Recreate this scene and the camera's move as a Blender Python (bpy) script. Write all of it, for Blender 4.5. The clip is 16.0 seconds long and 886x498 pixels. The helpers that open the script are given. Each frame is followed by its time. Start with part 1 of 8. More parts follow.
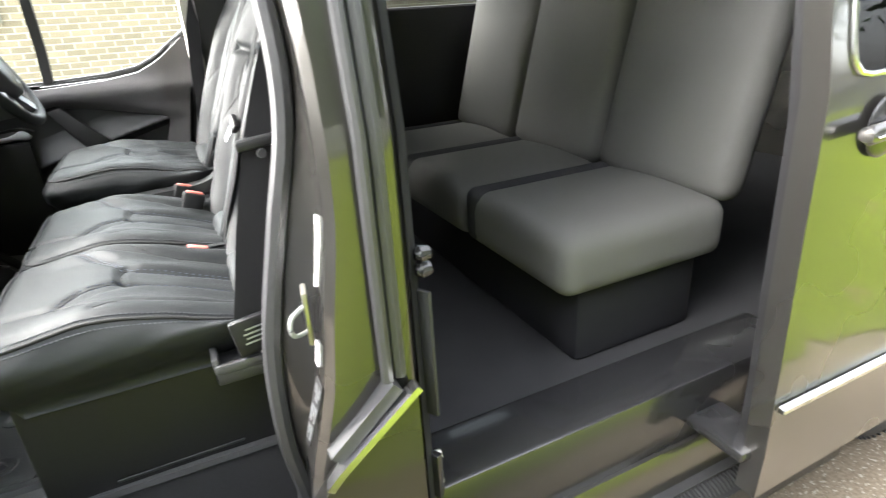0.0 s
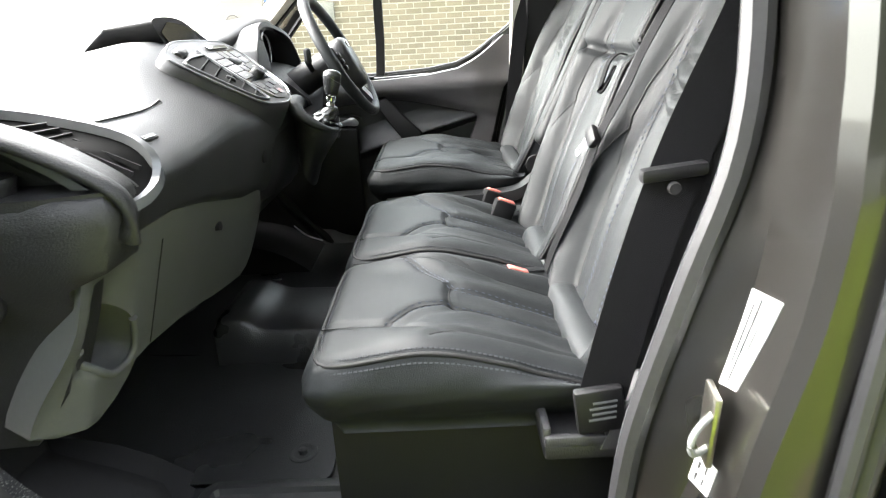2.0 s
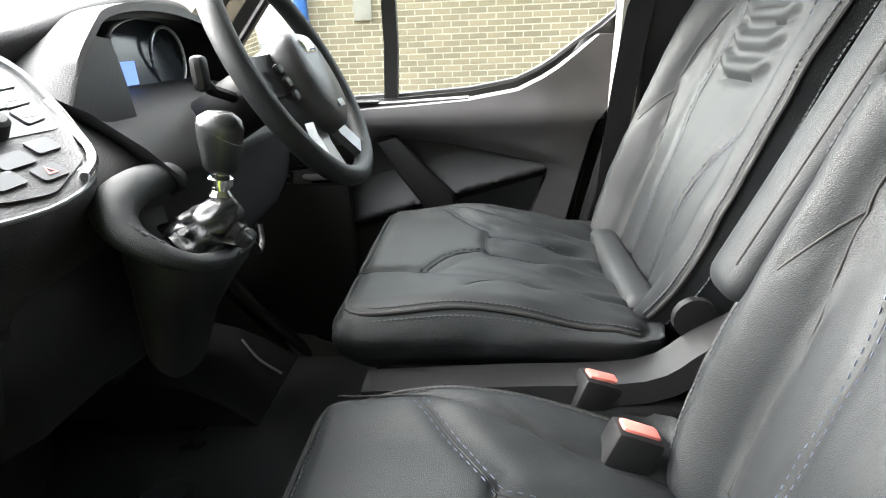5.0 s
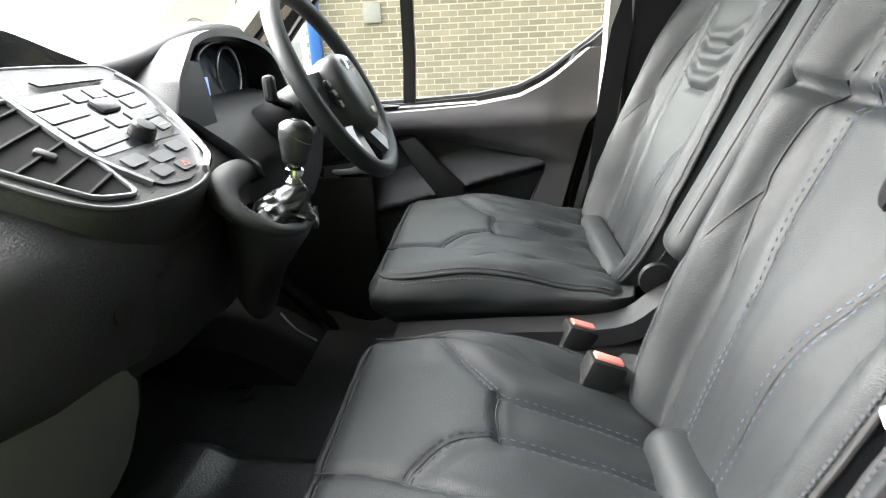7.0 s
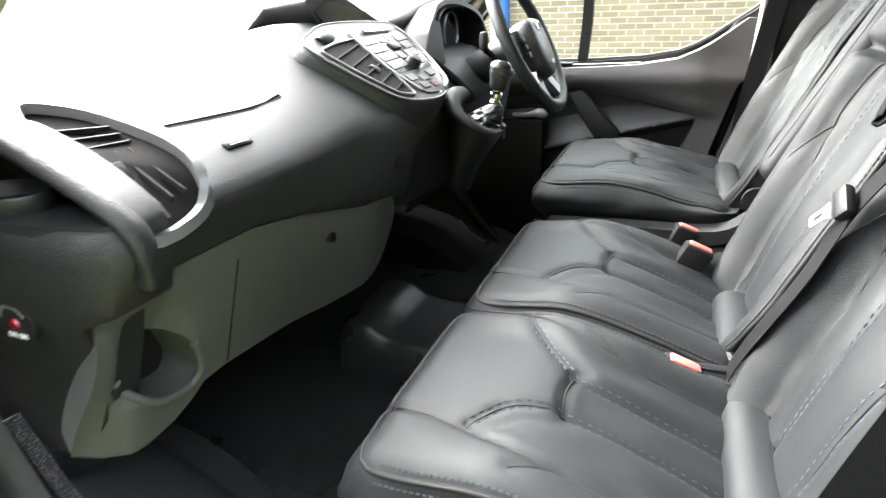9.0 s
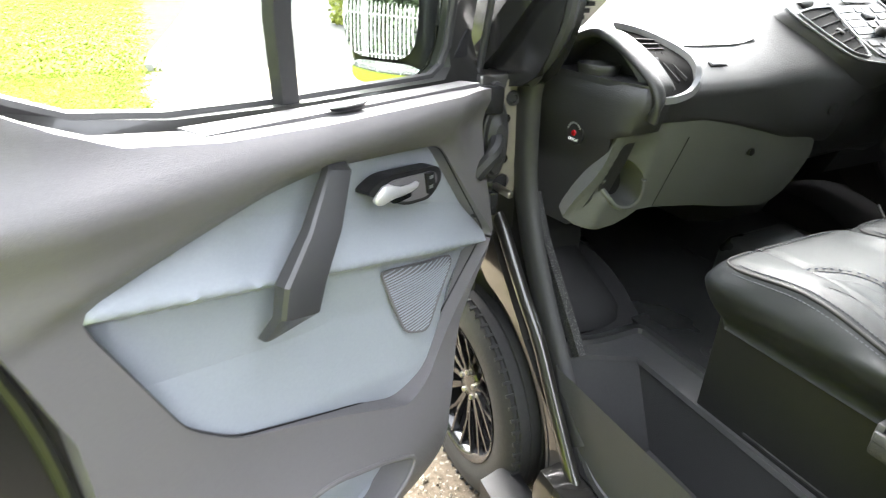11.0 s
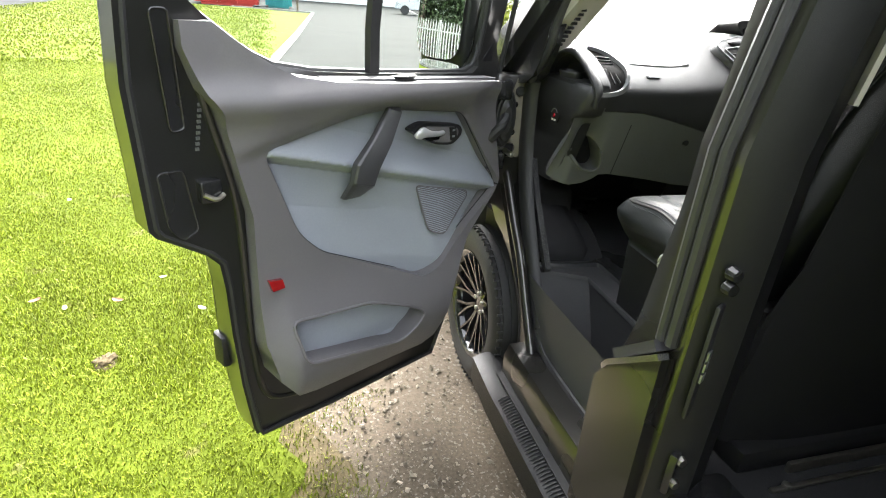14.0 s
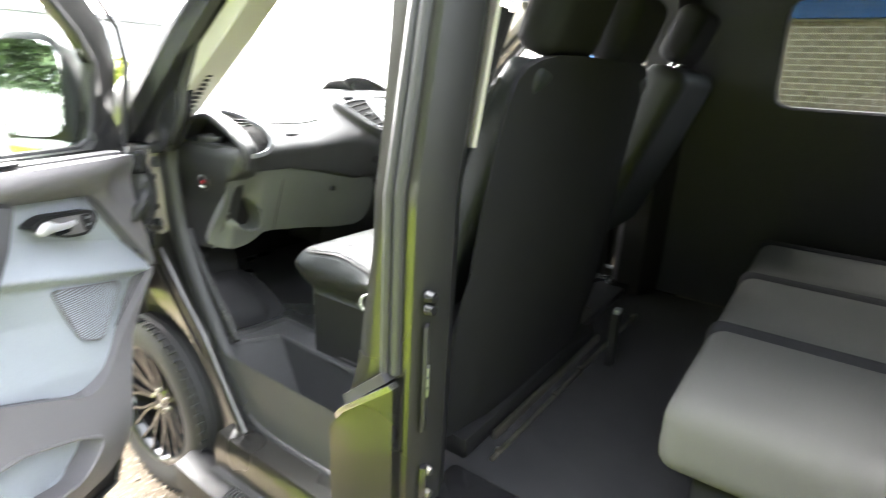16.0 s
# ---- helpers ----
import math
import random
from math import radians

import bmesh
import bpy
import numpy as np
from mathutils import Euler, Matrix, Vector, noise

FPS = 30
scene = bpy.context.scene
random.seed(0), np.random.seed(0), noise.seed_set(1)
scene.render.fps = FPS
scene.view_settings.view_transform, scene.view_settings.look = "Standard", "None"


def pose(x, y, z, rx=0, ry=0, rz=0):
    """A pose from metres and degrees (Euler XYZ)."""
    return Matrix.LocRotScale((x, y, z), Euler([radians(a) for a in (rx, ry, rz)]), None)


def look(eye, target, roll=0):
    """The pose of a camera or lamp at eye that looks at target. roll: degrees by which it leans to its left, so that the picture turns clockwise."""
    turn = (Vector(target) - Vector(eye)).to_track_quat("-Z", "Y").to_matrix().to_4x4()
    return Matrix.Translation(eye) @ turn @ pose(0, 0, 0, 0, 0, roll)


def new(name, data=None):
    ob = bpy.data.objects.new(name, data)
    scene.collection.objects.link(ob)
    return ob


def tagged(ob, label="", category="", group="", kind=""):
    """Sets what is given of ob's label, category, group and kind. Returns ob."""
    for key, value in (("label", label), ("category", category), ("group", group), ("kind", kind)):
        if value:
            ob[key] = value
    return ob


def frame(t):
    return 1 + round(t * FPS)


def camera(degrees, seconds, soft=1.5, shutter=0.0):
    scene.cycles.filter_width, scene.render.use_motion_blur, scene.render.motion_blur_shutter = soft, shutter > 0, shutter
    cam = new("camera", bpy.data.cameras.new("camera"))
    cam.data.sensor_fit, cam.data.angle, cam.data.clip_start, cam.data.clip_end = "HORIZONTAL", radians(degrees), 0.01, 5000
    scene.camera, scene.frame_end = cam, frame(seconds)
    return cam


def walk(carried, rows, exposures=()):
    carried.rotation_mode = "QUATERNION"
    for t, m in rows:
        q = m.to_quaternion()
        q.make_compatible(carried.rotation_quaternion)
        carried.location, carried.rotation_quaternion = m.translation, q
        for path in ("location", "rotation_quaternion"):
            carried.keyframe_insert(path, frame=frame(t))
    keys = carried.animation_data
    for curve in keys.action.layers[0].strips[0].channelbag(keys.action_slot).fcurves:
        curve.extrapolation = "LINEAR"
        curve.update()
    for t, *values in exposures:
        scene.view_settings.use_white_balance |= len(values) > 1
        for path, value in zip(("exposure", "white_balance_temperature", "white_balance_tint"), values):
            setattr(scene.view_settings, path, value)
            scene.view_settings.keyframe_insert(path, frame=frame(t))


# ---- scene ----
cam = camera(77.5, 16.0, soft=1.0, shutter=0.25)
PATH = [
    (0, (-0.948, 1.629, 1.444), (-1.712, -0.042, 0.654), -3.7),
    (0.5, (-0.835, 1.588, 1.451), (-1.343, -0.189, 0.685), -3.4),
    (1, (-0.758, 1.569, 1.458), (-0.974, -0.277, 0.719), -2.6),
    (1.5, (-0.76, 1.502, 1.462), (-0.811, -0.356, 0.725), -2.7),
    (2, (-0.79, 1.349, 1.441), (-0.771, -0.508, 0.701), -2.9),
    (2.5, (-0.805, 1.147, 1.446), (-0.708, -0.706, 0.7), -3.2),
    (3, (-0.797, 0.939, 1.432), (-0.64, -0.914, 0.696), -3.1),
    (3.5, (-0.795, 0.748, 1.427), (-0.636, -1.105, 0.691), -2.9),
    (4, (-0.787, 0.548, 1.426), (-0.627, -1.309, 0.702), -2.5),
    (4.2, (-0.785, 0.479, 1.425), (-0.63, -1.376, 0.692), -2.4),
    (6.3, (-0.787, 0.44, 1.42), (-0.606, -1.422, 0.714), -2.4),
    (6.5, (-0.782, 0.495, 1.435), (-0.603, -1.364, 0.721), -2.6),
    (7, (-0.787, 0.645, 1.459), (-0.602, -1.209, 0.731), -2.7),
    (7.5, (-0.811, 0.782, 1.467), (-0.584, -1.066, 0.737), -3.0),
    (8, (-0.821, 0.86, 1.474), (-0.547, -0.974, 0.725), -2.9),
    (8.5, (-0.836, 0.958, 1.47), (-0.404, -0.832, 0.689), -2.4),
    (9, (-0.871, 1.07, 1.464), (-0.152, -0.615, 0.662), -1.9),
    (9.5, (-0.917, 1.199, 1.462), (0.056, -0.346, 0.645), -1.6),
    (10, (-0.967, 1.33, 1.458), (0.279, 0.003, 0.629), -0.8),
    (10.2, (-1.002, 1.376, 1.462), (0.348, 0.167, 0.617), -0.7),
    (12.3, (-1.494, 1.657, 1.459), (0.214, 1.145, 0.552), 4.9),
    (12.5, (-1.554, 1.647, 1.464), (0.155, 1.136, 0.56), 4.8),
    (13, (-1.729, 1.638, 1.465), (-0.01, 1.128, 0.579), 4.8),
    (13.5, (-1.855, 1.635, 1.486), (-0.128, 1.125, 0.615), 4.7),
    (14, (-1.879, 1.627, 1.491), (-0.144, 1.083, 0.659), 4.7),
    (14.5, (-1.871, 1.637, 1.489), (-0.147, 1.025, 0.68), 4.6),
    (15, (-1.853, 1.664, 1.498), (-0.15, 0.984, 0.701), 4.6),
    (15.5, (-1.846, 1.713, 1.523), (-0.253, 0.768, 0.768), 4.5),
    (15.8, (-1.853, 1.725, 1.52), (-0.501, 0.406, 0.861), 3.2),
    (16, (-1.814, 1.723, 1.521), (-0.728, 0.155, 0.919), 3.1),
]
EXPOSURES = [(0.0, 4.15), (1.2, 4.0), (2.0, 3.8), (3.5, 3.7), (8.0, 3.63), (9.5, 4.2), (10.2, 4.55), (12.3, 3.32), (15.0, 3.25), (15.6, 3.8), (16.0, 4.7)]
walk(cam, [(t, look(eye, target, roll)) for t, eye, target, roll in PATH], EXPOSURES)

# ---- sky and light: a bright overcast day ----
world = bpy.data.worlds.new("sky")
scene.world = world
world.use_nodes = True
wn = world.node_tree.nodes
sky = wn.new("ShaderNodeTexSky")
sky.sky_type, sky.sun_disc = "NISHITA", False
sky.sun_elevation, sky.sun_rotation = radians(38), radians(108)
sky.air_density, sky.dust_density, sky.ozone_density = 1.0, 5.0, 0.6
cloud = wn.new("ShaderNodeHueSaturation")
cloud.inputs["Saturation"].default_value = 0.25
world.node_tree.links.new(sky.outputs[0], cloud.inputs["Color"])
world.node_tree.links.new(cloud.outputs[0], wn["Background"].inputs[0])
wn["Background"].inputs[1].default_value = 0.185
sun = new("sun", bpy.data.lights.new("sun", "SUN"))
sun.data.energy, sun.data.angle, sun.data.color = 1.4, radians(75), (1.0, 0.985, 0.96)
sun.matrix_world = look((12, -4, 10), (0, 0, 0))


# ---- materials ----
def mat(name, base, rough=0.5, metal=0.0, vary=0.15, grain=60.0, big=4.0, bump=0.0, bump_scale=300.0, coat=0.0,
        spec=0.5, speck=None, rough_vary=0.1, per_piece=0.0, island=False):
    """A surface with two scales of colour change, uneven gloss and fine relief."""
    m = bpy.data.materials.new(name)
    m.use_nodes = True
    n, l = m.node_tree.nodes, m.node_tree.links
    b = n["Principled BSDF"]
    b.inputs["Metallic"].default_value = metal
    b.inputs["Specular IOR Level"].default_value = spec
    b.inputs["Coat Weight"].default_value = coat
    b.inputs["Coat Roughness"].default_value = 0.06
    tc = n.new("ShaderNodeTexCoord")

    def tex(scale, detail=4.0):
        t = n.new("ShaderNodeTexNoise")
        t.inputs["Scale"].default_value, t.inputs["Detail"].default_value = scale, detail
        l.new(tc.outputs["Object"], t.inputs["Vector"])
        return t.outputs["Fac"]

    def math_node(op, a, c):
        k = n.new("ShaderNodeMath")
        k.operation = op
        for i, v in enumerate((a, c)):
            if isinstance(v, (int, float)):
                k.inputs[i].default_value = v
            else:
                l.new(v, k.inputs[i])
        return k.outputs[0]

    fine, large = tex(grain), tex(big, 3.0)
    mixed = math_node("ADD", math_node("MULTIPLY", fine, 0.5), math_node("MULTIPLY", large, 0.5))
    if per_piece:
        if island:
            g = n.new("ShaderNodeNewGeometry")
            r = g.outputs["Random Per Island"]
        else:
            g = n.new("ShaderNodeObjectInfo")
            r = g.outputs["Random"]
        mixed = math_node("ADD", math_node("MULTIPLY", mixed, 1 - per_piece), math_node("MULTIPLY", r, per_piece))
    ramp = n.new("ShaderNodeValToRGB")
    lo = [max(0.0, c * (1 - vary)) for c in base]
    hi = [min(1.0, c * (1 + vary)) for c in base]
    e = ramp.color_ramp.elements
    e[0].position, e[0].color = 0.25, (*lo, 1)
    e[1].position, e[1].color = 0.75, (*hi, 1)
    l.new(mixed, ramp.inputs[0])
    colour = ramp.outputs[0]
    if speck:
        col, amount, size = speck
        s = tex(size, 2.0)
        pick = n.new("ShaderNodeValToRGB")
        pe = pick.color_ramp.elements
        pe[0].position, pe[0].color = 1 - amount, (0, 0, 0, 1)
        pe[1].position, pe[1].color = min(1.0, 1 - amount + 0.06), (1, 1, 1, 1)
        l.new(s, pick.inputs[0])
        mx = n.new("ShaderNodeMix")
        mx.data_type = "RGBA"
        l.new(pick.outputs[0], mx.inputs["Factor"])
        l.new(colour, mx.inputs["A"])
        mx.inputs["B"].default_value = (*col, 1)
        colour = mx.outputs["Result"]
    l.new(colour, b.inputs["Base Color"])
    l.new(math_node("ADD", math_node("MULTIPLY", large, 2 * rough_vary), rough - rough_vary), b.inputs["Roughness"])
    if bump:
        k = n.new("ShaderNodeBump")
        k.inputs["Strength"].default_value = bump
        k.inputs["Distance"].default_value = 0.002
        l.new(tex(bump_scale, 3.0), k.inputs["Height"])
        l.new(k.outputs[0], b.inputs["Normal"])
    return m


def glass_mat(name, tint, rough=0.0):
    m = bpy.data.materials.new(name)
    m.use_nodes = True
    n, l = m.node_tree.nodes, m.node_tree.links
    n.remove(n["Principled BSDF"])
    clear, shine, mix, fr = (n.new("ShaderNodeBsdfTransparent"), n.new("ShaderNodeBsdfGlossy"), n.new("ShaderNodeMixShader"), n.new("ShaderNodeLayerWeight"))
    steep, thin = n.new("ShaderNodeMath"), n.new("ShaderNodeMath")
    steep.operation, steep.inputs[1].default_value = "POWER", 4.0
    thin.operation, thin.inputs[1].default_value, thin.inputs[2].default_value = "MULTIPLY_ADD", 0.16, 0.008
    clear.inputs[0].default_value = (*tint, 1)
    shine.inputs["Roughness"].default_value = rough
    l.new(fr.outputs["Facing"], steep.inputs[0])
    l.new(steep.outputs[0], thin.inputs[0])
    l.new(thin.outputs[0], mix.inputs[0])
    l.new(clear.outputs[0], mix.inputs[1])
    l.new(shine.outputs[0], mix.inputs[2])
    l.new(mix.outputs[0], n["Material Output"].inputs[0])
    return m


PAINT = mat("grey_metallic_paint", (0.052, 0.050, 0.046), 0.28, 0.7, 0.08, 900, 2, coat=1.0, rough_vary=0.04)
PAINT_DARK = mat("black_painted_steel", (0.016, 0.016, 0.017), 0.26, 0.0, 0.2, 60, 3, coat=0.3, rough_vary=0.08)
PAINT_EDGE = mat("grey_painted_door_steel", (0.035, 0.035, 0.034), 0.3, 0.55, 0.12, 300, 3, coat=0.6, rough_vary=0.06)
RUBBER = mat("black_rubber", (0.02, 0.02, 0.021), 0.55, 0, 0.25, 120, 6, 0.15, 500)
SEAL = mat("grey_rubber_seal", (0.032, 0.032, 0.034), 0.42, 0, 0.2, 150, 8, 0.15, 700)
LEATHER = mat("black_leather", (0.0160, 0.0181, 0.0194), 0.50, 0, 0.16, 300, 6, 0.42, 800, spec=0.37, rough_vary=0.07)
GAITER = mat("glossy_black_leather", (0.016, 0.017, 0.018), 0.24, 0, 0.15, 120, 10, 0.3, 500, spec=0.7, rough_vary=0.08)
LEATHER_SIDE = mat("black_leatherette", (0.018, 0.019, 0.02), 0.42, 0, 0.2, 90, 7, 0.35, 900, rough_vary=0.08)
STITCH = mat("blue_grey_thread", (0.085, 0.10, 0.14), 0.7, 0, 0.2, 400, 30)
STITCH_EDGE = mat("grey_thread", (0.055, 0.058, 0.065), 0.7, 0, 0.2, 400, 30)
STITCH_DARK = mat("black_thread", (0.012, 0.012, 0.012), 0.7, 0, 0.2, 400, 30)
DASH = mat("charcoal_grained_plastic", (0.0115, 0.0115, 0.0125), 0.54, 0, 0.14, 140, 5, 0.45, 420, spec=0.75, rough_vary=0.05)
DASH_BLACK = mat("black_plastic", (0.0125, 0.0125, 0.0135), 0.46, 0, 0.2, 140, 5, 0.25, 600, spec=0.35)
KEY = mat("grey_button_plastic", (0.045, 0.047, 0.05), 0.32, 0, 0.06, 200, 8, rough_vary=0.05)
HANDLE = mat("charcoal_handle_plastic", (0.045, 0.045, 0.048), 0.38, 0, 0.08, 200, 6, 0.2, 600)
STEP_PLASTIC = mat("charcoal_step_plastic", (0.052, 0.052, 0.054), 0.45, 0, 0.15, 160, 6, 0.4, 500)
VENT_SLAT = mat("matt_vent_plastic", (0.012, 0.012, 0.013), 0.65, 0, 0.1, 100, 8, spec=0.2)
DASH_GREY = mat("light_grey_plastic", (0.105, 0.108, 0.104), 0.55, 0, 0.08, 140, 5, 0.25, 500)
TRIM_SILVER = mat("dark_silver_trim", (0.17, 0.175, 0.18), 0.36, 0.5, 0.05, 200, 8, rough_vary=0.05)
SILVER = mat("silver_painted_plastic", (0.30, 0.31, 0.32), 0.3, 0.6, 0.05, 200, 8, rough_vary=0.05)
TRIM_GREY = mat("dark_grey_door_plastic", (0.128, 0.122, 0.126), 0.45, 0, 0.08, 200, 5, 0.3, 700, rough_vary=0.06)
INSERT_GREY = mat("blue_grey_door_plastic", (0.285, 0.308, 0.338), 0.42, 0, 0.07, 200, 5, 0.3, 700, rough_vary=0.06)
# darker copy of the insert plastic, with the driver's side shade in its colour
SHADED_INSERT = mat("shaded_door_plastic", (0.040, 0.041, 0.044), 0.40, 0, 0.07, 200, 5, 0.3, 700, rough_vary=0.06)
CHROME = mat("chrome", (0.75, 0.75, 0.76), 0.12, 1.0, 0.04, 200, 20, rough_vary=0.05)
SATIN = mat("satin_silver", (0.62, 0.62, 0.63), 0.38, 0.6, 0.04, 200, 20, rough_vary=0.05)
ALU = mat("bright_trim_metal", (0.6, 0.6, 0.6), 0.25, 1.0, 0.06, 200, 20, rough_vary=0.05)
ZINC = mat("zinc_plated_steel", (0.5, 0.48, 0.42), 0.32, 1.0, 0.15, 300, 30)
WEBBING = mat("black_seat_belt_webbing", (0.006, 0.006, 0.007), 0.7, 0, 0.2, 400, 10, 0.6, 1200, spec=0.15)
RED = mat("red_plastic", (0.66, 0.20, 0.17), 0.3, 0, 0.08, 200, 20)
REFLEX = mat("red_reflector", (0.26, 0.006, 0.010), 0.12, 0, 0.3, 500, 60, coat=1.0)
WHITE_LABEL = mat("white_paper_label", (0.75, 0.75, 0.74), 0.5, 0, 0.05, 200, 20)
INK = mat("black_ink", (0.02, 0.02, 0.02), 0.6, 0, 0.1, 200, 20)
FLOOR_MAT = mat("black_rubber_flooring", (0.033, 0.034, 0.035), 0.30, 0, 0.2, 200, 5, 0.5, 320, spec=0.85, rough_vary=0.1)
CARPET = mat("black_carpet", (0.030, 0.030, 0.032), 0.9, 0, 0.3, 400, 10, 1.0, 700, spec=0.15)
PILE = mat("flecked_carpet", (0.035, 0.035, 0.037), 0.85, 0, 0.6, 700, 40, 1.0, 500, speck=((0.20, 0.20, 0.19), 0.42, 420), spec=0.2)
# beige that paints a tan reflection onto the hinge post
POST_REFLECTION = mat("beige_post_reflection", (0.17, 0.155, 0.12), 0.55, 0, 0.2, 60, 4, 0.3, 300, rough_vary=0.1)
HEADLINER = mat("cream_pillar_trim", (0.40, 0.38, 0.33), 0.6, 0, 0.05, 200, 6, 0.2, 500)
FABRIC = mat("grey_seat_fabric", (0.080, 0.079, 0.074), 0.85, 0, 0.12, 500, 6, 0.8, 1100)
LINING = mat("black_cabin_lining", (0.029, 0.029, 0.037), 0.6, 0, 0.2, 140, 5, 0.3, 500, spec=0.3)
FABRIC_BAND = mat("banded_seat_fabric", (0.030, 0.030, 0.033), 0.85, 0, 0.2, 500, 6, 0.8, 1100, spec=0.12)
FABRIC_DARK = mat("dark_seat_fabric", (0.0165, 0.0165, 0.0195), 0.85, 0, 0.2, 500, 6, 0.8, 1100, spec=0.12)
TYRE = mat("tyre_rubber", (0.022, 0.022, 0.022), 0.65, 0, 0.3, 90, 8, 0.4, 200)
ALLOY = mat("gloss_black_alloy", (0.015, 0.015, 0.016), 0.2, 0.3, 0.15, 100, 10, coat=0.8)
BUFF_BRICK = mat("buff_brick", (0.265, 0.222, 0.15), 0.85, 0, 0.22, 35, 8, 0.5, 120, per_piece=0.45)
BUFF_BRICKS = mat("buff_brick_field", (0.265, 0.222, 0.15), 0.85, 0, 0.22, 35, 8, 0.5, 120, per_piece=0.45, island=True)
MORTAR = mat("pale_mortar", (0.58, 0.54, 0.45), 0.95, 0, 0.15, 60, 5, 0.6, 150)
BLUE = mat("blue_gloss_paint", (0.03, 0.11, 0.33), 0.35, 0, 0.15, 40, 5)
GRASS = mat("grass_blades", (0.160, 0.200, 0.014), 0.6, 0, 0.45, 3, 0.9, spec=0.12, per_piece=0.65, island=True)
TURF = mat("turf", (0.080, 0.105, 0.012), 0.9, 0, 0.35, 30, 1.2, 1.0, 60, speck=((0.11, 0.10, 0.04), 0.34, 5), spec=0.02)
GRAVEL = mat("gravel_track", (0.118, 0.096, 0.070), 0.9, 0, 0.65, 80, 1.3, 1.0, 90, speck=((0.24, 0.215, 0.18), 0.40, 70), spec=0.1)
ASPHALT = mat("worn_asphalt", (0.039, 0.040, 0.039), 0.95, 0, 0.35, 120, 0.6, 0.5, 200, spec=0.02)
STONE = mat("pebbles", (0.26, 0.225, 0.175), 0.85, 0, 0.5, 50, 9, 0.6, 120, per_piece=0.6, island=True, spec=0.08)
KERB = mat("concrete_kerb", (0.27, 0.265, 0.25), 0.9, 0, 0.2, 60, 3, 0.6, 120)
GALV = mat("galvanised_steel", (0.24, 0.25, 0.24), 0.6, 0.3, 0.2, 60, 3)
BARK = mat("bark", (0.13, 0.10, 0.08), 0.9, 0, 0.4, 30, 4, 1.0, 40)
LEAVES = mat("dark_leaves", (0.035, 0.06, 0.02), 0.6, 0, 0.5, 5, 0.6, per_piece=0.5, island=True)
HEDGE = mat("yellow_green_hedge", (0.22, 0.25, 0.03), 0.6, 0, 0.4, 5, 1, per_piece=0.5, island=True)
SKIP_RED = mat("red_skip_paint", (0.52, 0.05, 0.04), 0.5, 0, 0.2, 20, 2)
SKIP_TEAL = mat("teal_skip_paint", (0.05, 0.33, 0.35), 0.5, 0, 0.2, 20, 2)
CAR_PAINT = mat("pale_car_paint", (0.5, 0.52, 0.55), 0.3, 0.3, 0.05, 20, 2, coat=1.0)
RENDER_WALL = mat("pale_cladding", (0.62, 0.62, 0.60), 0.8, 0, 0.1, 10, 1)
MIRROR = mat("mirror_glass", (0.85, 0.87, 0.88), 0.01, 1.0, 0.0, 10, 1, rough_vary=0.0)
GLASS = glass_mat("clear_glass", (0.93, 0.96, 0.94))
DUSTY = glass_mat("dusty_windscreen", (0.95, 0.97, 0.96))
dn, dl = DUSTY.node_tree.nodes, DUSTY.node_tree.links
dust, film_mix, grime, amount, place_n = dn.new("ShaderNodeBsdfTranslucent"), dn.new("ShaderNodeMixShader"), dn.new("ShaderNodeTexNoise"), dn.new("ShaderNodeMath"), dn.new("ShaderNodeTexCoord")
dust.inputs[0].default_value = (0.85, 0.87, 0.86, 1)
grime.inputs["Scale"].default_value, grime.inputs["Detail"].default_value = 9.0, 5.0
amount.operation, amount.inputs[1].default_value, amount.inputs[2].default_value = "MULTIPLY_ADD", 0.16, 0.06
dl.new(place_n.outputs["Object"], grime.inputs["Vector"])
dl.new(grime.outputs["Fac"], amount.inputs[0])
dl.new(amount.outputs[0], film_mix.inputs[0])
dl.new(dn["Material Output"].inputs[0].links[0].from_socket, film_mix.inputs[1])
dl.new(dust.outputs[0], film_mix.inputs[2])
dl.new(film_mix.outputs[0], dn["Material Output"].inputs[0])
TINTED = glass_mat("tinted_glass", (0.34, 0.36, 0.36))
PRIVACY = glass_mat("privacy_glass", (0.10, 0.11, 0.12))
# near-black that paints the shade inside the air vents
VENT_SHADE = mat("vent_shadow_colour", (0.005, 0.005, 0.005), 0.8, 0, 0.2, 60, 5, spec=0.1)
SCREEN = mat("dark_display", (0.01, 0.012, 0.014), 0.12, 0, 0.2, 20, 5)
# lighter blue tone paints the reflections in the instrument cover
CLUSTER = mat("instrument_cover_reflection", (0.030, 0.036, 0.044), 0.16, 0, 0.5, 14, 5, rough_vary=0.06)
BLUE_LCD = bpy.data.materials.new("lit_blue_display")
BLUE_LCD.use_nodes = True
BLUE_LCD.node_tree.nodes["Principled BSDF"].inputs["Emission Color"].default_value = (0.05, 0.22, 1, 1)
BLUE_LCD.node_tree.nodes["Principled BSDF"].inputs["Emission Strength"].default_value = 0.10


# ---- building blocks ----
WORLDS = {}


def thing(name, x, y, z, label, category, group=""):
    ob = tagged(new(name), label, category, group)
    ob.empty_display_size = 0.05
    ob.matrix_basis = pose(x, y, z)
    WORLDS[ob.name] = pose(x, y, z)
    return ob


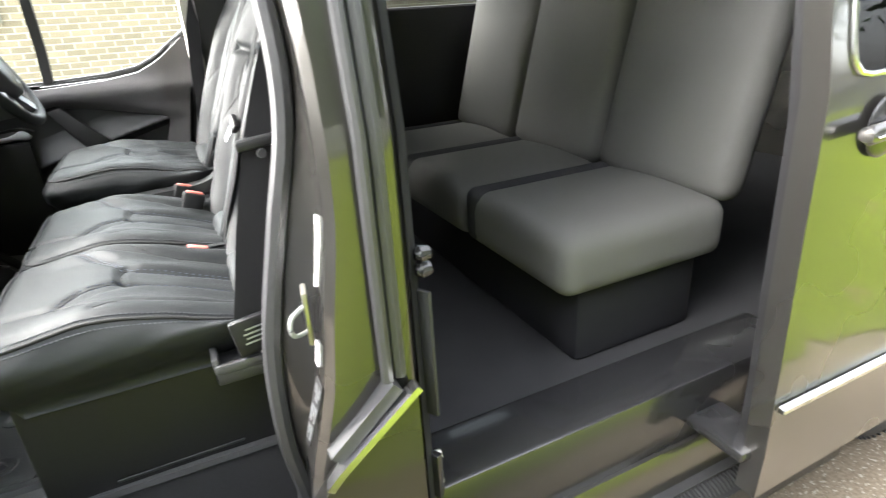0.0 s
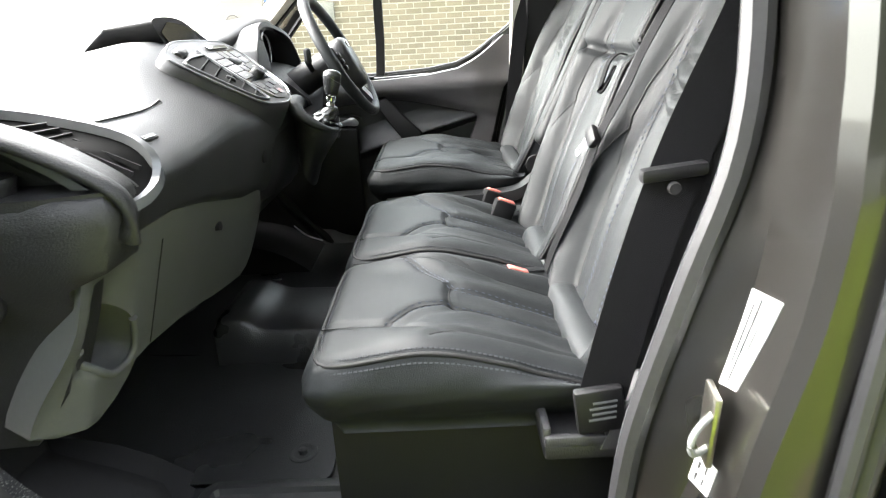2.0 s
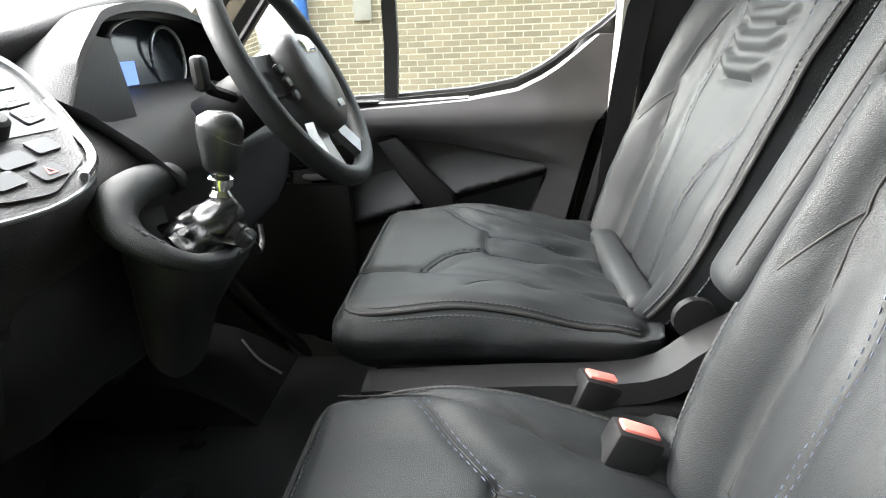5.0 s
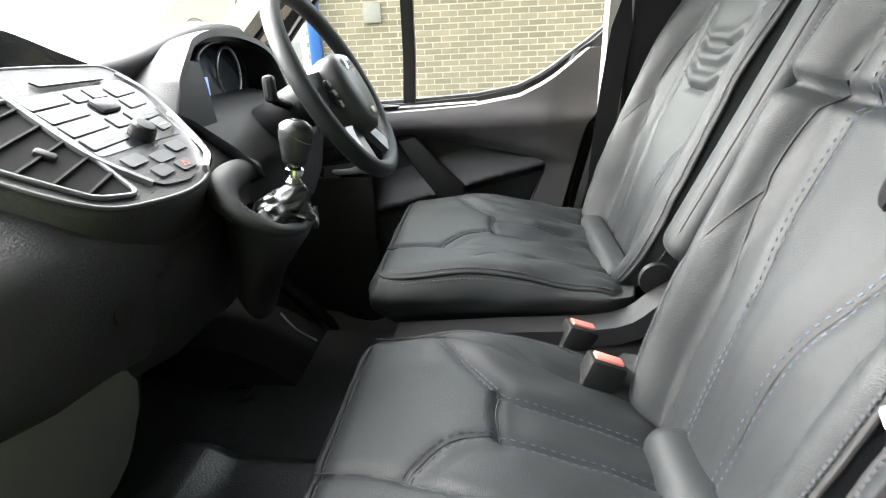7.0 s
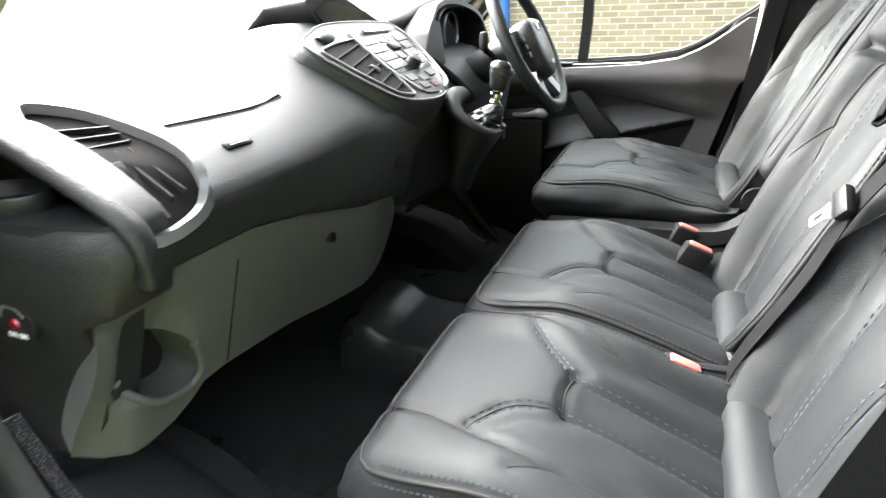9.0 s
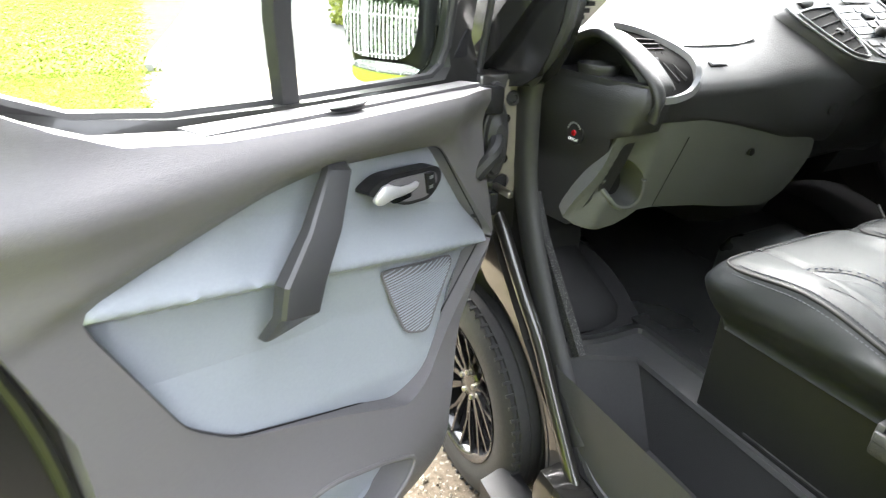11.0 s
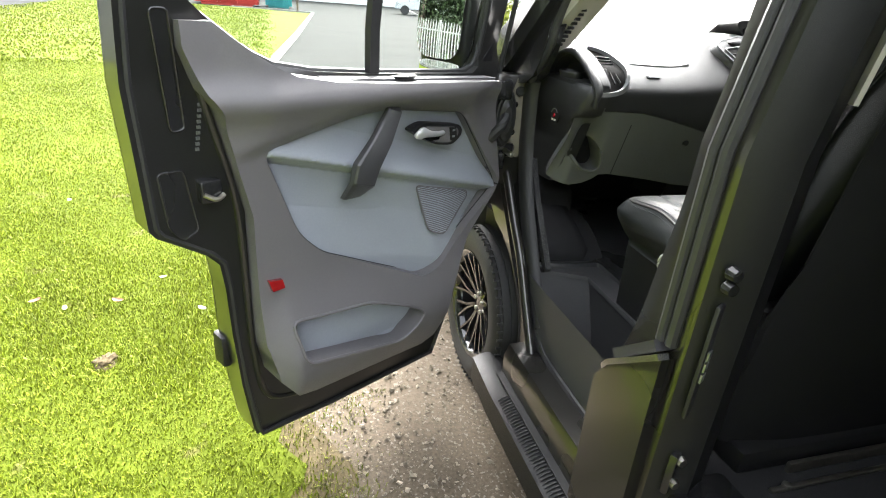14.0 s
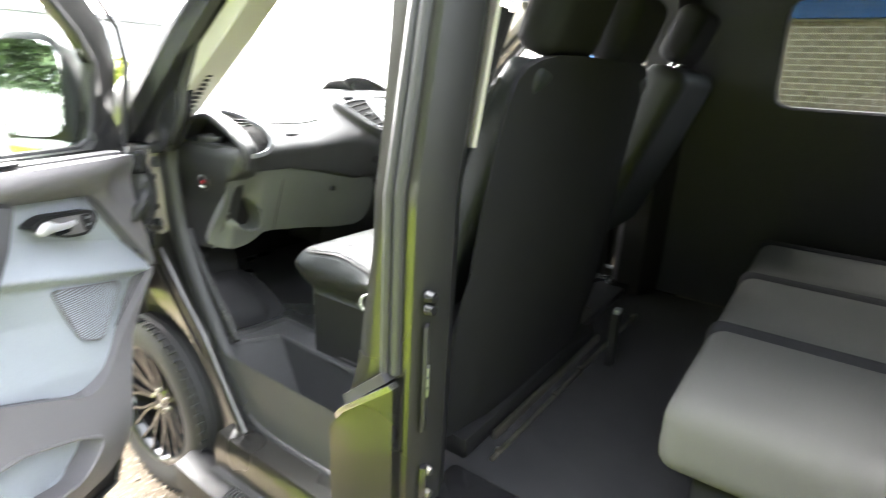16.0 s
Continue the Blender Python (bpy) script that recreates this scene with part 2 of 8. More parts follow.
def part(name, shape, material, parent=None, label="", local=False, soft=35):
    """Links a shape, a bmesh or (points, faces), as one mesh object under a thing or a part."""
    me = bpy.data.meshes.new(name)
    if isinstance(shape, tuple):
        me.from_pydata(shape[0] if isinstance(shape[0], list) else shape[0].tolist(), [], shape[1])
        b = bmesh.new()
        b.from_mesh(me)
        bmesh.ops.recalc_face_normals(b, faces=b.faces)
        b.to_mesh(me)
        b.free()
    else:
        bmesh.ops.recalc_face_normals(shape, faces=shape.faces)
        shape.to_mesh(me)
        shape.free()
    me.materials.append(material)
    me.shade_smooth()
    me.set_sharp_from_angle(angle=radians(soft))
    ob = new(name, me)
    if parent:
        ob.parent = parent
        if not local and parent.name in WORLDS:
            ob.matrix_parent_inverse = WORLDS[parent.name].inverted()
    if label:
        ob["label"] = label
    if name in ("stitching", "edge_stitching", "tread_edge", "grille_ribs", "pillar_grille"):
        ob["kind"] = "stuff"
    return ob


def setting(name, shape, material, label, category, soft=35):
    return tagged(part(name, shape, material, None, "", soft=soft), label, category, "", "structure")


def box(x0, x1, y0, y1, z0, z1, r=0.0, seg=2, bm=None):
    bm = bm or bmesh.new()
    made = bmesh.ops.create_cube(bm, size=1.0)["verts"]
    for v in made:
        v.co = Vector(((x0 + x1) / 2 + v.co.x * abs(x1 - x0), (y0 + y1) / 2 + v.co.y * abs(y1 - y0), (z0 + z1) / 2 + v.co.z * abs(z1 - z0)))
    if r > 0:
        edges = list({e for v in made for e in v.link_edges})
        bmesh.ops.bevel(bm, geom=edges, offset=r, segments=seg, profile=0.5, affect="EDGES")
    return bm


def moved(bm, m):
    bmesh.ops.transform(bm, matrix=m, verts=bm.verts)
    return bm


def inside(p, poly):
    x, y, hit = p[0], p[1], False
    for (x0, y0), (x1, y1) in zip(poly, poly[1:] + poly[:1]):
        if (y0 > y) != (y1 > y) and x < (x1 - x0) * (y - y0) / (y1 - y0) + x0:
            hit = not hit
    return hit


def smooth_line(pts, n=6, closed=False):
    """A rounded line through pts."""
    out, c = [], len(pts)
    for i in range(c if closed else c - 1):
        if closed:
            a, b, d, e = (Vector(pts[(i + k) % c]) for k in (-1, 0, 1, 2))
        else:
            a, b, d, e = (Vector(pts[min(max(i + k, 0), c - 1)]) for k in (-1, 0, 1, 2))
        for s in range(n):
            t = s / n
            out.append(tuple(0.5 * ((2 * b) + (d - a) * t + (2 * a - 5 * b + 4 * d - e) * t * t + (3 * b - a - 3 * d + e) * t ** 3)))
    if not closed:
        out.append(tuple(pts[-1]))
    return out


def rounded(pts, r, n=3):
    """A polygon with its corners cut round."""
    out = []
    for i, p in enumerate(pts):
        p, a, b = Vector(p), Vector(pts[i - 1]), Vector(pts[(i + 1) % len(pts)])
        ra, rb = min(r, (a - p).length * 0.45), min(r, (b - p).length * 0.45)
        s, e = p + (a - p).normalized() * ra, p + (b - p).normalized() * rb
        for k in range(n + 1):
            t = k / n
            out.append(tuple((1 - t) ** 2 * s + 2 * t * (1 - t) * p + t * t * e))
    return out


from mathutils.geometry import delaunay_2d_cdt


def sheet(outline, holes, step, place, thick):
    """A plate cut to an outline with holes, bent by place(a, b, s): s is 0 on the front and 1 on the back."""
    loops = [list(map(tuple, outline))] + [list(map(tuple, h)) for h in holes]
    verts, edges = [], []
    for lp in loops:
        fine = []
        for p, q in zip(lp, lp[1:] + lp[:1]):
            k = max(1, int((Vector(q) - Vector(p)).length / (step * 1.5)))
            fine += [Vector(p).lerp(Vector(q), i / k) for i in range(k)]
        s = len(verts)
        verts += fine
        edges += [(s + i, s + (i + 1) % len(fine)) for i in range(len(fine))]
    xs, ys = [p[0] for p in loops[0]], [p[1] for p in loops[0]]
    row = 0
    y = min(ys) + step * 0.5
    while y < max(ys):
        x = min(xs) + step * (0.5 + 0.5 * (row % 2))
        while x < max(xs):
            if inside((x, y), loops[0]) and not any(inside((x, y), h) for h in loops[1:]):
                verts.append(Vector((x, y)))
            x += step
        y += step * 0.87
        row += 1
    vs, _, fs, *_ = delaunay_2d_cdt(verts, edges, [], 0, 1e-5)
    keep = []
    for f in fs:
        c = sum((vs[i] for i in f), Vector((0, 0))) / len(f)
        if inside(c, loops[0]) and not any(inside(c, h) for h in loops[1:]):
            keep.append(f)
    bm = bmesh.new()
    front = [bm.verts.new(place(v[0], v[1], 0)) for v in vs]
    back = [bm.verts.new(place(v[0], v[1], 1)) for v in vs] if thick else None
    count = {}
    for f in keep:
        bm.faces.new([front[i] for i in f])
        if thick:
            bm.faces.new([back[i] for i in reversed(f)])
            for i in range(len(f)):
                a, b = f[i], f[(i + 1) % len(f)]
                count[(a, b)] = 1
    for a, b in count:
        if (b, a) not in count:
            bm.faces.new([front[b], front[a], back[a], back[b]])
    bmesh.ops.delete(bm, geom=[v for v in bm.verts if not v.link_faces], context="VERTS")
    return bm


def loft(rings, cap=True, closed=True):
    """Skin over rings of equal count."""
    bm = bmesh.new()
    rows = [[bm.verts.new(p) for p in r] for r in rings]
    c = len(rings[0])
    for r, s in zip(rows, rows[1:]):
        for i in range(c if closed else c - 1):
            j = (i + 1) % c
            bm.faces.new((r[i], r[j], s[j], s[i]))
    if cap:
        bm.faces.new(rows[0][::-1])
        bm.faces.new(rows[-1])
    return bm


def sweep(path, section, up=(0, 0, 1), bm=None, cap=True, closed=False):
    """A section (list of side, up offsets, or a radius) drawn along a path."""
    bm = bm or bmesh.new()
    if isinstance(section, (int, float)):
        section = [(section * math.cos(a), section * math.sin(a)) for a in (k * math.tau / 8 for k in range(8))]
    pts = [Vector(p) for p in path]
    rows = []
    for i, p in enumerate(pts):
        if closed:
            d = pts[(i + 1) % len(pts)] - pts[i - 1]
        else:
            d = pts[min(i + 1, len(pts) - 1)] - pts[max(i - 1, 0)]
        d.normalize()
        side = d.cross(Vector(up))
        if side.length < 1e-4:
            side = d.cross(Vector((1, 0, 0)))
        side.normalize()
        top = side.cross(d)
        rows.append([bm.verts.new(p + side * a + top * b) for a, b in section])
    c = len(section)
    for r, s in zip(rows, rows[1:] + (rows[:1] if closed else [])):
        for i in range(c):
            j = (i + 1) % c
            bm.faces.new((r[i], r[j], s[j], s[i]))
    if cap and not closed:
        bm.faces.new(rows[0][::-1])
        bm.faces.new(rows[-1])
    return bm


def lathe(profile, n=32, axis="y", cap=True):
    """A turned body: profile of (along, radius)."""
    rings = []
    for a, r in profile:
        ring = []
        for k in range(n):
            c, s = r * math.cos(k * math.tau / n), r * math.sin(k * math.tau / n)
            ring.append({"y": (c, a, s), "z": (c, s, a), "x": (a, c, s)}[axis])
        rings.append(ring)
    return loft(rings, cap)


def pillow(half, r, step, shape=None):
    """A soft block: a finely divided rounded box, then shaped by shape(points, normals) -> points, as numpy arrays."""
    hx, hy, hz = half
    nx, ny, nz = (max(2, int(2 * h / step)) for h in half)
    pts, faces, index = [], [], {}

    def vert(i, j, k):
        key = (i, j, k)
        if key not in index:
            index[key] = len(pts)
            pts.append((-hx + 2 * hx * i / nx, -hy + 2 * hy * j / ny, -hz + 2 * hz * k / nz))
        return index[key]

    for i in range(nx):
        for j in range(ny):
            faces.append((vert(i, j, 0), vert(i, j + 1, 0), vert(i + 1, j + 1, 0), vert(i + 1, j, 0)))
            faces.append((vert(i, j, nz), vert(i + 1, j, nz), vert(i + 1, j + 1, nz), vert(i, j + 1, nz)))
    for i in range(nx):
        for k in range(nz):
            faces.append((vert(i, 0, k), vert(i + 1, 0, k), vert(i + 1, 0, k + 1), vert(i, 0, k + 1)))
            faces.append((vert(i, ny, k), vert(i, ny, k + 1), vert(i + 1, ny, k + 1), vert(i + 1, ny, k)))
    for j in range(ny):
        for k in range(nz):
            faces.append((vert(0, j, k), vert(0, j, k + 1), vert(0, j + 1, k + 1), vert(0, j + 1, k)))
            faces.append((vert(nx, j, k), vert(nx, j + 1, k), vert(nx, j + 1, k + 1), vert(nx, j, k + 1)))
    p = np.array(pts)
    core = np.clip(p, -np.array(half) + r, np.array(half) - r)
    d = p - core
    ln = np.linalg.norm(d, axis=1, keepdims=True)
    nrm = d / np.maximum(ln, 1e-9)
    p = core + nrm * r * np.minimum(1, ln / np.maximum(ln, 1e-9))
    if shape:
        p = shape(p, nrm)
    return p, faces


def to_world(shape, m):
    p, f = shape
    mm = np.array(m)
    return p @ mm[:3, :3].T + mm[:3, 3], f


def groove(p, line, width, depth):
    """How deep each point (two columns) lies in a groove along a polyline."""
    best = np.full(len(p), 9.0)
    for a, b in zip(line, line[1:]):
        a, b = np.array(a, float), np.array(b, float)
        t = np.clip(((p - a) @ (b - a)) / max(1e-9, (b - a) @ (b - a)), 0, 1)
        best = np.minimum(best, np.linalg.norm(p - a - t[:, None] * (b - a), axis=1))
    return depth * np.exp(-(best / width) ** 2)


def stitches(lines, place, gap=0.008, size=0.0055, r=0.0009):
    """Short threads along lines; place(a, b) gives the point."""
    bm = bmesh.new()
    for line in lines:
        for a, b in zip(line, line[1:]):
            a, b = Vector(a), Vector(b)
            n = max(1, int((b - a).length / gap))
            for i in range(n):
                s, e = a.lerp(b, i / n), a.lerp(b, i / n + size / max((b - a).length, 1e-6))
                sweep([place(*s), place(*e)], [(r, 0), (0, r * 1.4), (-r, 0), (0, -r)], bm=bm)
    return bm


def spread_text(words, size, m, material, name, parent, label=""):
    """Built-in letters turned into a mesh at the pose m."""
    cu = bpy.data.curves.new(name, "FONT")
    cu.body, cu.size, cu.extrude, cu.align_x, cu.align_y = words, size, 0.0004, "CENTER", "CENTER"
    tmp = bpy.data.objects.new(name, cu)
    me = bpy.data.meshes.new_from_object(tmp)
    bpy.data.objects.remove(tmp)
    me.transform(m)
    me.materials.clear()
    me.materials.append(material)
    ob = new(name, me)
    ob.parent = parent
    if parent.name in WORLDS:
        ob.matrix_parent_inverse = WORLDS[parent.name].inverted()
    if label:
        ob["label"] = label
    return ob


# ---- the ground, the verge and the road ----
def flat(outline, z, thick=0.0, step=2.0):
    return sheet(outline, [], step, lambda a, b, s: (a, b, z - s * thick), thick)


def verge_edge(x):
    """Where the grass begins beside the gravel, metres to the van's left."""
    return 1.62 + 0.06 * math.sin(x * 1.9) + 0.04 * math.sin(x * 5.3 + 1) + 0.012 * max(0.0, x)


bm = bmesh.new()
for x0, x1, y0, y1 in ((-400, 600, -500, 500),):
    bm.faces.new([bm.verts.new(p) for p in ((x0, y0, -0.012), (x1, y0, -0.012), (x1, y1, -0.012), (x0, y1, -0.012))])
setting("ground", bm, ASPHALT, "worn grey asphalt yard reaching into the distance", "ground")

track = [(-12.0, -4.5), (9.0, -4.5), (9.0, 1.7)] + [(x / 4, verge_edge(x / 4) + 0.25) for x in range(34, -49, -1)]
gravel = sheet(track, [], 0.35, lambda a, b, s: (a, b, 0.012 * noise.noise((a * 1.3, b * 1.3, 0)) - 0.004 * min(1, max(0, a - 7))), 0)
setting("gravel_track", gravel, GRAVEL, "stony grey-brown gravel track beside the grass verge", "gravel")


def verge_z(x, y):
    up = min(1.0, max(0.0, (y - verge_edge(x)) / 0.35))
    return 0.006 + 0.035 * up + 0.02 * noise.noise((x * 0.9, y * 0.9, 3)) * up + 0.018 * max(0, y - 4)


lawn_line = [(x / 16, verge_edge(x / 16) + 0.10 + 0.07 * noise.noise((x * 0.35, 0, 0)) + 0.05 * noise.noise((x * 1.1, 3, 0))) for x in range(-192, 140)] + [(10.7, 1.73), (17.4, 1.05), (33.0, -0.35), (34.0, 3.0), (33.0, 11.0), (20.0, 9.5), (-12.0, 8.0)]
lawn = sheet(lawn_line, [], 0.4, lambda a, b, s: (a, b, verge_z(a, b)), 0)
setting("lawn", lawn, TURF, "rough green grass verge with bare patches", "grass")

kerb_line = [(9.2, 1.74, 0.03), (10.7, 1.68, 0.03), (17.4, 1.0, 0.03), (33.0, -0.42, 0.03), (34.2, 1.2, 0.03), (34.4, 4.0, 0.03)]
setting("kerb", sweep(kerb_line, [(-0.06, -0.06), (-0.06, 0.06), (0.06, 0.06), (0.06, -0.06)]), KERB, "low concrete kerb along the road edge", "kerb")
setting("far_kerb", sweep([(14.0, -4.6, 0.03), (32.4, -7.06, 0.03), (70, -12.7, 0.03)], [(-0.06, -0.06), (-0.06, 0.06), (0.06, 0.06), (0.06, -0.06)]), KERB,
        "low concrete kerb on the far side of the road", "kerb")

# blades of grass beside the van, thinner further off
rng = np.random.default_rng(4)


def grass_field(count, x0, x1, y0, y1, high, wide, fade=False):
    xs, ys = rng.uniform(x0, x1, count), rng.uniform(y0, y1, count)
    pts, faces = [], []
    for x, y in zip(xs, ys):
        edge = verge_edge(x)
        thin = noise.noise((x * 1.7, y * 1.7, 9)) + 0.35 * noise.noise((x * 6, y * 6, 2))
        near = (y - edge) / 0.3
        if near < 1.2 and rng.random() > 0.40 + 0.72 * near + 0.7 * noise.noise((x * 4, y * 4, 5)) + 0.3 * noise.noise((x * 15, y * 15, 1)) or near < -1.3:
            continue
        if fade and rng.random() < max((x - 0.9) / 2.3, (y - 2.5) / 1.8):
            continue
        z, a = verge_z(x, y), rng.uniform(0, math.tau)
        h = high * rng.uniform(0.45, 1.25) * (0.75 + 0.5 * max(-0.3, thin))
        lean = h * rng.uniform(0.3, 1.1)
        b = a + rng.uniform(-1.2, 1.2) + 1.57
        c, s, w = math.cos(a), math.sin(a), wide * rng.uniform(0.6, 1.3)
        lx, ly = math.cos(b) * lean, math.sin(b) * lean
        i = len(pts)
        pts += [(x - c * w, y - s * w, z - 0.005), (x + c * w, y + s * w, z - 0.005), (x + lx * 0.4 + c * w * 0.8, y + ly * 0.4 + s * w * 0.8, z + h * 0.62),
                (x + lx * 0.4 - c * w * 0.8, y + ly * 0.4 - s * w * 0.8, z + h * 0.62), (x + lx, y + ly, z + h * 0.85)]
        faces += [(i, i + 1, i + 2, i + 3), (i + 3, i + 2, i + 4)]
    return pts, faces


def stuff(name, shape, material, label, category, parent=None):
    me = bpy.data.meshes.new(name)
    me.from_pydata(shape[0], [], shape[1])
    me.materials.append(material)
    return tagged(new(name, me), label, category, "", "stuff")


stuff("grass", grass_field(390000, -1.1, 3.4, 1.15, 4.4, 0.017, 0.0014, True), GRASS, "short bright green grass blades on the verge", "grass")
stuff("grass_beyond", grass_field(230000, -1.0, 9.0, 1.5, 8.0, 0.024, 0.0030), GRASS, "short bright green grass further along the verge", "grass")
stuff("grass_far", grass_field(60000, 8.5, 33.0, 0.5, 10.0, 0.05, 0.011), GRASS, "short green grass far along the verge", "grass")

# loose stones on the track
pts, faces = [], []
for _ in range(9000):
    x, y = rng.uniform(-1.3, 2.6), rng.normal(1.25, 0.33)
    if y > 1.95 or y < 0.2:
        continue
    r = 0.0022 + 0.012 * rng.random() ** 5 + (0.007 if rng.random() < 0.02 else 0)
    k, a = rng.uniform(0.5, 1.0, 3) * r, rng.uniform(0, math.tau)
    i = len(pts)
    for cx, cy, cz in ((1, 0, 0.1), (0.3, 1, 0), (-1, 0.2, 0.1), (-0.2, -1, 0), (0.1, 0.1, 1), (0, 0, -1)):
        jx, jy = (cx + rng.uniform(-0.3, 0.3)) * k[0], (cy + rng.uniform(-0.3, 0.3)) * k[1]
        pts.append((x + jx * math.cos(a) - jy * math.sin(a), y + jx * math.sin(a) + jy * math.cos(a), 0.012 * noise.noise((x * 1.3, y * 1.3, 0)) + r * 0.25 + cz * k[2] * 0.8))
    faces += [(i + p, i + q, i + 4) for p, q in ((0, 1), (1, 2), (2, 3), (3, 0))] + [(i + q, i + p, i + 5) for p, q in ((0, 1), (1, 2), (2, 3), (3, 0))]
stuff("pebbles", (pts, faces), STONE, "small grey and brown loose stones on the track", "stones")

SOIL = mat("crumbly_soil", (0.088, 0.070, 0.040), 0.95, 0, 0.5, 60, 12, 1.0, 150, spec=0.06)
rim = [(x / 10, verge_edge(x / 10) - 0.05 - 0.10 * noise.noise((x * 0.31, 5, 0)) - 0.05 * noise.noise((x * 1.3, 8, 0))) for x in range(-25, 60)]
soil = sheet(rim + [(x / 10, verge_edge(x / 10) + 0.14) for x in range(59, -26, -2)], [], 0.08,
             lambda a, b, s: (a, b, max(verge_z(a, b) - 0.004, 0.012 * noise.noise((a * 1.3, b * 1.3, 0)) + 0.002 + 0.004 * noise.noise((a * 14, b * 14, 2)))), 0)
setting("verge_soil", soil, SOIL, "bare brown soil between the grass and the gravel", "soil")

# crumbs of moss and leaf litter where the grass meets the track
pts, faces = [], []
for _ in range(4200):
    x = rng.uniform(-1.2, 2.6)
    y = verge_edge(x) + 0.02 + rng.normal(0, 0.09) + 0.10 * noise.noise((x * 3, 0, 7))
    r, a, tilt = rng.uniform(0.002, 0.007), rng.uniform(0, math.tau), rng.uniform(-0.4, 0.4)
    i, z = len(pts), 0.012 * noise.noise((x * 1.3, y * 1.3, 0)) + 0.004
    for cx, cy in ((1, 0), (0.2, 0.6), (-1, 0.1), (-0.1, -0.5)):
        pts.append((x + r * (cx * math.cos(a) - cy * math.sin(a)), y + r * (cx * math.sin(a) + cy * math.cos(a)), z + r * cx * tilt))
    faces.append((i, i + 1, i + 2, i + 3))
MOSS = mat("moss_and_litter", (0.12, 0.105, 0.045), 0.9, 0, 0.6, 40, 2, per_piece=0.6, island=True)
stuff("leaf_litter", (pts, faces), MOSS, "crumbs of moss and brown litter along the grass edge", "litter")


def lump(x, y, z, r, squash, material, name, label, category, seed):
    b = bmesh.new()
    bmesh.ops.create_icosphere(b, subdivisions=4, radius=r)
    for v in b.verts:
        k = 1 + 0.45 * noise.noise(v.co * (3.0 / r) * 0.5 + Vector((seed, 0, 0))) + 0.28 * noise.noise(v.co * (9.0 / r) * 0.5) + 0.15 * noise.noise(v.co * (22.0 / r) * 0.5)
        v.co = Vector((x + v.co.x * k * 1.3, y + v.co.y * k, z + v.co.z * k * squash))
    ob = part(name, b, material, soft=60)
    return tagged(ob, label, category)


lump(0.227, 2.349, 0.045, 0.04, 0.6, SOIL, "worm_cast", "small crumbly heap of brown soil on the grass", "soil", 2)
lump(-0.05, 1.68, 0.035, 0.025, 0.5, SOIL, "soil_crumb", "small dark crumb of soil at the grass edge", "soil", 7)
DEAD_LEAF = mat("dry_brown_leaf", (0.23, 0.10, 0.07), 0.7, 0, 0.3, 60, 20)
PALE_LEAF = mat("pale_dry_leaf", (0.62, 0.60, 0.52), 0.7, 0, 0.2, 60, 20)
for x, y, s, a, m, lab in ((0.632, 2.605, 0.035, 0.3, PALE_LEAF, "pale curled fallen leaf on the grass"), (0.671, 2.399, 0.05, 1.1, DEAD_LEAF, "dry brown fallen leaf on the grass"),
                           (0.9, 2.243, 0.03, 2.0, PALE_LEAF, "pale curled fallen leaf on the grass"), (0.72, 2.75, 0.045, 2.4, DEAD_LEAF, "dry brown fallen leaf on the grass"),
                           (0.55, 2.02, 0.04, 0.8, PALE_LEAF, "pale curled fallen leaf on the grass"), (2.1, 3.0, 0.04, 0.4, PALE_LEAF, "pale curled fallen leaf on the grass")):
    z0 = verge_z(x, y) + 0.03
    oval = [(math.cos(k), 0.5 * math.sin(k)) for k in (j * math.tau / 10 for j in range(10))]

    def curl(p, q, side, x=x, y=y, a=a, s=s, z0=z0):
        return (x + (p * math.cos(a) - q * math.sin(a)) * 0.6 * s, y + (p * math.sin(a) + q * math.cos(a)) * 0.6 * s, z0 + s * (0.5 * q * q + 0.2 * p * p) - side * 0.001)

    lf = sheet(oval, [], 0.3, curl, 0.001)
    tagged(part("fallen_leaf", lf, m), lab, "leaf", "fallen leaves")


# ---- the brick building beyond the van's right side ----
WALL_Y = -7.0
setting("wall_building", box(-9, 1.75, WALL_Y - 0.3, WALL_Y - 0.002, 0, 2.42), MORTAR, "long pale mortar bed of a buff brick wall", "wall")
fascia = thing("roof_fascia", 0, WALL_Y, 2.42, "blue painted fascia board along the wall top", "fascia")
part("board", box(-9, 1.8, WALL_Y - 0.34, WALL_Y + 0.10, 2.42, 2.75, 0.01), BLUE, fascia)
part("soffit", box(-9, 1.8, WALL_Y - 0.34, WALL_Y + 0.35, 2.75, 2.80), RENDER_WALL, fascia)
pipe = thing("downpipe", 1.52, WALL_Y, 0, "blue painted rainwater downpipe on the brick wall", "pipe")
part("tube", box(1.44, 1.60, WALL_Y, WALL_Y + 0.12, 0, 2.42, 0.02), BLUE, pipe)
for z in (0.5, 1.95):
    part("bracket", box(1.40, 1.64, WALL_Y, WALL_Y + 0.03, z, z + 0.05, 0.005), BLUE, pipe)
VENT_PLATE = mat("grey_wall_plate", (0.30, 0.29, 0.25), 0.7, 0, 0.2, 60, 8)
plate = thing("wall_plate", 0.75, WALL_Y, 1.62, "small square grey cover plate on the brick wall", "plate")
part("cover", box(0.63, 0.86, WALL_Y, WALL_Y + 0.04, 1.62, 1.86, 0.01), VENT_PLATE, plate)

# ---- palisade fence and wood behind the verge ----
FENCE_Y = 9.2


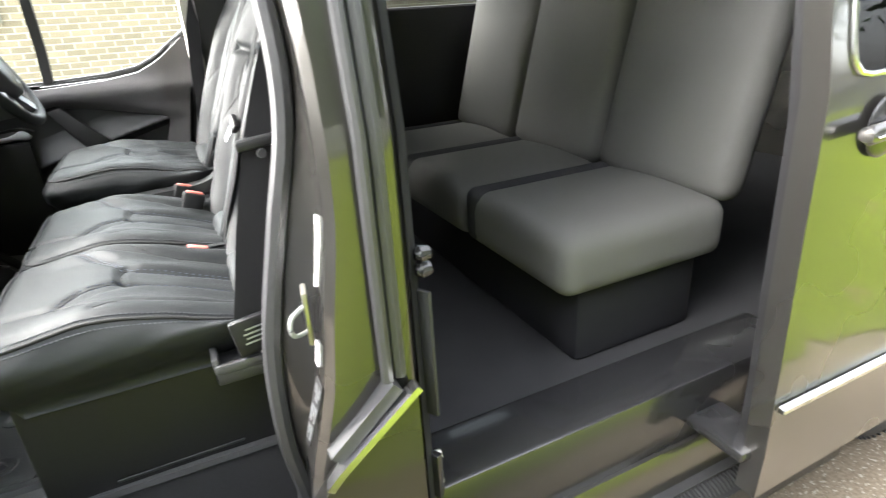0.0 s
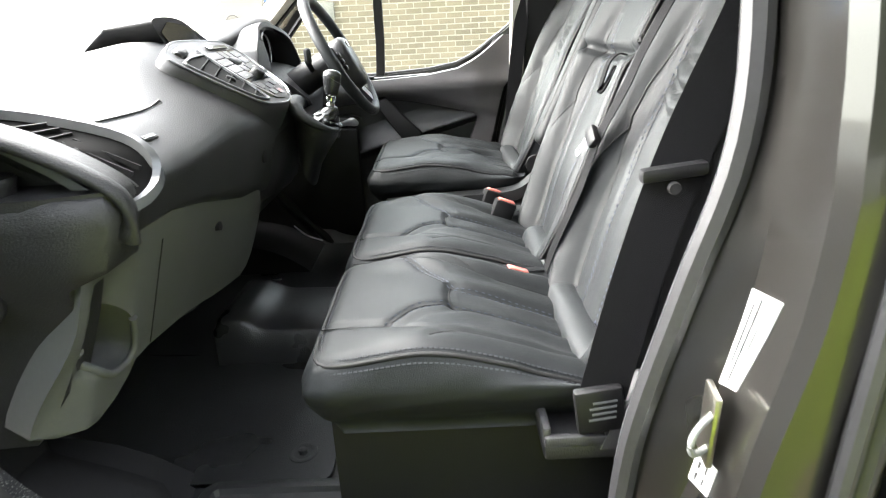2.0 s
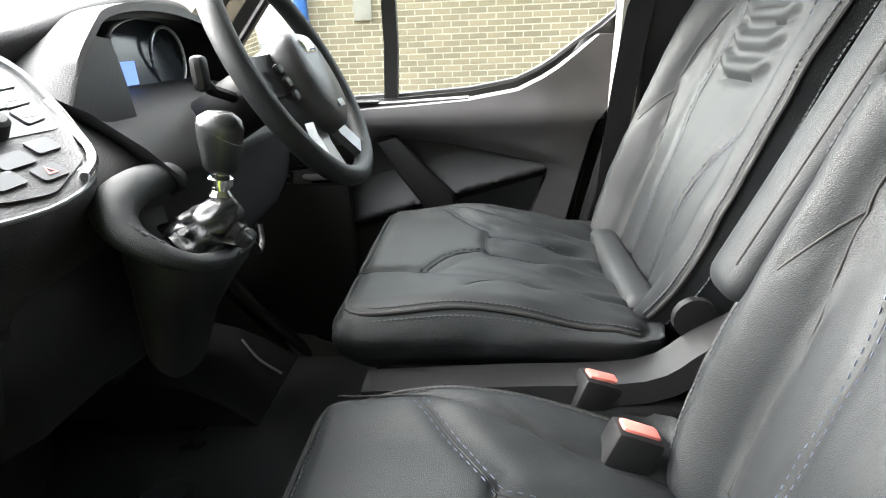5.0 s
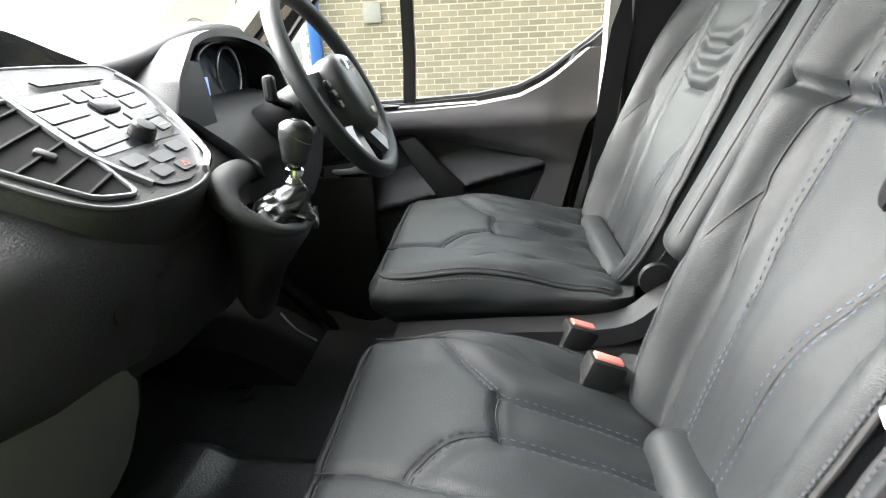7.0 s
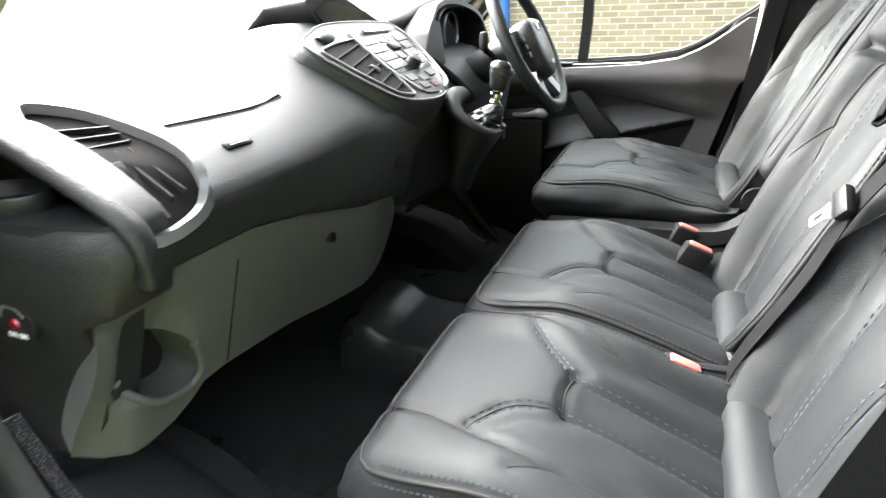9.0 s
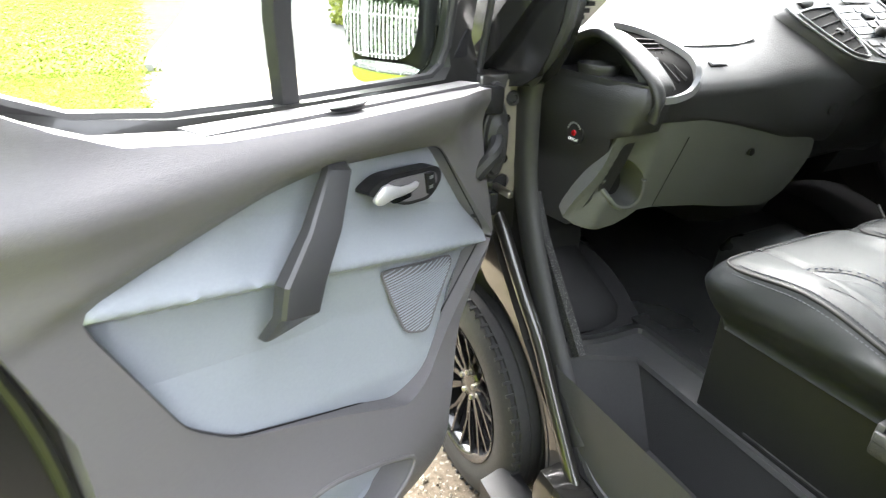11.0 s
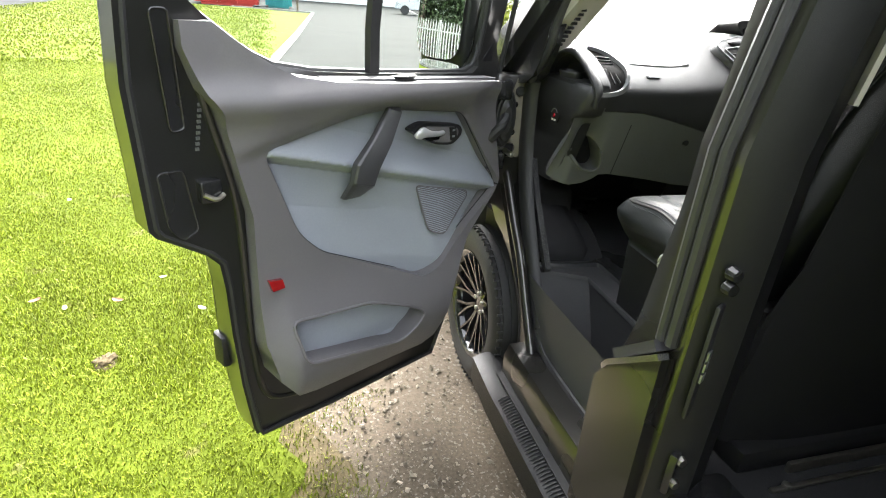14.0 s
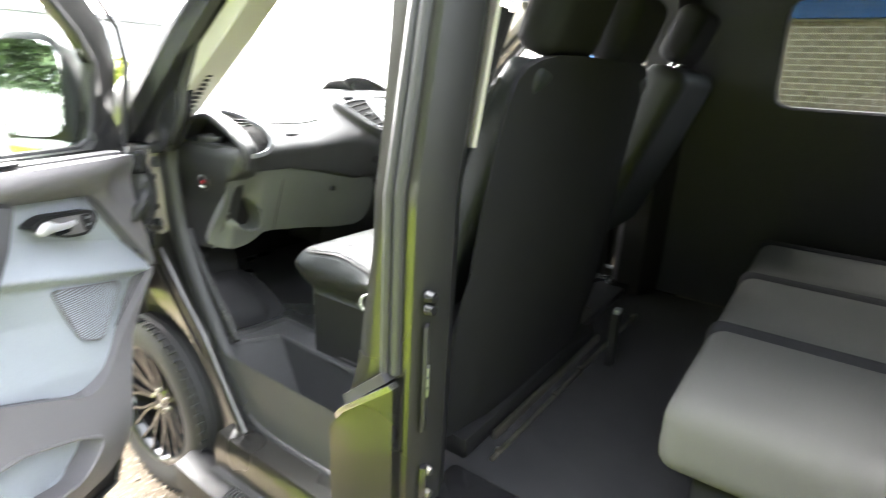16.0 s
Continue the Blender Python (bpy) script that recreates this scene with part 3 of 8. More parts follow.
def pale_shape():
    b = bmesh.new()
    prof = [(-0.035, 0.0), (-0.012, 0.022), (0.012, 0.022), (0.035, 0.0), (0.012, 0.015), (-0.012, 0.015)]
    rings = [[(p * k, q, z) for p, q in prof] for z, k in ((0.05, 1), (1.72, 1), (1.84, 0.12))]
    bm2 = loft(rings)
    return bm2


me_pale = bpy.data.meshes.new("pale")
b = pale_shape()
b.to_mesh(me_pale)
b.free()
me_pale.materials.append(GALV)
for n in range(8):
    x0 = -9.0 + n * 2.75
    fence = thing("palisade_fence", x0, FENCE_Y, 0.1, "galvanised steel palisade fence panel with pointed pales", "fence", "fence panels")
    part("post", box(x0 - 0.05, x0 + 0.05, FENCE_Y + 0.01, FENCE_Y + 0.06, 0, 1.95), GALV, fence)
    for z in (0.45, 1.55):
        part("rail", box(x0, x0 + 2.75, FENCE_Y, FENCE_Y + 0.03, z, z + 0.05), GALV, fence)
    for k in range(17):
        ob = new("pale", me_pale)
        ob.parent = fence
        ob.matrix_parent_inverse = WORLDS[fence.name].inverted()
        ob.matrix_basis = pose(x0 + 0.09 + k * 0.158, FENCE_Y - 0.024, 0.1, 0, 0, 180)


def tree(x, y, high, seed, spread=2.2, leaves=2600, leaf=0.16, material=None, label="tall dark tree behind the fence"):
    r = np.random.default_rng(seed)
    t = thing("tree", x, y, 0, label, "tree", "trees behind the fence")
    trunk = smooth_line([(x, y, -0.1), (x + r.uniform(-0.1, 0.1), y, high * 0.3), (x + r.uniform(-0.3, 0.3), y + r.uniform(-0.2, 0.2), high * 0.65), (x + r.uniform(-0.3, 0.3), y, high * 0.95)], 4)
    rings = []
    for i, p in enumerate(trunk):
        w = (0.20 * (1 - i / len(trunk)) + 0.02) * high / 8
        rings.append([(p[0] + w * math.cos(k), p[1] + w * math.sin(k), p[2]) for k in (j * math.tau / 9 for j in range(9))])
    part("trunk", loft(rings), BARK, t)
    bm2 = bmesh.new()
    tips = []
    for k in range(12):
        z = high * r.uniform(0.3, 0.9)
        a, ln = r.uniform(0, math.tau), spread * r.uniform(0.4, 1.0) * (1.15 - z / high * 0.7)
        q = trunk[min(len(trunk) - 1, int(z / high * len(trunk)))]
        e = (q[0] + math.cos(a) * ln, q[1] + math.sin(a) * ln, z + ln * r.uniform(0.1, 0.6))
        mid = tuple((Vector(q) * 0.5 + Vector(e) * 0.5 + Vector((0, 0, 0.12 * ln))))
        sweep([(q[0], q[1], z), mid, e], 0.035 * high / 8, bm=bm2)
        tips += [Vector(e), Vector(mid), Vector(e) * 0.7 + Vector(mid) * 0.3]
    part("limbs", bm2, BARK, t)
    pts2, faces2 = [], []
    for _ in range(leaves):
        c = tips[r.integers(len(tips))] + Vector(r.normal(0, 0.42, 3)) * spread * 0.42
        u, v = Vector(r.normal(0, 1, 3)).normalized(), Vector(r.normal(0, 1, 3)).normalized()
        s = leaf * r.uniform(0.5, 1.3)
        i = len(pts2)
        pts2 += [tuple(c - u * s), tuple(c + v * s * 0.5), tuple(c + u * s), tuple(c - v * s * 0.5)]
        faces2.append((i, i + 1, i + 2, i + 3))
    crown = bpy.data.meshes.new("crown")
    crown.from_pydata(pts2, [], faces2)
    crown.materials.append(material or LEAVES)
    ob = new("crown", crown)
    ob.parent = t
    ob.matrix_parent_inverse = WORLDS[t.name].inverted()
    return t


for n, (x, y, h) in enumerate(((-8.5, 11.2, 8.5), (-6.2, 12.8, 10), (-4.2, 11.0, 9), (-2.3, 12.6, 10.5), (-0.2, 11.1, 8), (1.8, 12.9, 10), (4.0, 11.4, 9), (6.5, 12.6, 10), (9.5, 11.6, 9.5), (13.0, 13.2, 10),
                               (-11.0, 11.5, 10), (-13.5, 12.5, 11), (-16.5, 11.0, 10), (-20.0, 12.5, 11), (-24.0, 10.0, 11), (-27.0, 6.0, 11), (-28.5, 1.5, 10),
                               (-15.0, 15.5, 13), (-9.5, 15.8, 13), (-5.0, 15.5, 13), (-0.5, 15.8, 13), (4.5, 15.5, 12), (9.0, 15.8, 12))):
    tree(x, y, h, 20 + n, 2.8, 3600, 0.22)


# ---- far things along the road ----
def skip(x, y, w, material, label):
    s = thing("waste_skip", x, y, 0, label, "skip", "waste skips")
    rings = []
    for z, k in ((0.12, 0.86), (1.25, 1.0)):
        rings.append([(x + p * k * 1.7 + 0.0, y + q * w / 2, z) for p, q in ((-1, -1), (1, -1), (1, 1), (-1, 1))])
    part("body", loft(rings), material, s)
    for q in (-1, -0.33, 0.33, 1):
        part("rib", box(x - 1.78, x - 1.60, y + q * w * 0.47 - 0.05, y + q * w * 0.47 + 0.05, 0.15, 1.3, 0.01), material, s)
    part("rim", box(x - 1.78, x + 1.78, y - w / 2 - 0.05, y + w / 2 + 0.05, 1.24, 1.34, 0.02), material, s)
    part("skid", box(x - 1.4, x + 1.4, y - w * 0.4, y + w * 0.4, 0.0, 0.13), material, s)
    return s


red = skip(38.0, 4.4, 3.6, SKIP_RED, "red painted steel waste skip beside the road")
for z, w, h in ((0.95, 0.9, 0.26), (0.62, 1.4, 0.12), (0.42, 1.6, 0.08)):
    part("lettering_bar", box(36.14, 36.20, 4.4 - w / 2, 4.4 + w / 2, z, z + h), WHITE_LABEL, red, "white unreadable lettering bar")
skip(39.2, 1.4, 1.6, SKIP_TEAL, "teal painted steel waste skip beside the road")
post = thing("wooden_post", 33.6, 0.4, 0, "thin grey post standing on the grass corner", "post")
part("shaft", box(33.55, 33.68, 0.34, 0.46, 0, 2.6, 0.02), BARK, post)


def far_car(x, y, turn, material, label):
    c = thing("parked_car", x, y, 0, label, "car", "parked cars")
    side = [(-2.0, 0.35), (-2.05, 0.75), (-1.7, 0.95), (-1.1, 1.4), (0.6, 1.45), (1.2, 1.0), (2.0, 0.85), (2.1, 0.4)]
    m = pose(x, y, 0, 0, 0, turn)
    part("body", moved(loft([[(p, q * w, z) for p, z in side] for q, w in ((-1, 0.8), (-0.9, 0.88), (0.9, 0.88), (1, 0.8))]), m), material, c)
    part("window", moved(box(-1.2, 0.75, -0.82, 0.82, 1.0, 1.35, 0.1), m), SCREEN, c)
    for px in (-1.35, 1.35):
        for q in (-0.72, 0.72):
            part("wheel", moved(lathe([(q - 0.1, 0.2), (q - 0.1, 0.32), (q + 0.1, 0.32), (q + 0.1, 0.2)], 16), m @ pose(px, 0, 0.32)), TYRE, c)


far_car(42, -9.0, 80, CAR_PAINT, "pale silver car parked far down the road")
far_car(44, -12.5, 85, CAR_PAINT, "pale silver car parked far down the road")
far_car(30, -10.5, 60, WHITE_LABEL, "white car parked beside the road")


def hedge(x, y, w, h, seed, material, name, label):
    r = np.random.default_rng(seed)
    pts2, faces2 = [], []
    for _ in range(5000):
        c = Vector((x + r.normal(0, 0.33) * 0.9, y + r.uniform(-w, w) / 2, abs(r.normal(0.45, 0.3)) * h))
        if c.z > h * (1 + 0.1 * math.sin(c.y * 3)):
            continue
        u, v = Vector(r.normal(0, 1, 3)).normalized(), Vector(r.normal(0, 1, 3)).normalized()
        s = 0.09 * r.uniform(0.5, 1.4)
        i = len(pts2)
        pts2 += [tuple(c - u * s), tuple(c + v * s * 0.6), tuple(c + u * s), tuple(c - v * s * 0.6)]
        faces2.append((i, i + 1, i + 2, i + 3))
    return stuff(name, (pts2, faces2), material, label, "hedge")


hedge(17.5, -5.6, 4.0, 1.5, 3, HEDGE, "hedge", "yellow-green leafy hedge across the road")
hedge(16.0, -9.5, 5.0, 1.3, 5, HEDGE, "hedge", "yellow-green leafy hedge across the road")
far_house = thing("far_building", 62, -8, 0, "long pale clad building far down the road", "building")
part("wall", box(60, 66, -45, 30, 0, 5.0), RENDER_WALL, far_house)
part("roof", box(59.5, 66.5, -45.5, 30.5, 5.0, 5.4), KERB, far_house)
for k in range(14):
    part("window", box(59.95, 60.02, -42 + k * 5, -39.5 + k * 5, 1.4, 3.2), GALV, far_house)

# dense dark undergrowth between the trees behind the fence
pts, faces = [], []
for _ in range(42000):
    x, y = rng.uniform(-11, 13), FENCE_Y + rng.uniform(1.2, 3.6)
    top = 4.6 + 1.6 * noise.noise((x * 0.35, 0, 11)) + 0.8 * noise.noise((x * 1.3, 0, 4))
    z, r = top * rng.random() ** 0.8, rng.uniform(0.05, 0.13)
    u, w = Vector(rng.normal(size=3)).normalized() * r, Vector(rng.normal(size=3)).normalized() * r * 0.6
    c, i = Vector((x, y, z + 0.05)), len(pts)
    pts += [tuple(c - u), tuple(c + w), tuple(c + u), tuple(c - w)]
    faces.append((i, i + 1, i + 2, i + 3))
for _ in range(60000):
    x, y = rng.uniform(-19, 19), FENCE_Y + rng.uniform(2.2, 5.5)
    top = 10.5 + 2.4 * noise.noise((x * 0.22, 0, 31)) + 1.0 * noise.noise((x * 0.9, 0, 14))
    z, r = 2.0 + (top - 2.0) * rng.random() ** 0.9, rng.uniform(0.10, 0.26)
    u, w = Vector(rng.normal(size=3)).normalized() * r, Vector(rng.normal(size=3)).normalized() * r * 0.6
    c, i = Vector((x, y, z)), len(pts)
    pts += [tuple(c - u), tuple(c + w), tuple(c + u), tuple(c - w)]
    faces.append((i, i + 1, i + 2, i + 3))
stuff("undergrowth", (pts, faces), LEAVES, "dense dark green undergrowth and branches behind the palisade fence", "bushes")


# ---- the van: shell ----
van = thing("van", -1.5, 0, 0, "dark grey metallic van with two doors standing open", "van")


def flank(z):
    """Half width of the body at a height."""
    if z < 0.5:
        return 0.955 + 0.03 * (z - 0.2)
    if z < 1.28:
        return 0.965 - 0.025 * (z - 0.5) / 0.78
    return 0.94 - 0.17 * (z - 1.28) - 0.15 * max(0.0, z - 1.7) ** 2


def side_panel(name, outline, holes, side, material=None, step=0.12, thick=0.045, label="", inset=0.0):
    return part(name, sheet(outline, holes, step, lambda a, b, s: (a, side * (flank(b) - inset - s * thick), b), thick), material or PAINT, van, label)


def arch(cx, r, a0, a1, n=14, cz=0.345):
    return [(cx + r * math.cos(radians(a0 + (a1 - a0) * k / n)), cz + r * math.sin(radians(a0 + (a1 - a0) * k / n))) for k in range(n + 1)]


wing = [(0.96, 0.32), (0.99, 0.75), (0.85, 1.02), (0.6, 1.17), (0.1, 1.27), (-0.06, 1.27), (-0.05, 0.98), (-0.09, 0.82)] + arch(0, 0.40, 104, -5)
for side in (1, -1):
    side_panel("front_wing", wing, [], side)
quarter = [(-2.26, 0.36), (-2.26, 1.93), (-3.92, 1.93), (-3.96, 0.42), (-3.33, 0.36)] + arch(-2.93, 0.41, 2, 178)
side_panel("rear_quarter", quarter, [rounded([(-2.40, 1.32), (-2.40, 1.76), (-3.75, 1.74), (-3.75, 1.32)], 0.06)], 1)
right = [(-1.08, 0.36), (-1.12, 0.96), (-1.16, 1.3), (-1.12, 1.93), (-3.92, 1.93), (-3.96, 0.42), (-3.33, 0.36)] + arch(-2.93, 0.41, 2, 178)
win_r1 = rounded([(-1.56, 1.46), (-1.55, 1.86), (-2.46, 1.86), (-2.46, 1.46)], 0.07)
win_r2 = rounded([(-2.62, 1.46), (-2.62, 1.86), (-3.72, 1.84), (-3.72, 1.46)], 0.07)
side_panel("side_panel", right, [win_r1, win_r2], -1)
for w in (win_r1, win_r2):
    g = part("rear_window", sheet(w, [], 0.2, lambda a, b, s: (a, -(flank(b) - 0.015 - s * 0.004), b), 0.004), TINTED, van, "tinted side window")
    g.visible_shadow = False
    part("window_seal", sweep([(a, -(flank(b) - 0.04), b) for a, b in w], 0.012, up=(0, 1, 0), closed=True), RUBBER, van)
g = part("rear_window", sheet(rounded([(-2.40, 1.32), (-2.40, 1.76), (-3.75, 1.74), (-3.75, 1.32)], 0.06), [], 0.2, lambda a, b, s: (a, flank(b) - 0.015 - s * 0.004, b), 0.004), PRIVACY, van, "dark tinted side window")

# inner lining of the load space on the far side
part("side_lining", sheet([(-1.15, 0.6), (-1.15, 1.90), (-3.85, 1.90), (-3.85, 0.6)], [rounded([(a + 0.03 * (1 if a > -2 else -1) * 0, b) for a, b in win_r1], 0.01), win_r2], 0.15,
     lambda a, b, s: (a, -(flank(b) - 0.075 - s * 0.004), b), 0.004), LINING, van, "black lining of the rear cabin")

# roof, screen surround, nose and tail
rings = []
for x in (-0.42, -0.6, -1.2, -2.5, -3.6, -3.95):
    rings.append([(x, q * flank(1.92) * k, z + 0.06 - (0.03 if x in (-0.42, -3.95) else 0)) for q, k, z in ((1, 1.0, 1.85), (1, 0.97, 1.90), (1, 0.8, 1.935), (1, 0, 1.955), (-1, 0.8, 1.935), (-1, 0.97, 1.90), (-1, 1, 1.85), (-1, 0.95, 1.84), (1, 0.0, 1.86), (1, 0.95, 1.84))])
part("roof", loft(rings), PAINT, van)
part("roof_lining", box(-3.85, -0.50, -0.76, 0.76, 1.882, 1.905), HEADLINER, van, "pale fabric roof lining")
part("screen_header", sweep([(-0.45, -0.78, 1.89), (-0.42, 0, 1.91), (-0.45, 0.78, 1.89)], [(-0.05, -0.03), (-0.05, 0.03), (0.05, 0.03), (0.05, -0.03)]), PAINT, van)
screen = part("windscreen", loft([[(0.56, 0.80, 1.22), (0.66, 0.4, 1.22), (0.69, 0, 1.22), (0.66, -0.4, 1.22), (0.56, -0.80, 1.22)],
                                  [(0.04, 0.76, 1.56), (0.12, 0.38, 1.565), (0.14, 0, 1.567), (0.12, -0.38, 1.565), (0.04, -0.76, 1.56)],
                                  [(-0.47, 0.70, 1.89), (-0.42, 0.35, 1.905), (-0.41, 0, 1.91), (-0.42, -0.35, 1.905), (-0.47, -0.70, 1.89)]], cap=False, closed=False), DUSTY, van, "dusty curved windscreen")
screen.visible_shadow = False
nose = []
for x, z1, k in ((0.56, 1.20, 0.93), (0.80, 1.09, 0.93), (0.94, 0.93, 0.90), (1.0, 0.72, 0.85), (1.0, 0.40, 0.82)):
    nose.append([(x, q * 0.93 * k, z1 + (0.03 if abs(q) < 0.6 else 0)) for q in (1, 0.5, 0, -0.5, -1)])
part("bonnet", loft(nose, cap=False, closed=False), PAINT, van)
part("bumper", box(0.86, 1.06, -0.88, 0.88, 0.22, 0.46, 0.06, 3), DASH_BLACK, van)
part("tailgate", box(-3.98, -3.92, -0.90, 0.90, 0.42, 1.93, 0.02), PAINT, van)
part("firewall", box(0.30, 0.36, -0.86, 0.86, 0.5, 1.22), DASH_BLACK, van)
part("scuttle", box(0.32, 0.70, -0.84, 0.84, 1.17, 1.215, 0.01), DASH_BLACK, van)
for side in (1, -1):
    bow = [(0.41 * math.cos(radians(k)), 0.345 + 0.41 * math.sin(radians(k))) for k in range(-20, 201, 10)]
    part("wheel_housing", loft([[(x, side * 0.86, z) for x, z in bow], [(x, side * 0.50, z) for x, z in bow], [(x * 0.5, side * 0.495, 0.345 + (z - 0.345) * 0.5) for x, z in bow], [(x * 0.02, side * 0.495, 0.345 + (z - 0.345) * 0.02) for x, z in bow]], cap=False, closed=False), CARPET, van, "black wheel arch", soft=50)
    part("kick_panel", box(-0.06, 0.34, side * 0.80, side * 0.83, 0.50, 1.22, 0.01), DASH_BLACK, van)
part("kick_panel", box(-0.46, -0.04, -0.83, -0.80, 0.50, 1.10, 0.01), DASH_BLACK, van)
part("sill_panel", box(-1.16, -0.44, -0.86, -0.80, 0.40, 0.68, 0.02), DASH_BLACK, van)

# floors, step well and sills
part("cab_floor", sheet([(0.30, -0.84), (-1.16, -0.84), (-1.16, 0.60), (-0.44, 0.60), (-0.40, 0.63), (-0.325, 0.80), (0.0, 0.80), (0.30, 0.72)], [], 0.15,
     lambda a, b, s: (a, b, 0.640 + 0.10 * max(0.0, a + 0.02) - s * 0.03), 0.03), FLOOR_MAT, van, "black grained rubber cab floor")
rim_well = [(-0.340, 0.775), (-0.417, 0.638), (-1.02, 0.655), (-1.02, 0.83), (-0.35, 0.83)]
foot_well = [(-0.480, 0.765), (-0.495, 0.625), (-1.00, 0.64), (-1.00, 0.83), (-0.46, 0.83)]
part("step_well", loft([[(x, y, 0.645) for x, y in rim_well], [(x, y, 0.425) for x, y in foot_well], [(-0.47 + (x + 0.47) * 0.98 , 0.73 + (y - 0.73) * 0.9, 0.413) for x, y in foot_well], [(-0.74 + (x + 0.74) * 0.02, 0.74 + (y - 0.74) * 0.02, 0.413) for x, y in foot_well]], cap=False), STEP_PLASTIC, van, "moulded charcoal plastic step well", soft=20)
for n in range(11):
    x = -0.56 - n * 0.038
    part("tread_rib", sweep(smooth_line([(x + 0.035, 0.665, 0.417), (x + 0.008, 0.70, 0.417), (x + 0.014, 0.735, 0.417), (x - 0.014, 0.765, 0.417), (x - 0.018, 0.80, 0.417)], 3), [(-0.005, -0.002), (-0.003, 0.004), (0.003, 0.004), (0.005, -0.002)]), STEP_PLASTIC, van)
# moulded surround of the step: a flat ledge with a raised inner edge
ledge = [(-0.325, 0.548), (-0.322, 0.60), (-0.318, 0.68), (-0.290, 0.775), (-0.340, 0.775), (-0.417, 0.638), (-1.02, 0.655), (-1.02, 0.548)]
part("step_ledge", sheet(ledge, [], 0.05, lambda a, b, s: (a, b, 0.652 - 0.014 * s), 0.014), STEP_PLASTIC, van, "charcoal plastic ledge round the step well", soft=40)
part("ledge_ridge", sweep(smooth_line([(-0.62, 0.545, 0.652), (-0.37, 0.542, 0.653), (-0.330, 0.548, 0.654), (-0.318, 0.575, 0.654), (-0.314, 0.68, 0.654), (-0.288, 0.772, 0.654)], 5), [(-0.020, -0.008), (-0.012, 0.010), (0.006, 0.011), (0.014, 0.002), (0.016, -0.008)]), FLOOR_MAT, van, "grained rubber edge of the step ledge", soft=60)
part("well_lip", sweep([(-0.338, 0.772, 0.650), (-0.417, 0.636, 0.652), (-1.03, 0.653, 0.652)], [(-0.010, -0.006), (-0.007, 0.006), (0.007, 0.006), (0.010, -0.006)]), STEP_PLASTIC, van)
part("load_floor", box(-3.90, -1.14, -0.86, 0.80, 0.57, 0.60), CARPET, van, "black carpeted rear cabin floor")
part("load_sill", box(-2.30, -1.20, 0.74, 0.90, 0.40, 0.605, 0.015), PAINT_DARK, van)
for side in (1, -1):
    part("sill", sweep([(-0.44, side * 0.86, 0.36), (-2.5, side * 0.86, 0.36)], [(-0.05, -0.08), (-0.05, 0.055), (-0.02, 0.075), (0.05, 0.07), (0.065, 0.03), (0.065, -0.08)]), PAINT, van)
    part("side_skirt", sweep([(-0.30, side * 0.93, 0.24), (-0.5, side * 0.945, 0.25), (-2.45, side * 0.945, 0.25)], [(-0.05, -0.06), (-0.05, 0.05), (0.0, 0.06), (0.05, 0.04), (0.05, -0.05)]), DASH_BLACK, van, "ribbed black plastic side skirt")
ribs = bmesh.new()
for n in range(150):
    x = -0.56 - n * 0.0125
    sweep([(x, 0.992, 0.235), (x, 0.993, 0.285), (x, 0.970, 0.306), (x, 0.945, 0.313)], [(-0.0028, -0.003), (-0.0016, 0.0012), (0.0016, 0.0012), (0.0028, -0.003)], up=(0, 1, 0.5), bm=ribs)
skirt_ribs = part("grille_ribs", ribs, RUBBER, van, "fine ribs of the black side skirt")
part("grip_strip", sweep([(-0.45, 0.93, 0.318), (-2.2, 0.93, 0.318)], [(-0.02, 0), (-0.02, 0.004), (0.02, 0.004), (0.02, 0)]), RUBBER, van)

# upright cheek between the hinge face and the windscreen pillar
cheek = smooth_line([(0.11, 1.25), (0.11, 1.395), (-0.05, 1.48), (-0.17, 1.60), (-0.33, 1.73), (-0.42, 1.75), (-0.30, 1.56), (-0.25, 1.45), (-0.235, 1.36), (-0.14, 1.25)], 3, closed=True)
part("pillar_cover", sweep(smooth_line([(-0.47, 0.825, 0.50), (-0.36, 0.815, 0.62), (-0.20, 0.805, 0.84), (-0.125, 0.80, 1.0), (-0.112, 0.805, 1.15), (-0.125, 0.81, 1.27), (-0.19, 0.805, 1.42), (-0.40, 0.765, 1.64)], 5), [(-0.036, -0.018), (-0.040, 0.004), (-0.026, 0.016), (0.004, 0.012), (0.022, 0.004), (0.024, -0.018)], up=(0, 1, 0)), RUBBER, van, "wide black rubber edge of the doorway", soft=70)
part("post_flange", sweep(smooth_line([(-0.070, 0.845, 0.925), (-0.115, 0.845, 0.885), (-0.215, 0.848, 0.775), (-0.30, 0.850, 0.69), (-0.375, 0.852, 0.585), (-0.47, 0.855, 0.455), (-0.52, 0.858, 0.40)], 5), [(0.020 * math.cos(a), 0.016 * math.sin(a)) for a in (k * math.tau / 14 for k in range(14))], up=(0, 1, 0)), PAINT, van, "rounded painted flange of the door post", soft=70)
part("pillar_cheek", sheet(cheek, [], 0.04, lambda a, b, s: (a, 0.855 - 0.05 * s - 0.16 * max(0, b - 1.4) - 0.05 * max(0, 0.05 - a) ** 1.0, b), 0.05), PAINT_DARK, van, "dark painted pillar cheek", soft=40)
part("cheek_seal", sweep(smooth_line([(-0.15, 0.83, 1.26), (-0.237, 0.825, 1.36), (-0.252, 0.815, 1.45), (-0.30, 0.795, 1.56), (-0.41, 0.76, 1.74)], 4), 0.013, up=(0, 1, 0)), RUBBER, van, "black rubber door seal")
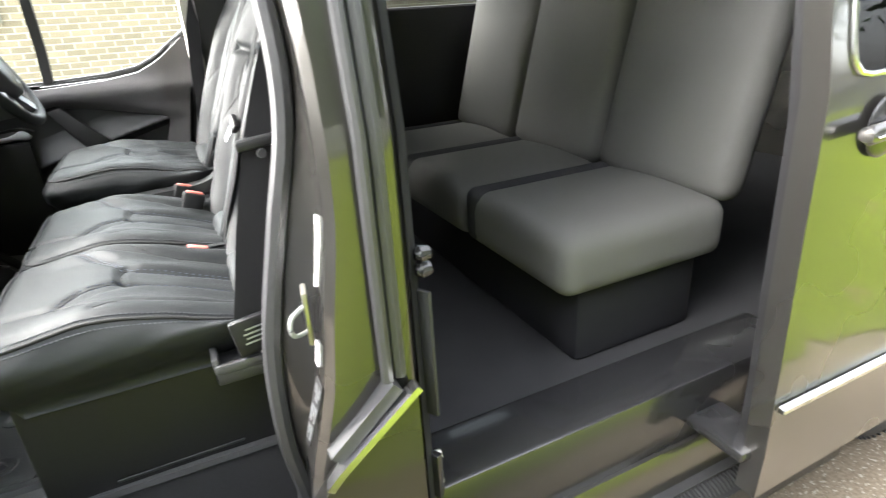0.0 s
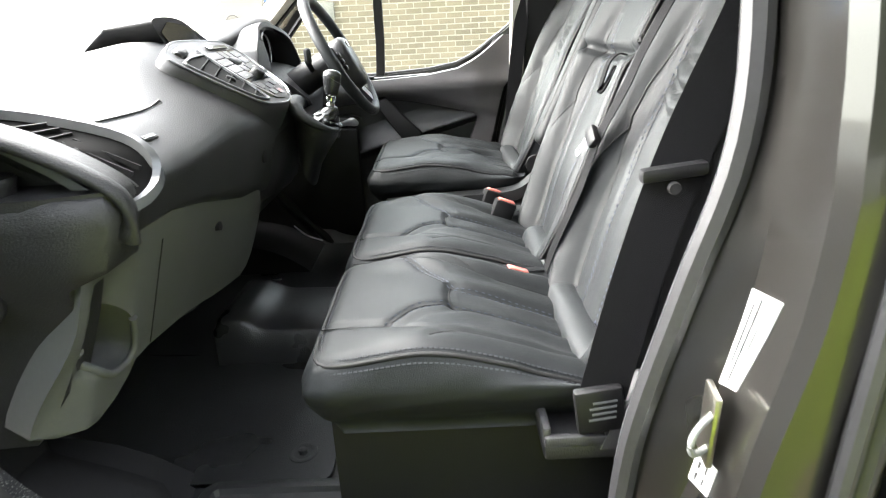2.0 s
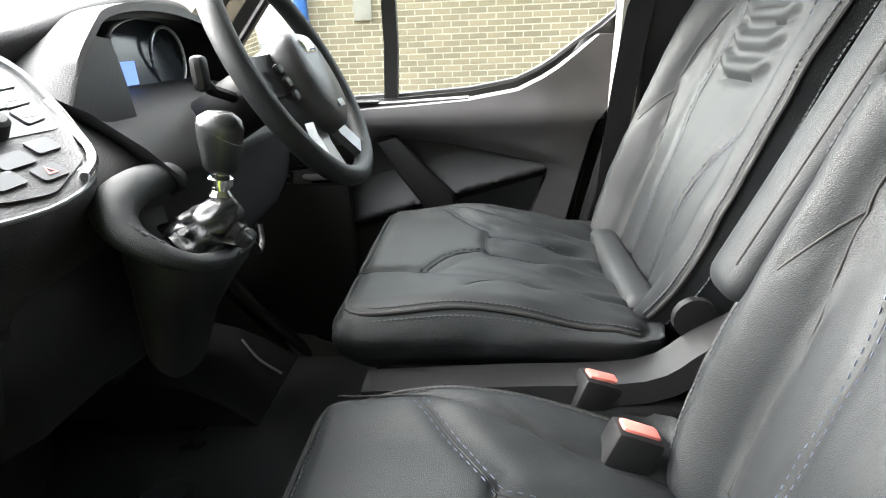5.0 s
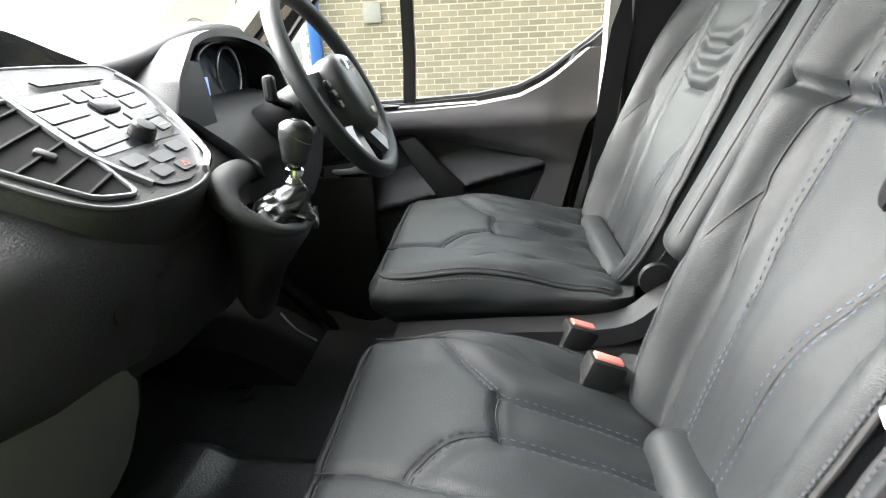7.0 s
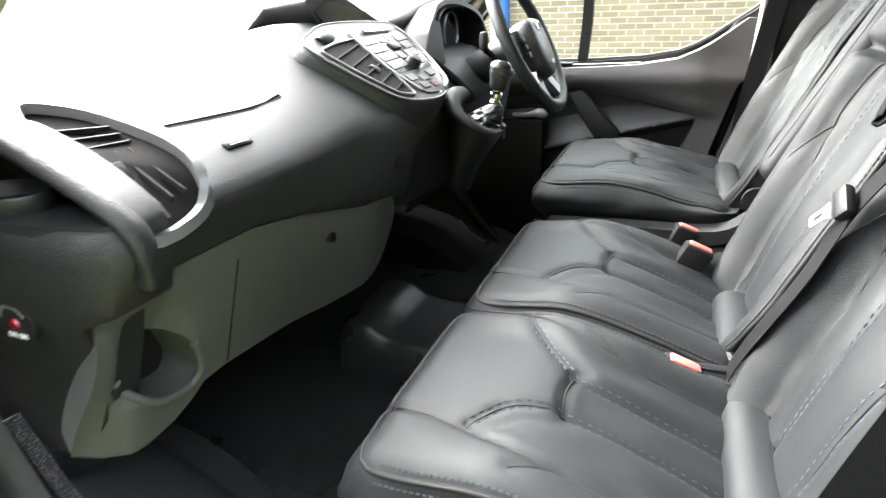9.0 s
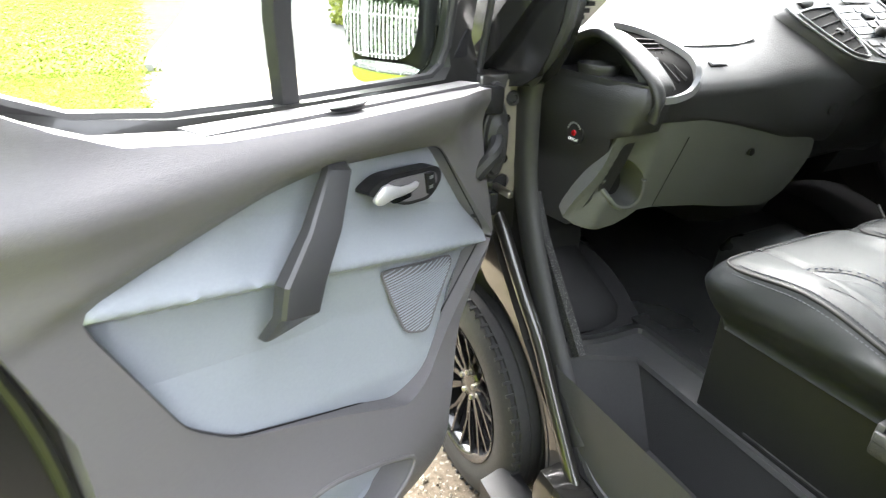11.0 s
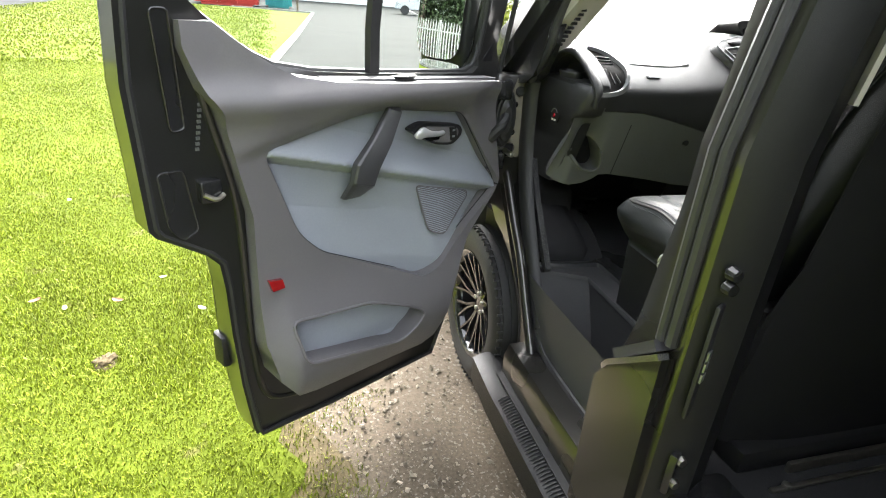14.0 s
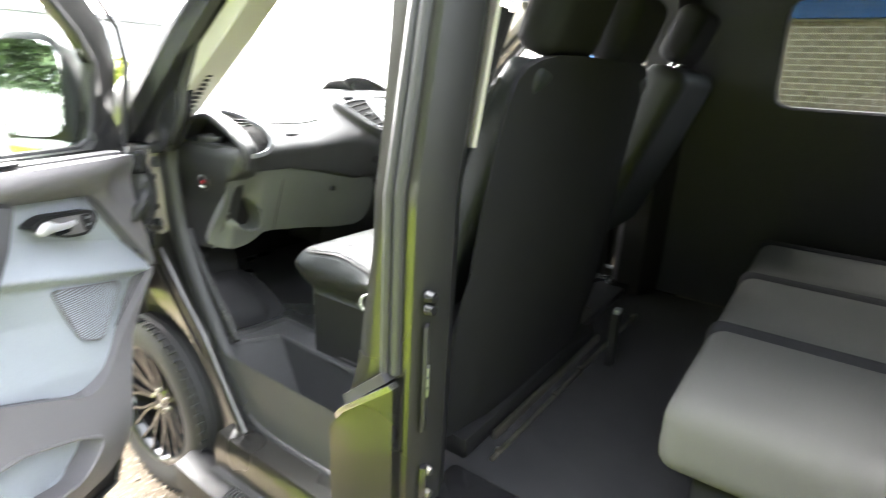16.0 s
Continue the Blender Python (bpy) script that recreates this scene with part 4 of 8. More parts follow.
# front pillar: painted post, hinge face, cream trim and grille
for side in (1, -1):
    part("windscreen_pillar", sweep([(0.10, side * 0.85, 1.22), (-0.05, side * 0.835, 1.34), (-0.30, side * 0.80, 1.60), (-0.56, side * 0.755, 1.85)], [(-0.045, -0.03), (-0.05, 0.02), (0.0, 0.045), (0.05, 0.02), (0.045, -0.03)]), PAINT_DARK, van)
    part("pillar_trim", sweep([(px - (0.075 if side > 0 else 0.0), side * py, pz) for px, py, pz in ((0.10, 0.795, 1.26), (-0.08, 0.772, 1.40), (-0.30, 0.738, 1.60), (-0.54, 0.70, 1.83))], [(-0.05, -0.03), (-0.05, 0.02), (0.0, 0.035), (0.05, 0.02), (0.05, -0.03)]), HEADLINER, van, "cream plastic windscreen pillar trim")
    part("roof_rail", sweep([(-0.56, side * 0.775, 1.88), (-1.2, side * 0.775, 1.91), (-2.3, side * 0.775, 1.91), (-3.9, side * 0.775, 1.91)], [(-0.06, -0.03), (-0.06, 0.03), (0.06, 0.03), (0.06, -0.03)]), PAINT_DARK, van)
for side in (1, -1):
    inner = [(-0.02, 1.27), (-0.04, 1.0), (-0.09, 0.86), (-0.26, 0.66), (-0.42, 0.50), (-0.52, 0.36), (-0.52, 0.26), (-0.41, 0.26)] + arch(0, 0.395, 185, 100) + [(0.02, 0.80), (0.03, 1.27)]
    part("post_panel", sheet(inner, [], 0.05, lambda a, b, s: (a, side * (0.862 - 0.012 * max(0.0, 0.8 - b) - 0.09 * s), b), 0.09), PAINT, van, "painted post behind the front wheel", soft=25)
gr = bmesh.new()
for k in range(9):
    z = 1.375 + k * 0.013
    box(-0.205 - k * 0.011, -0.190 - k * 0.011, 0.765 - k * 0.002, 0.781 - k * 0.002, z, z + 0.008, bm=gr)
part("pillar_grille", gr, DASH_BLACK, van, "narrow black air grille")
quarter = smooth_line([(0.11, 1.39), (0.06, 1.475), (-0.05, 1.560), (-0.16, 1.660), (-0.30, 1.780), (-0.36, 1.780), (-0.215, 1.590), (-0.186, 1.500), (-0.184, 1.390)], 3, closed=True)
part("pillar_quarter", sheet(quarter, [], 0.05, lambda a, b, s: (a, -0.720 + 0.17 * (b - 1.5) - 0.02 * s, b), 0.02), HEADLINER, van, "broad cream trim at the foot of the driver's pillar", soft=50)
part("speaker_cap", sweep([(-0.085 + 0.026 * math.cos(a), -0.719 + 0.17 * (0.030 * math.sin(a) - 0.012), 1.488 + 0.030 * math.sin(a)) for a in (k * math.tau / 24 for k in range(24))], 0.0012, closed=True), TRIM_GREY, van, "round cap line in the pillar trim")
part("hinge_face", box(-0.085, 0.02, 0.80, 0.92, 0.88, 1.27, 0.01), PAINT, van)
for z in (0.98, 1.22):
    part("door_hinge", box(-0.13, -0.02, 0.88, 0.945, z - 0.03, z + 0.03, 0.008), PAINT_DARK, van)
part("cable_boot", loft([[(-0.088 - d, 0.888 + w * math.cos(a), 1.125 + h * math.sin(a)) for a in (k * math.tau / 24 for k in range(24))] for d, w, h in ((0.0, 0.044, 0.104), (0.006, 0.045, 0.105), (0.012, 0.040, 0.098), (0.013, 0.036, 0.092), (0.022, 0.034, 0.088), (0.024, 0.030, 0.080), (0.034, 0.027, 0.072), (0.036, 0.022, 0.060), (0.046, 0.015, 0.045))]), RUBBER, van, "ribbed oval rubber cable boot", soft=35)
part("cable_sleeve", sweep(smooth_line([(-0.12, 0.89, 1.14), (-0.15, 0.915, 1.11), (-0.14, 0.95, 1.06)], 4), 0.017), RUBBER, van)
# thin beige strip in place of the reflection in the post's paint
part("sealer_strip", sheet(rounded([(0.812, 0.985), (0.866, 0.985), (0.868, 1.10), (0.862, 1.215), (0.848, 1.262), (0.820, 1.262)], 0.012), [], 0.05, lambda a, b, s: (-0.0885 + 0.003 * s, a, b), 0.003), POST_REFLECTION, van, "dull beige reflection painted as a strip on the hinge post")
for y, z in ((0.835, 1.215), (0.882, 1.238), (0.850, 1.02)):
    part("grommet", moved(lathe([(-0.003, 0.0005), (-0.003, 0.008), (-0.007, 0.010), (-0.007, 0.016), (0.002, 0.018)], 18, "x"), pose(-0.089, y, z)), RUBBER, van, "round black rubber grommet", soft=40)
part("check_strap", box(-0.17, -0.06, 0.866, 0.880, 1.005, 1.022, 0.004), ZINC, van)
part("check_bracket", box(-0.098, -0.080, 0.840, 0.900, 0.990, 1.036, 0.004), PAINT_DARK, van)
for z in (1.17, 1.075):
    part("hinge_bolt", moved(lathe([(-0.004, 0.011), (0.006, 0.009)], 8, "x"), pose(-0.088, 0.85, z)), PAINT_DARK, van)

# rear door post on the open side
front_edge = ((0.40, -1.01, -1.00), (0.59, -1.026, -1.00), (0.765, -1.004, -1.015), (0.92, -1.010, -1.055), (1.05, -1.03, -1.073), (1.19, -1.062, -1.094), (1.34, -1.093, -1.097), (1.47, -1.094, -1.093), (1.90, -1.06, -1.06))
rings = []
front_edge = [(z, a, b) for z, a, b in smooth_line(front_edge, 4)]
for z, xs, xe in front_edge:
    t = 0.17 * max(0, z - 1.3)
    rings.append([(xs, 0.792 - t, z), (xs - 0.015, 0.812 - t, z), (xe - 0.012, 0.835 - t, z), (xe, 0.93 - t, z), (xe - 0.012, 0.945 - t, z), (xe - 0.05, 0.947 - t, z), (-1.165, 0.935 - t, z), (-1.19, 0.94 - t, z), (-1.205, 0.935 - t, z),
                  (-1.225, 0.905 - t, z), (-1.236, 0.865 - t, z), (-1.208, 0.81 - t, z), (-1.15, 0.775 - t, z), (xs - 0.04, 0.77 - t, z)])
part("centre_post", loft(rings), PAINT, van, soft=40)
rings = []
for z in (0.42, 0.8, 1.2, 1.3, 1.5, 1.84):
    t = 0.17 * max(0, z - 1.3)
    rings.append([(-1.207, 0.940 - t, z), (-1.231, 0.907 - t, z), (-1.243, 0.863 - t, z), (-1.214, 0.803 - t, z), (-1.155, 0.765 - t, z), (-1.10, 0.760 - t, z), (-1.10, 0.770 - t, z), (-1.15, 0.775 - t, z), (-1.207, 0.811 - t, z), (-1.235, 0.864 - t, z), (-1.22, 0.903 - t, z)])
part("post_lining", loft(rings), DASH_BLACK, van)
for x, y, r, z0 in ((-1.150, 0.952, 0.010, 0.93), (-1.172, 0.945, 0.012, 0.93)):
    part("door_channel_seal", sweep([(x, y - 0.17 * max(0, z - 1.3), z) for z in (z0, 1.2, 1.3, 1.5, 1.84)], r, up=(0, 1, 0)), SEAL, van, "grey rubber edge seal")
part("lower_panel", sheet([(-1.005, 0.36), (-1.005, 0.74), (-1.045, 0.80), (-1.19, 0.912), (-1.192, 0.36)], [], 0.06, lambda a, b, s: (a, 0.968 - 0.03 * s + 0.01 * (b - 0.36), b), 0.03), PAINT, van)
part("bright_strip", sweep([(-1.035, 0.968, 0.785), (-1.055, 0.972, 0.812), (-1.191, 0.972, 0.920)], [(-0.012, -0.006), (-0.012, 0.006), (0.012, 0.006), (0.012, -0.006)]), ALU, van, "bright metal strip")
part("strip_backing", sweep([(-1.05, 0.952, 0.83), (-1.16, 0.952, 0.925)], [(-0.018, -0.012), (-0.018, 0.01), (0.018, 0.01), (0.018, -0.012)]), SEAL, van)
# rubber seal round the front passenger doorway
loop = [(-1.09, 0.775, 1.50), (-1.088, 0.80, 1.323), (-1.049, 0.80, 1.152), (-1.007, 0.80, 0.955), (-0.999, 0.80, 0.765), (-1.015, 0.80, 0.59), (-0.985, 0.82, 0.452), (-0.90, 0.825, 0.435), (-0.62, 0.825, 0.435), (-0.50, 0.82, 0.46), (-0.37, 0.80, 0.58),
        (-0.16, 0.785, 0.82), (-0.075, 0.785, 1.0), (-0.06, 0.795, 1.27), (-0.13, 0.79, 1.40), (-0.36, 0.755, 1.62), (-0.58, 0.72, 1.80), (-0.72, 0.715, 1.835), (-0.95, 0.715, 1.835), (-1.06, 0.725, 1.78)]
for side in (1, -1):
    part("doorway_seal", sweep(smooth_line([(x, side * y, z) for x, y, z in loop], 5, closed=True), 0.016, up=(0, 1, 0.01), closed=True), SEAL if side > 0 else RUBBER, van, "grey rubber doorway seal")
# right centre post, seen from inside
rings = []
for z in (0.40, 0.8, 1.3, 1.85):
    t = 0.17 * max(0, z - 1.3)
    rings.append([(-1.06, -0.80 + t, z), (-1.07, -0.89 + t, z), (-1.20, -0.90 + t, z), (-1.26, -0.84 + t, z), (-1.20, -0.74 + t, z), (-1.10, -0.745 + t, z)])
part("centre_post", loft(rings), DASH_BLACK, van)
part("post_trim", sweep([(-1.085, -0.765, 0.95), (-1.085, -0.765, 1.3), (-1.085, -0.69, 1.83)], [(-0.04, -0.02), (-0.035, 0.012), (0.035, 0.012), (0.04, -0.02)], up=(0, 1, 0)), HEADLINER, van, "cream plastic pillar trim")

part("post_trim", sweep([(-1.216, 0.782, 1.385), (-1.219, 0.76, 1.52), (-1.222, 0.727, 1.70), (-1.222, 0.70, 1.84)], [(-0.016, -0.004), (-0.016, 0.004), (0.016, 0.004), (0.016, -0.004)], up=(0.5, 0.85, 0)), HEADLINER, van, "cream plastic pillar trim")

# small fittings on the posts
strk = part("striker_plate", moved(box(-0.02, 0.02, -0.004, 0.004, -0.045, 0.045, 0.003), pose(-1.062, 0.868, 1.032, 0, 0, 80)), ZINC, van, "zinc plated door striker")
part("striker_loop", sweep(smooth_line([(-1.060, 0.878, 1.054), (-1.036, 0.895, 1.048), (-1.030, 0.898, 1.032), (-1.036, 0.895, 1.016), (-1.060, 0.878, 1.010)], 4), 0.0038), GALV, strk)


LABEL_A = [(0.02, 1.177), (0.66, 1.191), (0.40, 1.076), (0.0, 1.060)]
LABEL_B = [(0.0, 0.965), (0.55, 0.985), (0.52, 0.945), (0.0, 0.925)]
LABEL_C = [(0.25, 0.915), (0.9, 0.93), (0.5, 0.80), (0.0, 0.775)]


def jamb_face(a, z):
    """A point of the doorway face of the post: a from 0 inside to 1 outside."""
    for (z0, s0, e0), (z1, s1, e1) in zip(front_edge, front_edge[1:]):
        if z0 <= z <= z1:
            e = e0 + (e1 - e0) * (z - z0) / (z1 - z0)
            return Vector((e - 0.012 + 0.012 * a, 0.835 + 0.095 * a, z))


def jamb_sticker(corners, material, name, label, bars, ink):
    def at(u, v, up):
        a = [p + (q - p) * u for p, q in zip(corners[0], corners[1])]
        b = [p + (q - p) * u for p, q in zip(corners[3], corners[2])]
        c = [p + (q - p) * v for p, q in zip(a, b)]
        return tuple(jamb_face(*c) + Vector((1, -0.16, 0)) * up)

    ob = part(name, sheet([(0, 0), (1, 0), (1, 1), (0, 1)], [], 0.2, lambda u, v, s: at(u, v, 0.0022 - 0.0012 * s), 1), material, van, label)
    for u0, u1, v0, v1 in bars:
        part("print_bar", sheet([(u0, v0), (u1, v0), (u1, v1), (u0, v1)], [], 0.3, lambda u, v, s: at(u, v, 0.0028 - 0.0005 * s), 1), ink, ob)


jamb_sticker(LABEL_A, WHITE_LABEL, "paper_label", "white printed label with unreadable small print", [(0.20, 0.26, 0.12, 0.8), (0.40, 0.46, 0.05, 0.95), (0.62, 0.67, 0.3, 0.9)], INK)
jamb_sticker(LABEL_B, WHITE_LABEL, "paper_label", "small white printed label", [(0.25, 0.35, 0.2, 0.45), (0.25, 0.35, 0.6, 0.85), (0.6, 0.7, 0.2, 0.45), (0.6, 0.7, 0.6, 0.85)], INK)
jamb_sticker(LABEL_C, INK, "type_plate", "black type plate with silver print", [(0.1 + 0.22 * (k % 4), 0.24 + 0.22 * (k % 4), 0.08 + 0.3 * (k // 4), 0.08 + 0.3 * (k // 4) + (0.24 if k % 3 else 0.14)) for k in range(12)], SILVER)
for z in (1.111, 1.085):
    part("guide_bolt", moved(lathe([(-0.012, 0.011), (0.004, 0.014), (0.012, 0.008)], 10, "x"), pose(-1.235, 0.922, z)), PAINT_DARK, van)
part("post_plate", moved(box(-0.004, 0.004, -0.022, 0.022, -0.12, 0.12, 0.003), pose(-1.228, 0.915, 0.93, 0, 0, 30)), RUBBER, van)
for k in range(3):
    part("contact_pad", moved(box(-0.004, 0.004, -0.008, 0.008, -0.009, 0.009), pose(-1.234, 0.918, 0.90 + k * 0.024, 0, 0, 30)), SILVER, van)
part("lower_latch", moved(box(-0.008, 0.008, -0.022, 0.022, -0.05, 0.05, 0.004), pose(-1.228, 0.905, 0.665, 0, 0, 30)), PAINT_DARK, van)
for z in (0.64, 0.70):
    part("latch_bolt", moved(lathe([(-0.012, 0.009), (0.0, 0.011)], 8, "x"), pose(-1.236, 0.905, z)), ZINC, van)


# ---- wheels ----
def wheel(x, side):
    """One wheel: tyre with tread grooves, multi-spoke rim, hub and bolts."""
    w = part("wheel", lathe([(-0.10, 0.20), (-0.10, 0.215), (0.09, 0.215), (0.09, 0.208), (-0.06, 0.20)], 32), DASH_BLACK, van)
    m = Matrix.Translation((x, side * 0.80, 0.333)) @ (Matrix.Identity(4) if side > 0 else Matrix.Rotation(math.pi, 4, "Z"))
    w.matrix_parent_inverse = WORLDS[van.name].inverted() @ m
    prof = [(-0.105, 0.225), (-0.112, 0.26), (-0.108, 0.305), (-0.09, 0.328)]
    for k in range(5):
        y = -0.075 + k * 0.034
        prof += [(y, 0.333), (y + 0.024, 0.333), (y + 0.026, 0.326), (y + 0.032, 0.326)]
    prof += [(0.098, 0.328), (0.112, 0.305), (0.115, 0.26), (0.105, 0.228), (0.095, 0.222)]
    part("tyre", lathe(prof, 64, "y", False), TYRE, w, "low profile black road tyre", local=True)
    blocks = bmesh.new()
    for k in range(64):
        a = k * math.tau / 64
        for y in (-0.096, 0.096):
            t = box(-0.004, 0.004, -0.012, 0.012, -0.004, 0.004)
            t2 = moved(t, Matrix.Rotation(a, 4, "Y") @ Matrix.Translation((0, y, 0.3275)))
            tmp = bpy.data.meshes.new("t")
            t2.to_mesh(tmp)
            t2.free()
            blocks.from_mesh(tmp)
            bpy.data.meshes.remove(tmp)
    part("tread_edge", blocks, RUBBER, w, local=True)
    part("rim", lathe([(0.07, 0.195), (0.098, 0.222), (0.108, 0.226), (0.104, 0.214), (0.09, 0.203), (0.07, 0.195)], 48, "y", False), ALLOY, w, "gloss black rim with a bare edge", local=True)
    part("hub", lathe([(0.02, 0.06), (0.055, 0.066), (0.062, 0.05), (0.066, 0.0005)], 24), ALLOY, w, local=True)
    part("brake_disc", lathe([(0.0, 0.05), (0.0, 0.145), (0.012, 0.145), (0.012, 0.05)], 32), ZINC, w, local=True)
    for k in range(10):
        a0 = k * math.tau / 10
        sp = bmesh.new()
        for d in (-0.09, 0.09):
            sweep([(0.05 * math.cos(a0 + d * 0.7), 0.055, 0.05 * math.sin(a0 + d * 0.7)), (0.12 * math.cos(a0 + d * 0.75), 0.07, 0.12 * math.sin(a0 + d * 0.75)), (0.212 * math.cos(a0 + d * 1.9), 0.09, 0.212 * math.sin(a0 + d * 1.9))],
                  [(-0.007, -0.012), (-0.005, 0.008), (0.005, 0.008), (0.007, -0.012)], up=(0, 1, 0), bm=sp)
        part("spoke", sp, ALLOY, w, local=True)
    for k in range(5):
        a0 = k * math.tau / 5 + 0.2
        part("wheel_bolt", moved(lathe([(0.05, 0.009), (0.068, 0.009), (0.070, 0.006)], 6), Matrix.Translation((0.04 * math.cos(a0), 0, 0.04 * math.sin(a0)))), ZINC, w, local=True)


for x in (0.0, -2.93):
    for side in (1, -1):
        wheel(x, side)


# ---- front doors: built closed, along -x from the hinge; the passenger's stands open ----
PANEL = [(1.05, 1.41), (0.985, 1.41), (0.945, 1.378), (0.90, 1.345), (0.866, 1.325), (0.811, 1.30), (0.70, 1.283), (0.545, 1.274), (0.183, 1.262), (0.061, 1.255), (0.03, 1.08), (0.005, 0.92), (0.03, 0.875), (0.165, 0.74),
         (0.27, 0.58), (0.30, 0.48), (0.315, 0.41), (0.36, 0.385), (0.80, 0.425), (0.86, 0.44), (0.905, 0.50), (0.928, 0.62), (0.925, 0.974), (0.984, 1.226), (1.015, 1.269), (1.049, 1.36)]
INSERT = rounded([(0.891, 1.127), (0.79, 1.152), (0.62, 1.190), (0.524, 1.199), (0.206, 1.166), (0.008, 0.914), (0.022, 0.889), (0.30, 0.678), (0.378, 0.657), (0.536, 0.732), (0.736, 0.829), (0.803, 0.898)], 0.03)
POCKET = rounded([(0.862, 0.672), (0.761, 0.660), (0.602, 0.645), (0.47, 0.595), (0.395, 0.553), (0.421, 0.515), (0.481, 0.470), (0.842, 0.548)], 0.03)
STEEL = [(1.156, 1.445), (1.16, 1.285), (1.154, 1.137), (1.148, 0.975), (1.135, 0.955), (1.03, 0.885), (1.0, 0.85), (0.991, 0.78), (0.985, 0.637), (0.970, 0.464), (0.945, 0.29), (0.935, 0.262), (0.674, 0.245), (0.215, 0.235), (0.165, 0.36), (0.10, 0.62), (0.03, 0.80),
         (-0.03, 0.92), (-0.02, 1.27), (0.03, 1.34), (0.22, 1.56), (0.46, 1.80), (0.56, 1.86), (0.70, 1.875), (1.04, 1.875), (1.10, 1.85), (1.125, 1.78)]
WINDOW = [(1.035, 1.46), (0.995, 1.425), (0.945, 1.39), (0.90, 1.357), (0.866, 1.337), (0.811, 1.312), (0.70, 1.294), (0.545, 1.285), (0.183, 1.273), (0.095, 1.275), (0.075, 1.31), (0.10, 1.36), (0.27, 1.54), (0.50, 1.775), (0.60, 1.82), (0.98, 1.82), (1.03, 1.79)]

# the passenger's door stands upright over its hinges before the frame rakes back
STEEL_UPRIGHT = STEEL[:18] + [(-0.02, 1.27), (-0.028, 1.50), (0.02, 1.60), (0.22, 1.76), (0.46, 1.86), (0.56, 1.872)] + STEEL[23:]
WINDOW_UPRIGHT = WINDOW[:9] + [(0.12, 1.272), (0.080, 1.290), (0.062, 1.33), (0.058, 1.50), (0.13, 1.58), (0.30, 1.71), (0.50, 1.80), (0.60, 1.82)] + WINDOW[15:]


def bulge(u, z):
    """How far the door trim stands out towards the cabin."""
    low = math.exp(-((z - 0.53) / 0.17) ** 2) * min(1.0, max(0.0, (0.98 - u) / 0.12)) * 0.085
    top = 0.030 * math.exp(-((z - 1.245) / 0.04) ** 2)
    front = 0.03 * math.exp(-((z - 0.8) / 0.25) ** 2) * max(0.0, 1 - u / 0.5)
    line = ((0.008, 1.02), (0.206, 1.166), (0.524, 1.199), (0.62, 1.190), (0.79, 1.152), (0.891, 1.127), (1.1, 1.07))
    brow = 0.0
    for (u0, z0), (u1, z1) in zip(line, line[1:]):
        if u0 <= u <= u1:
            t = min(1.0, max(0.0, (z - (z0 + (z1 - z0) * (u - u0) / (u1 - u0)) + 0.004) / 0.036))
            brow = 0.026 * t * t * (3 - 2 * t) * min(1.0, max(0.0, (0.98 - u) / 0.10)) * min(1.0, max(0.0, (u - 0.10) / 0.10))
    return low + top + front + brow


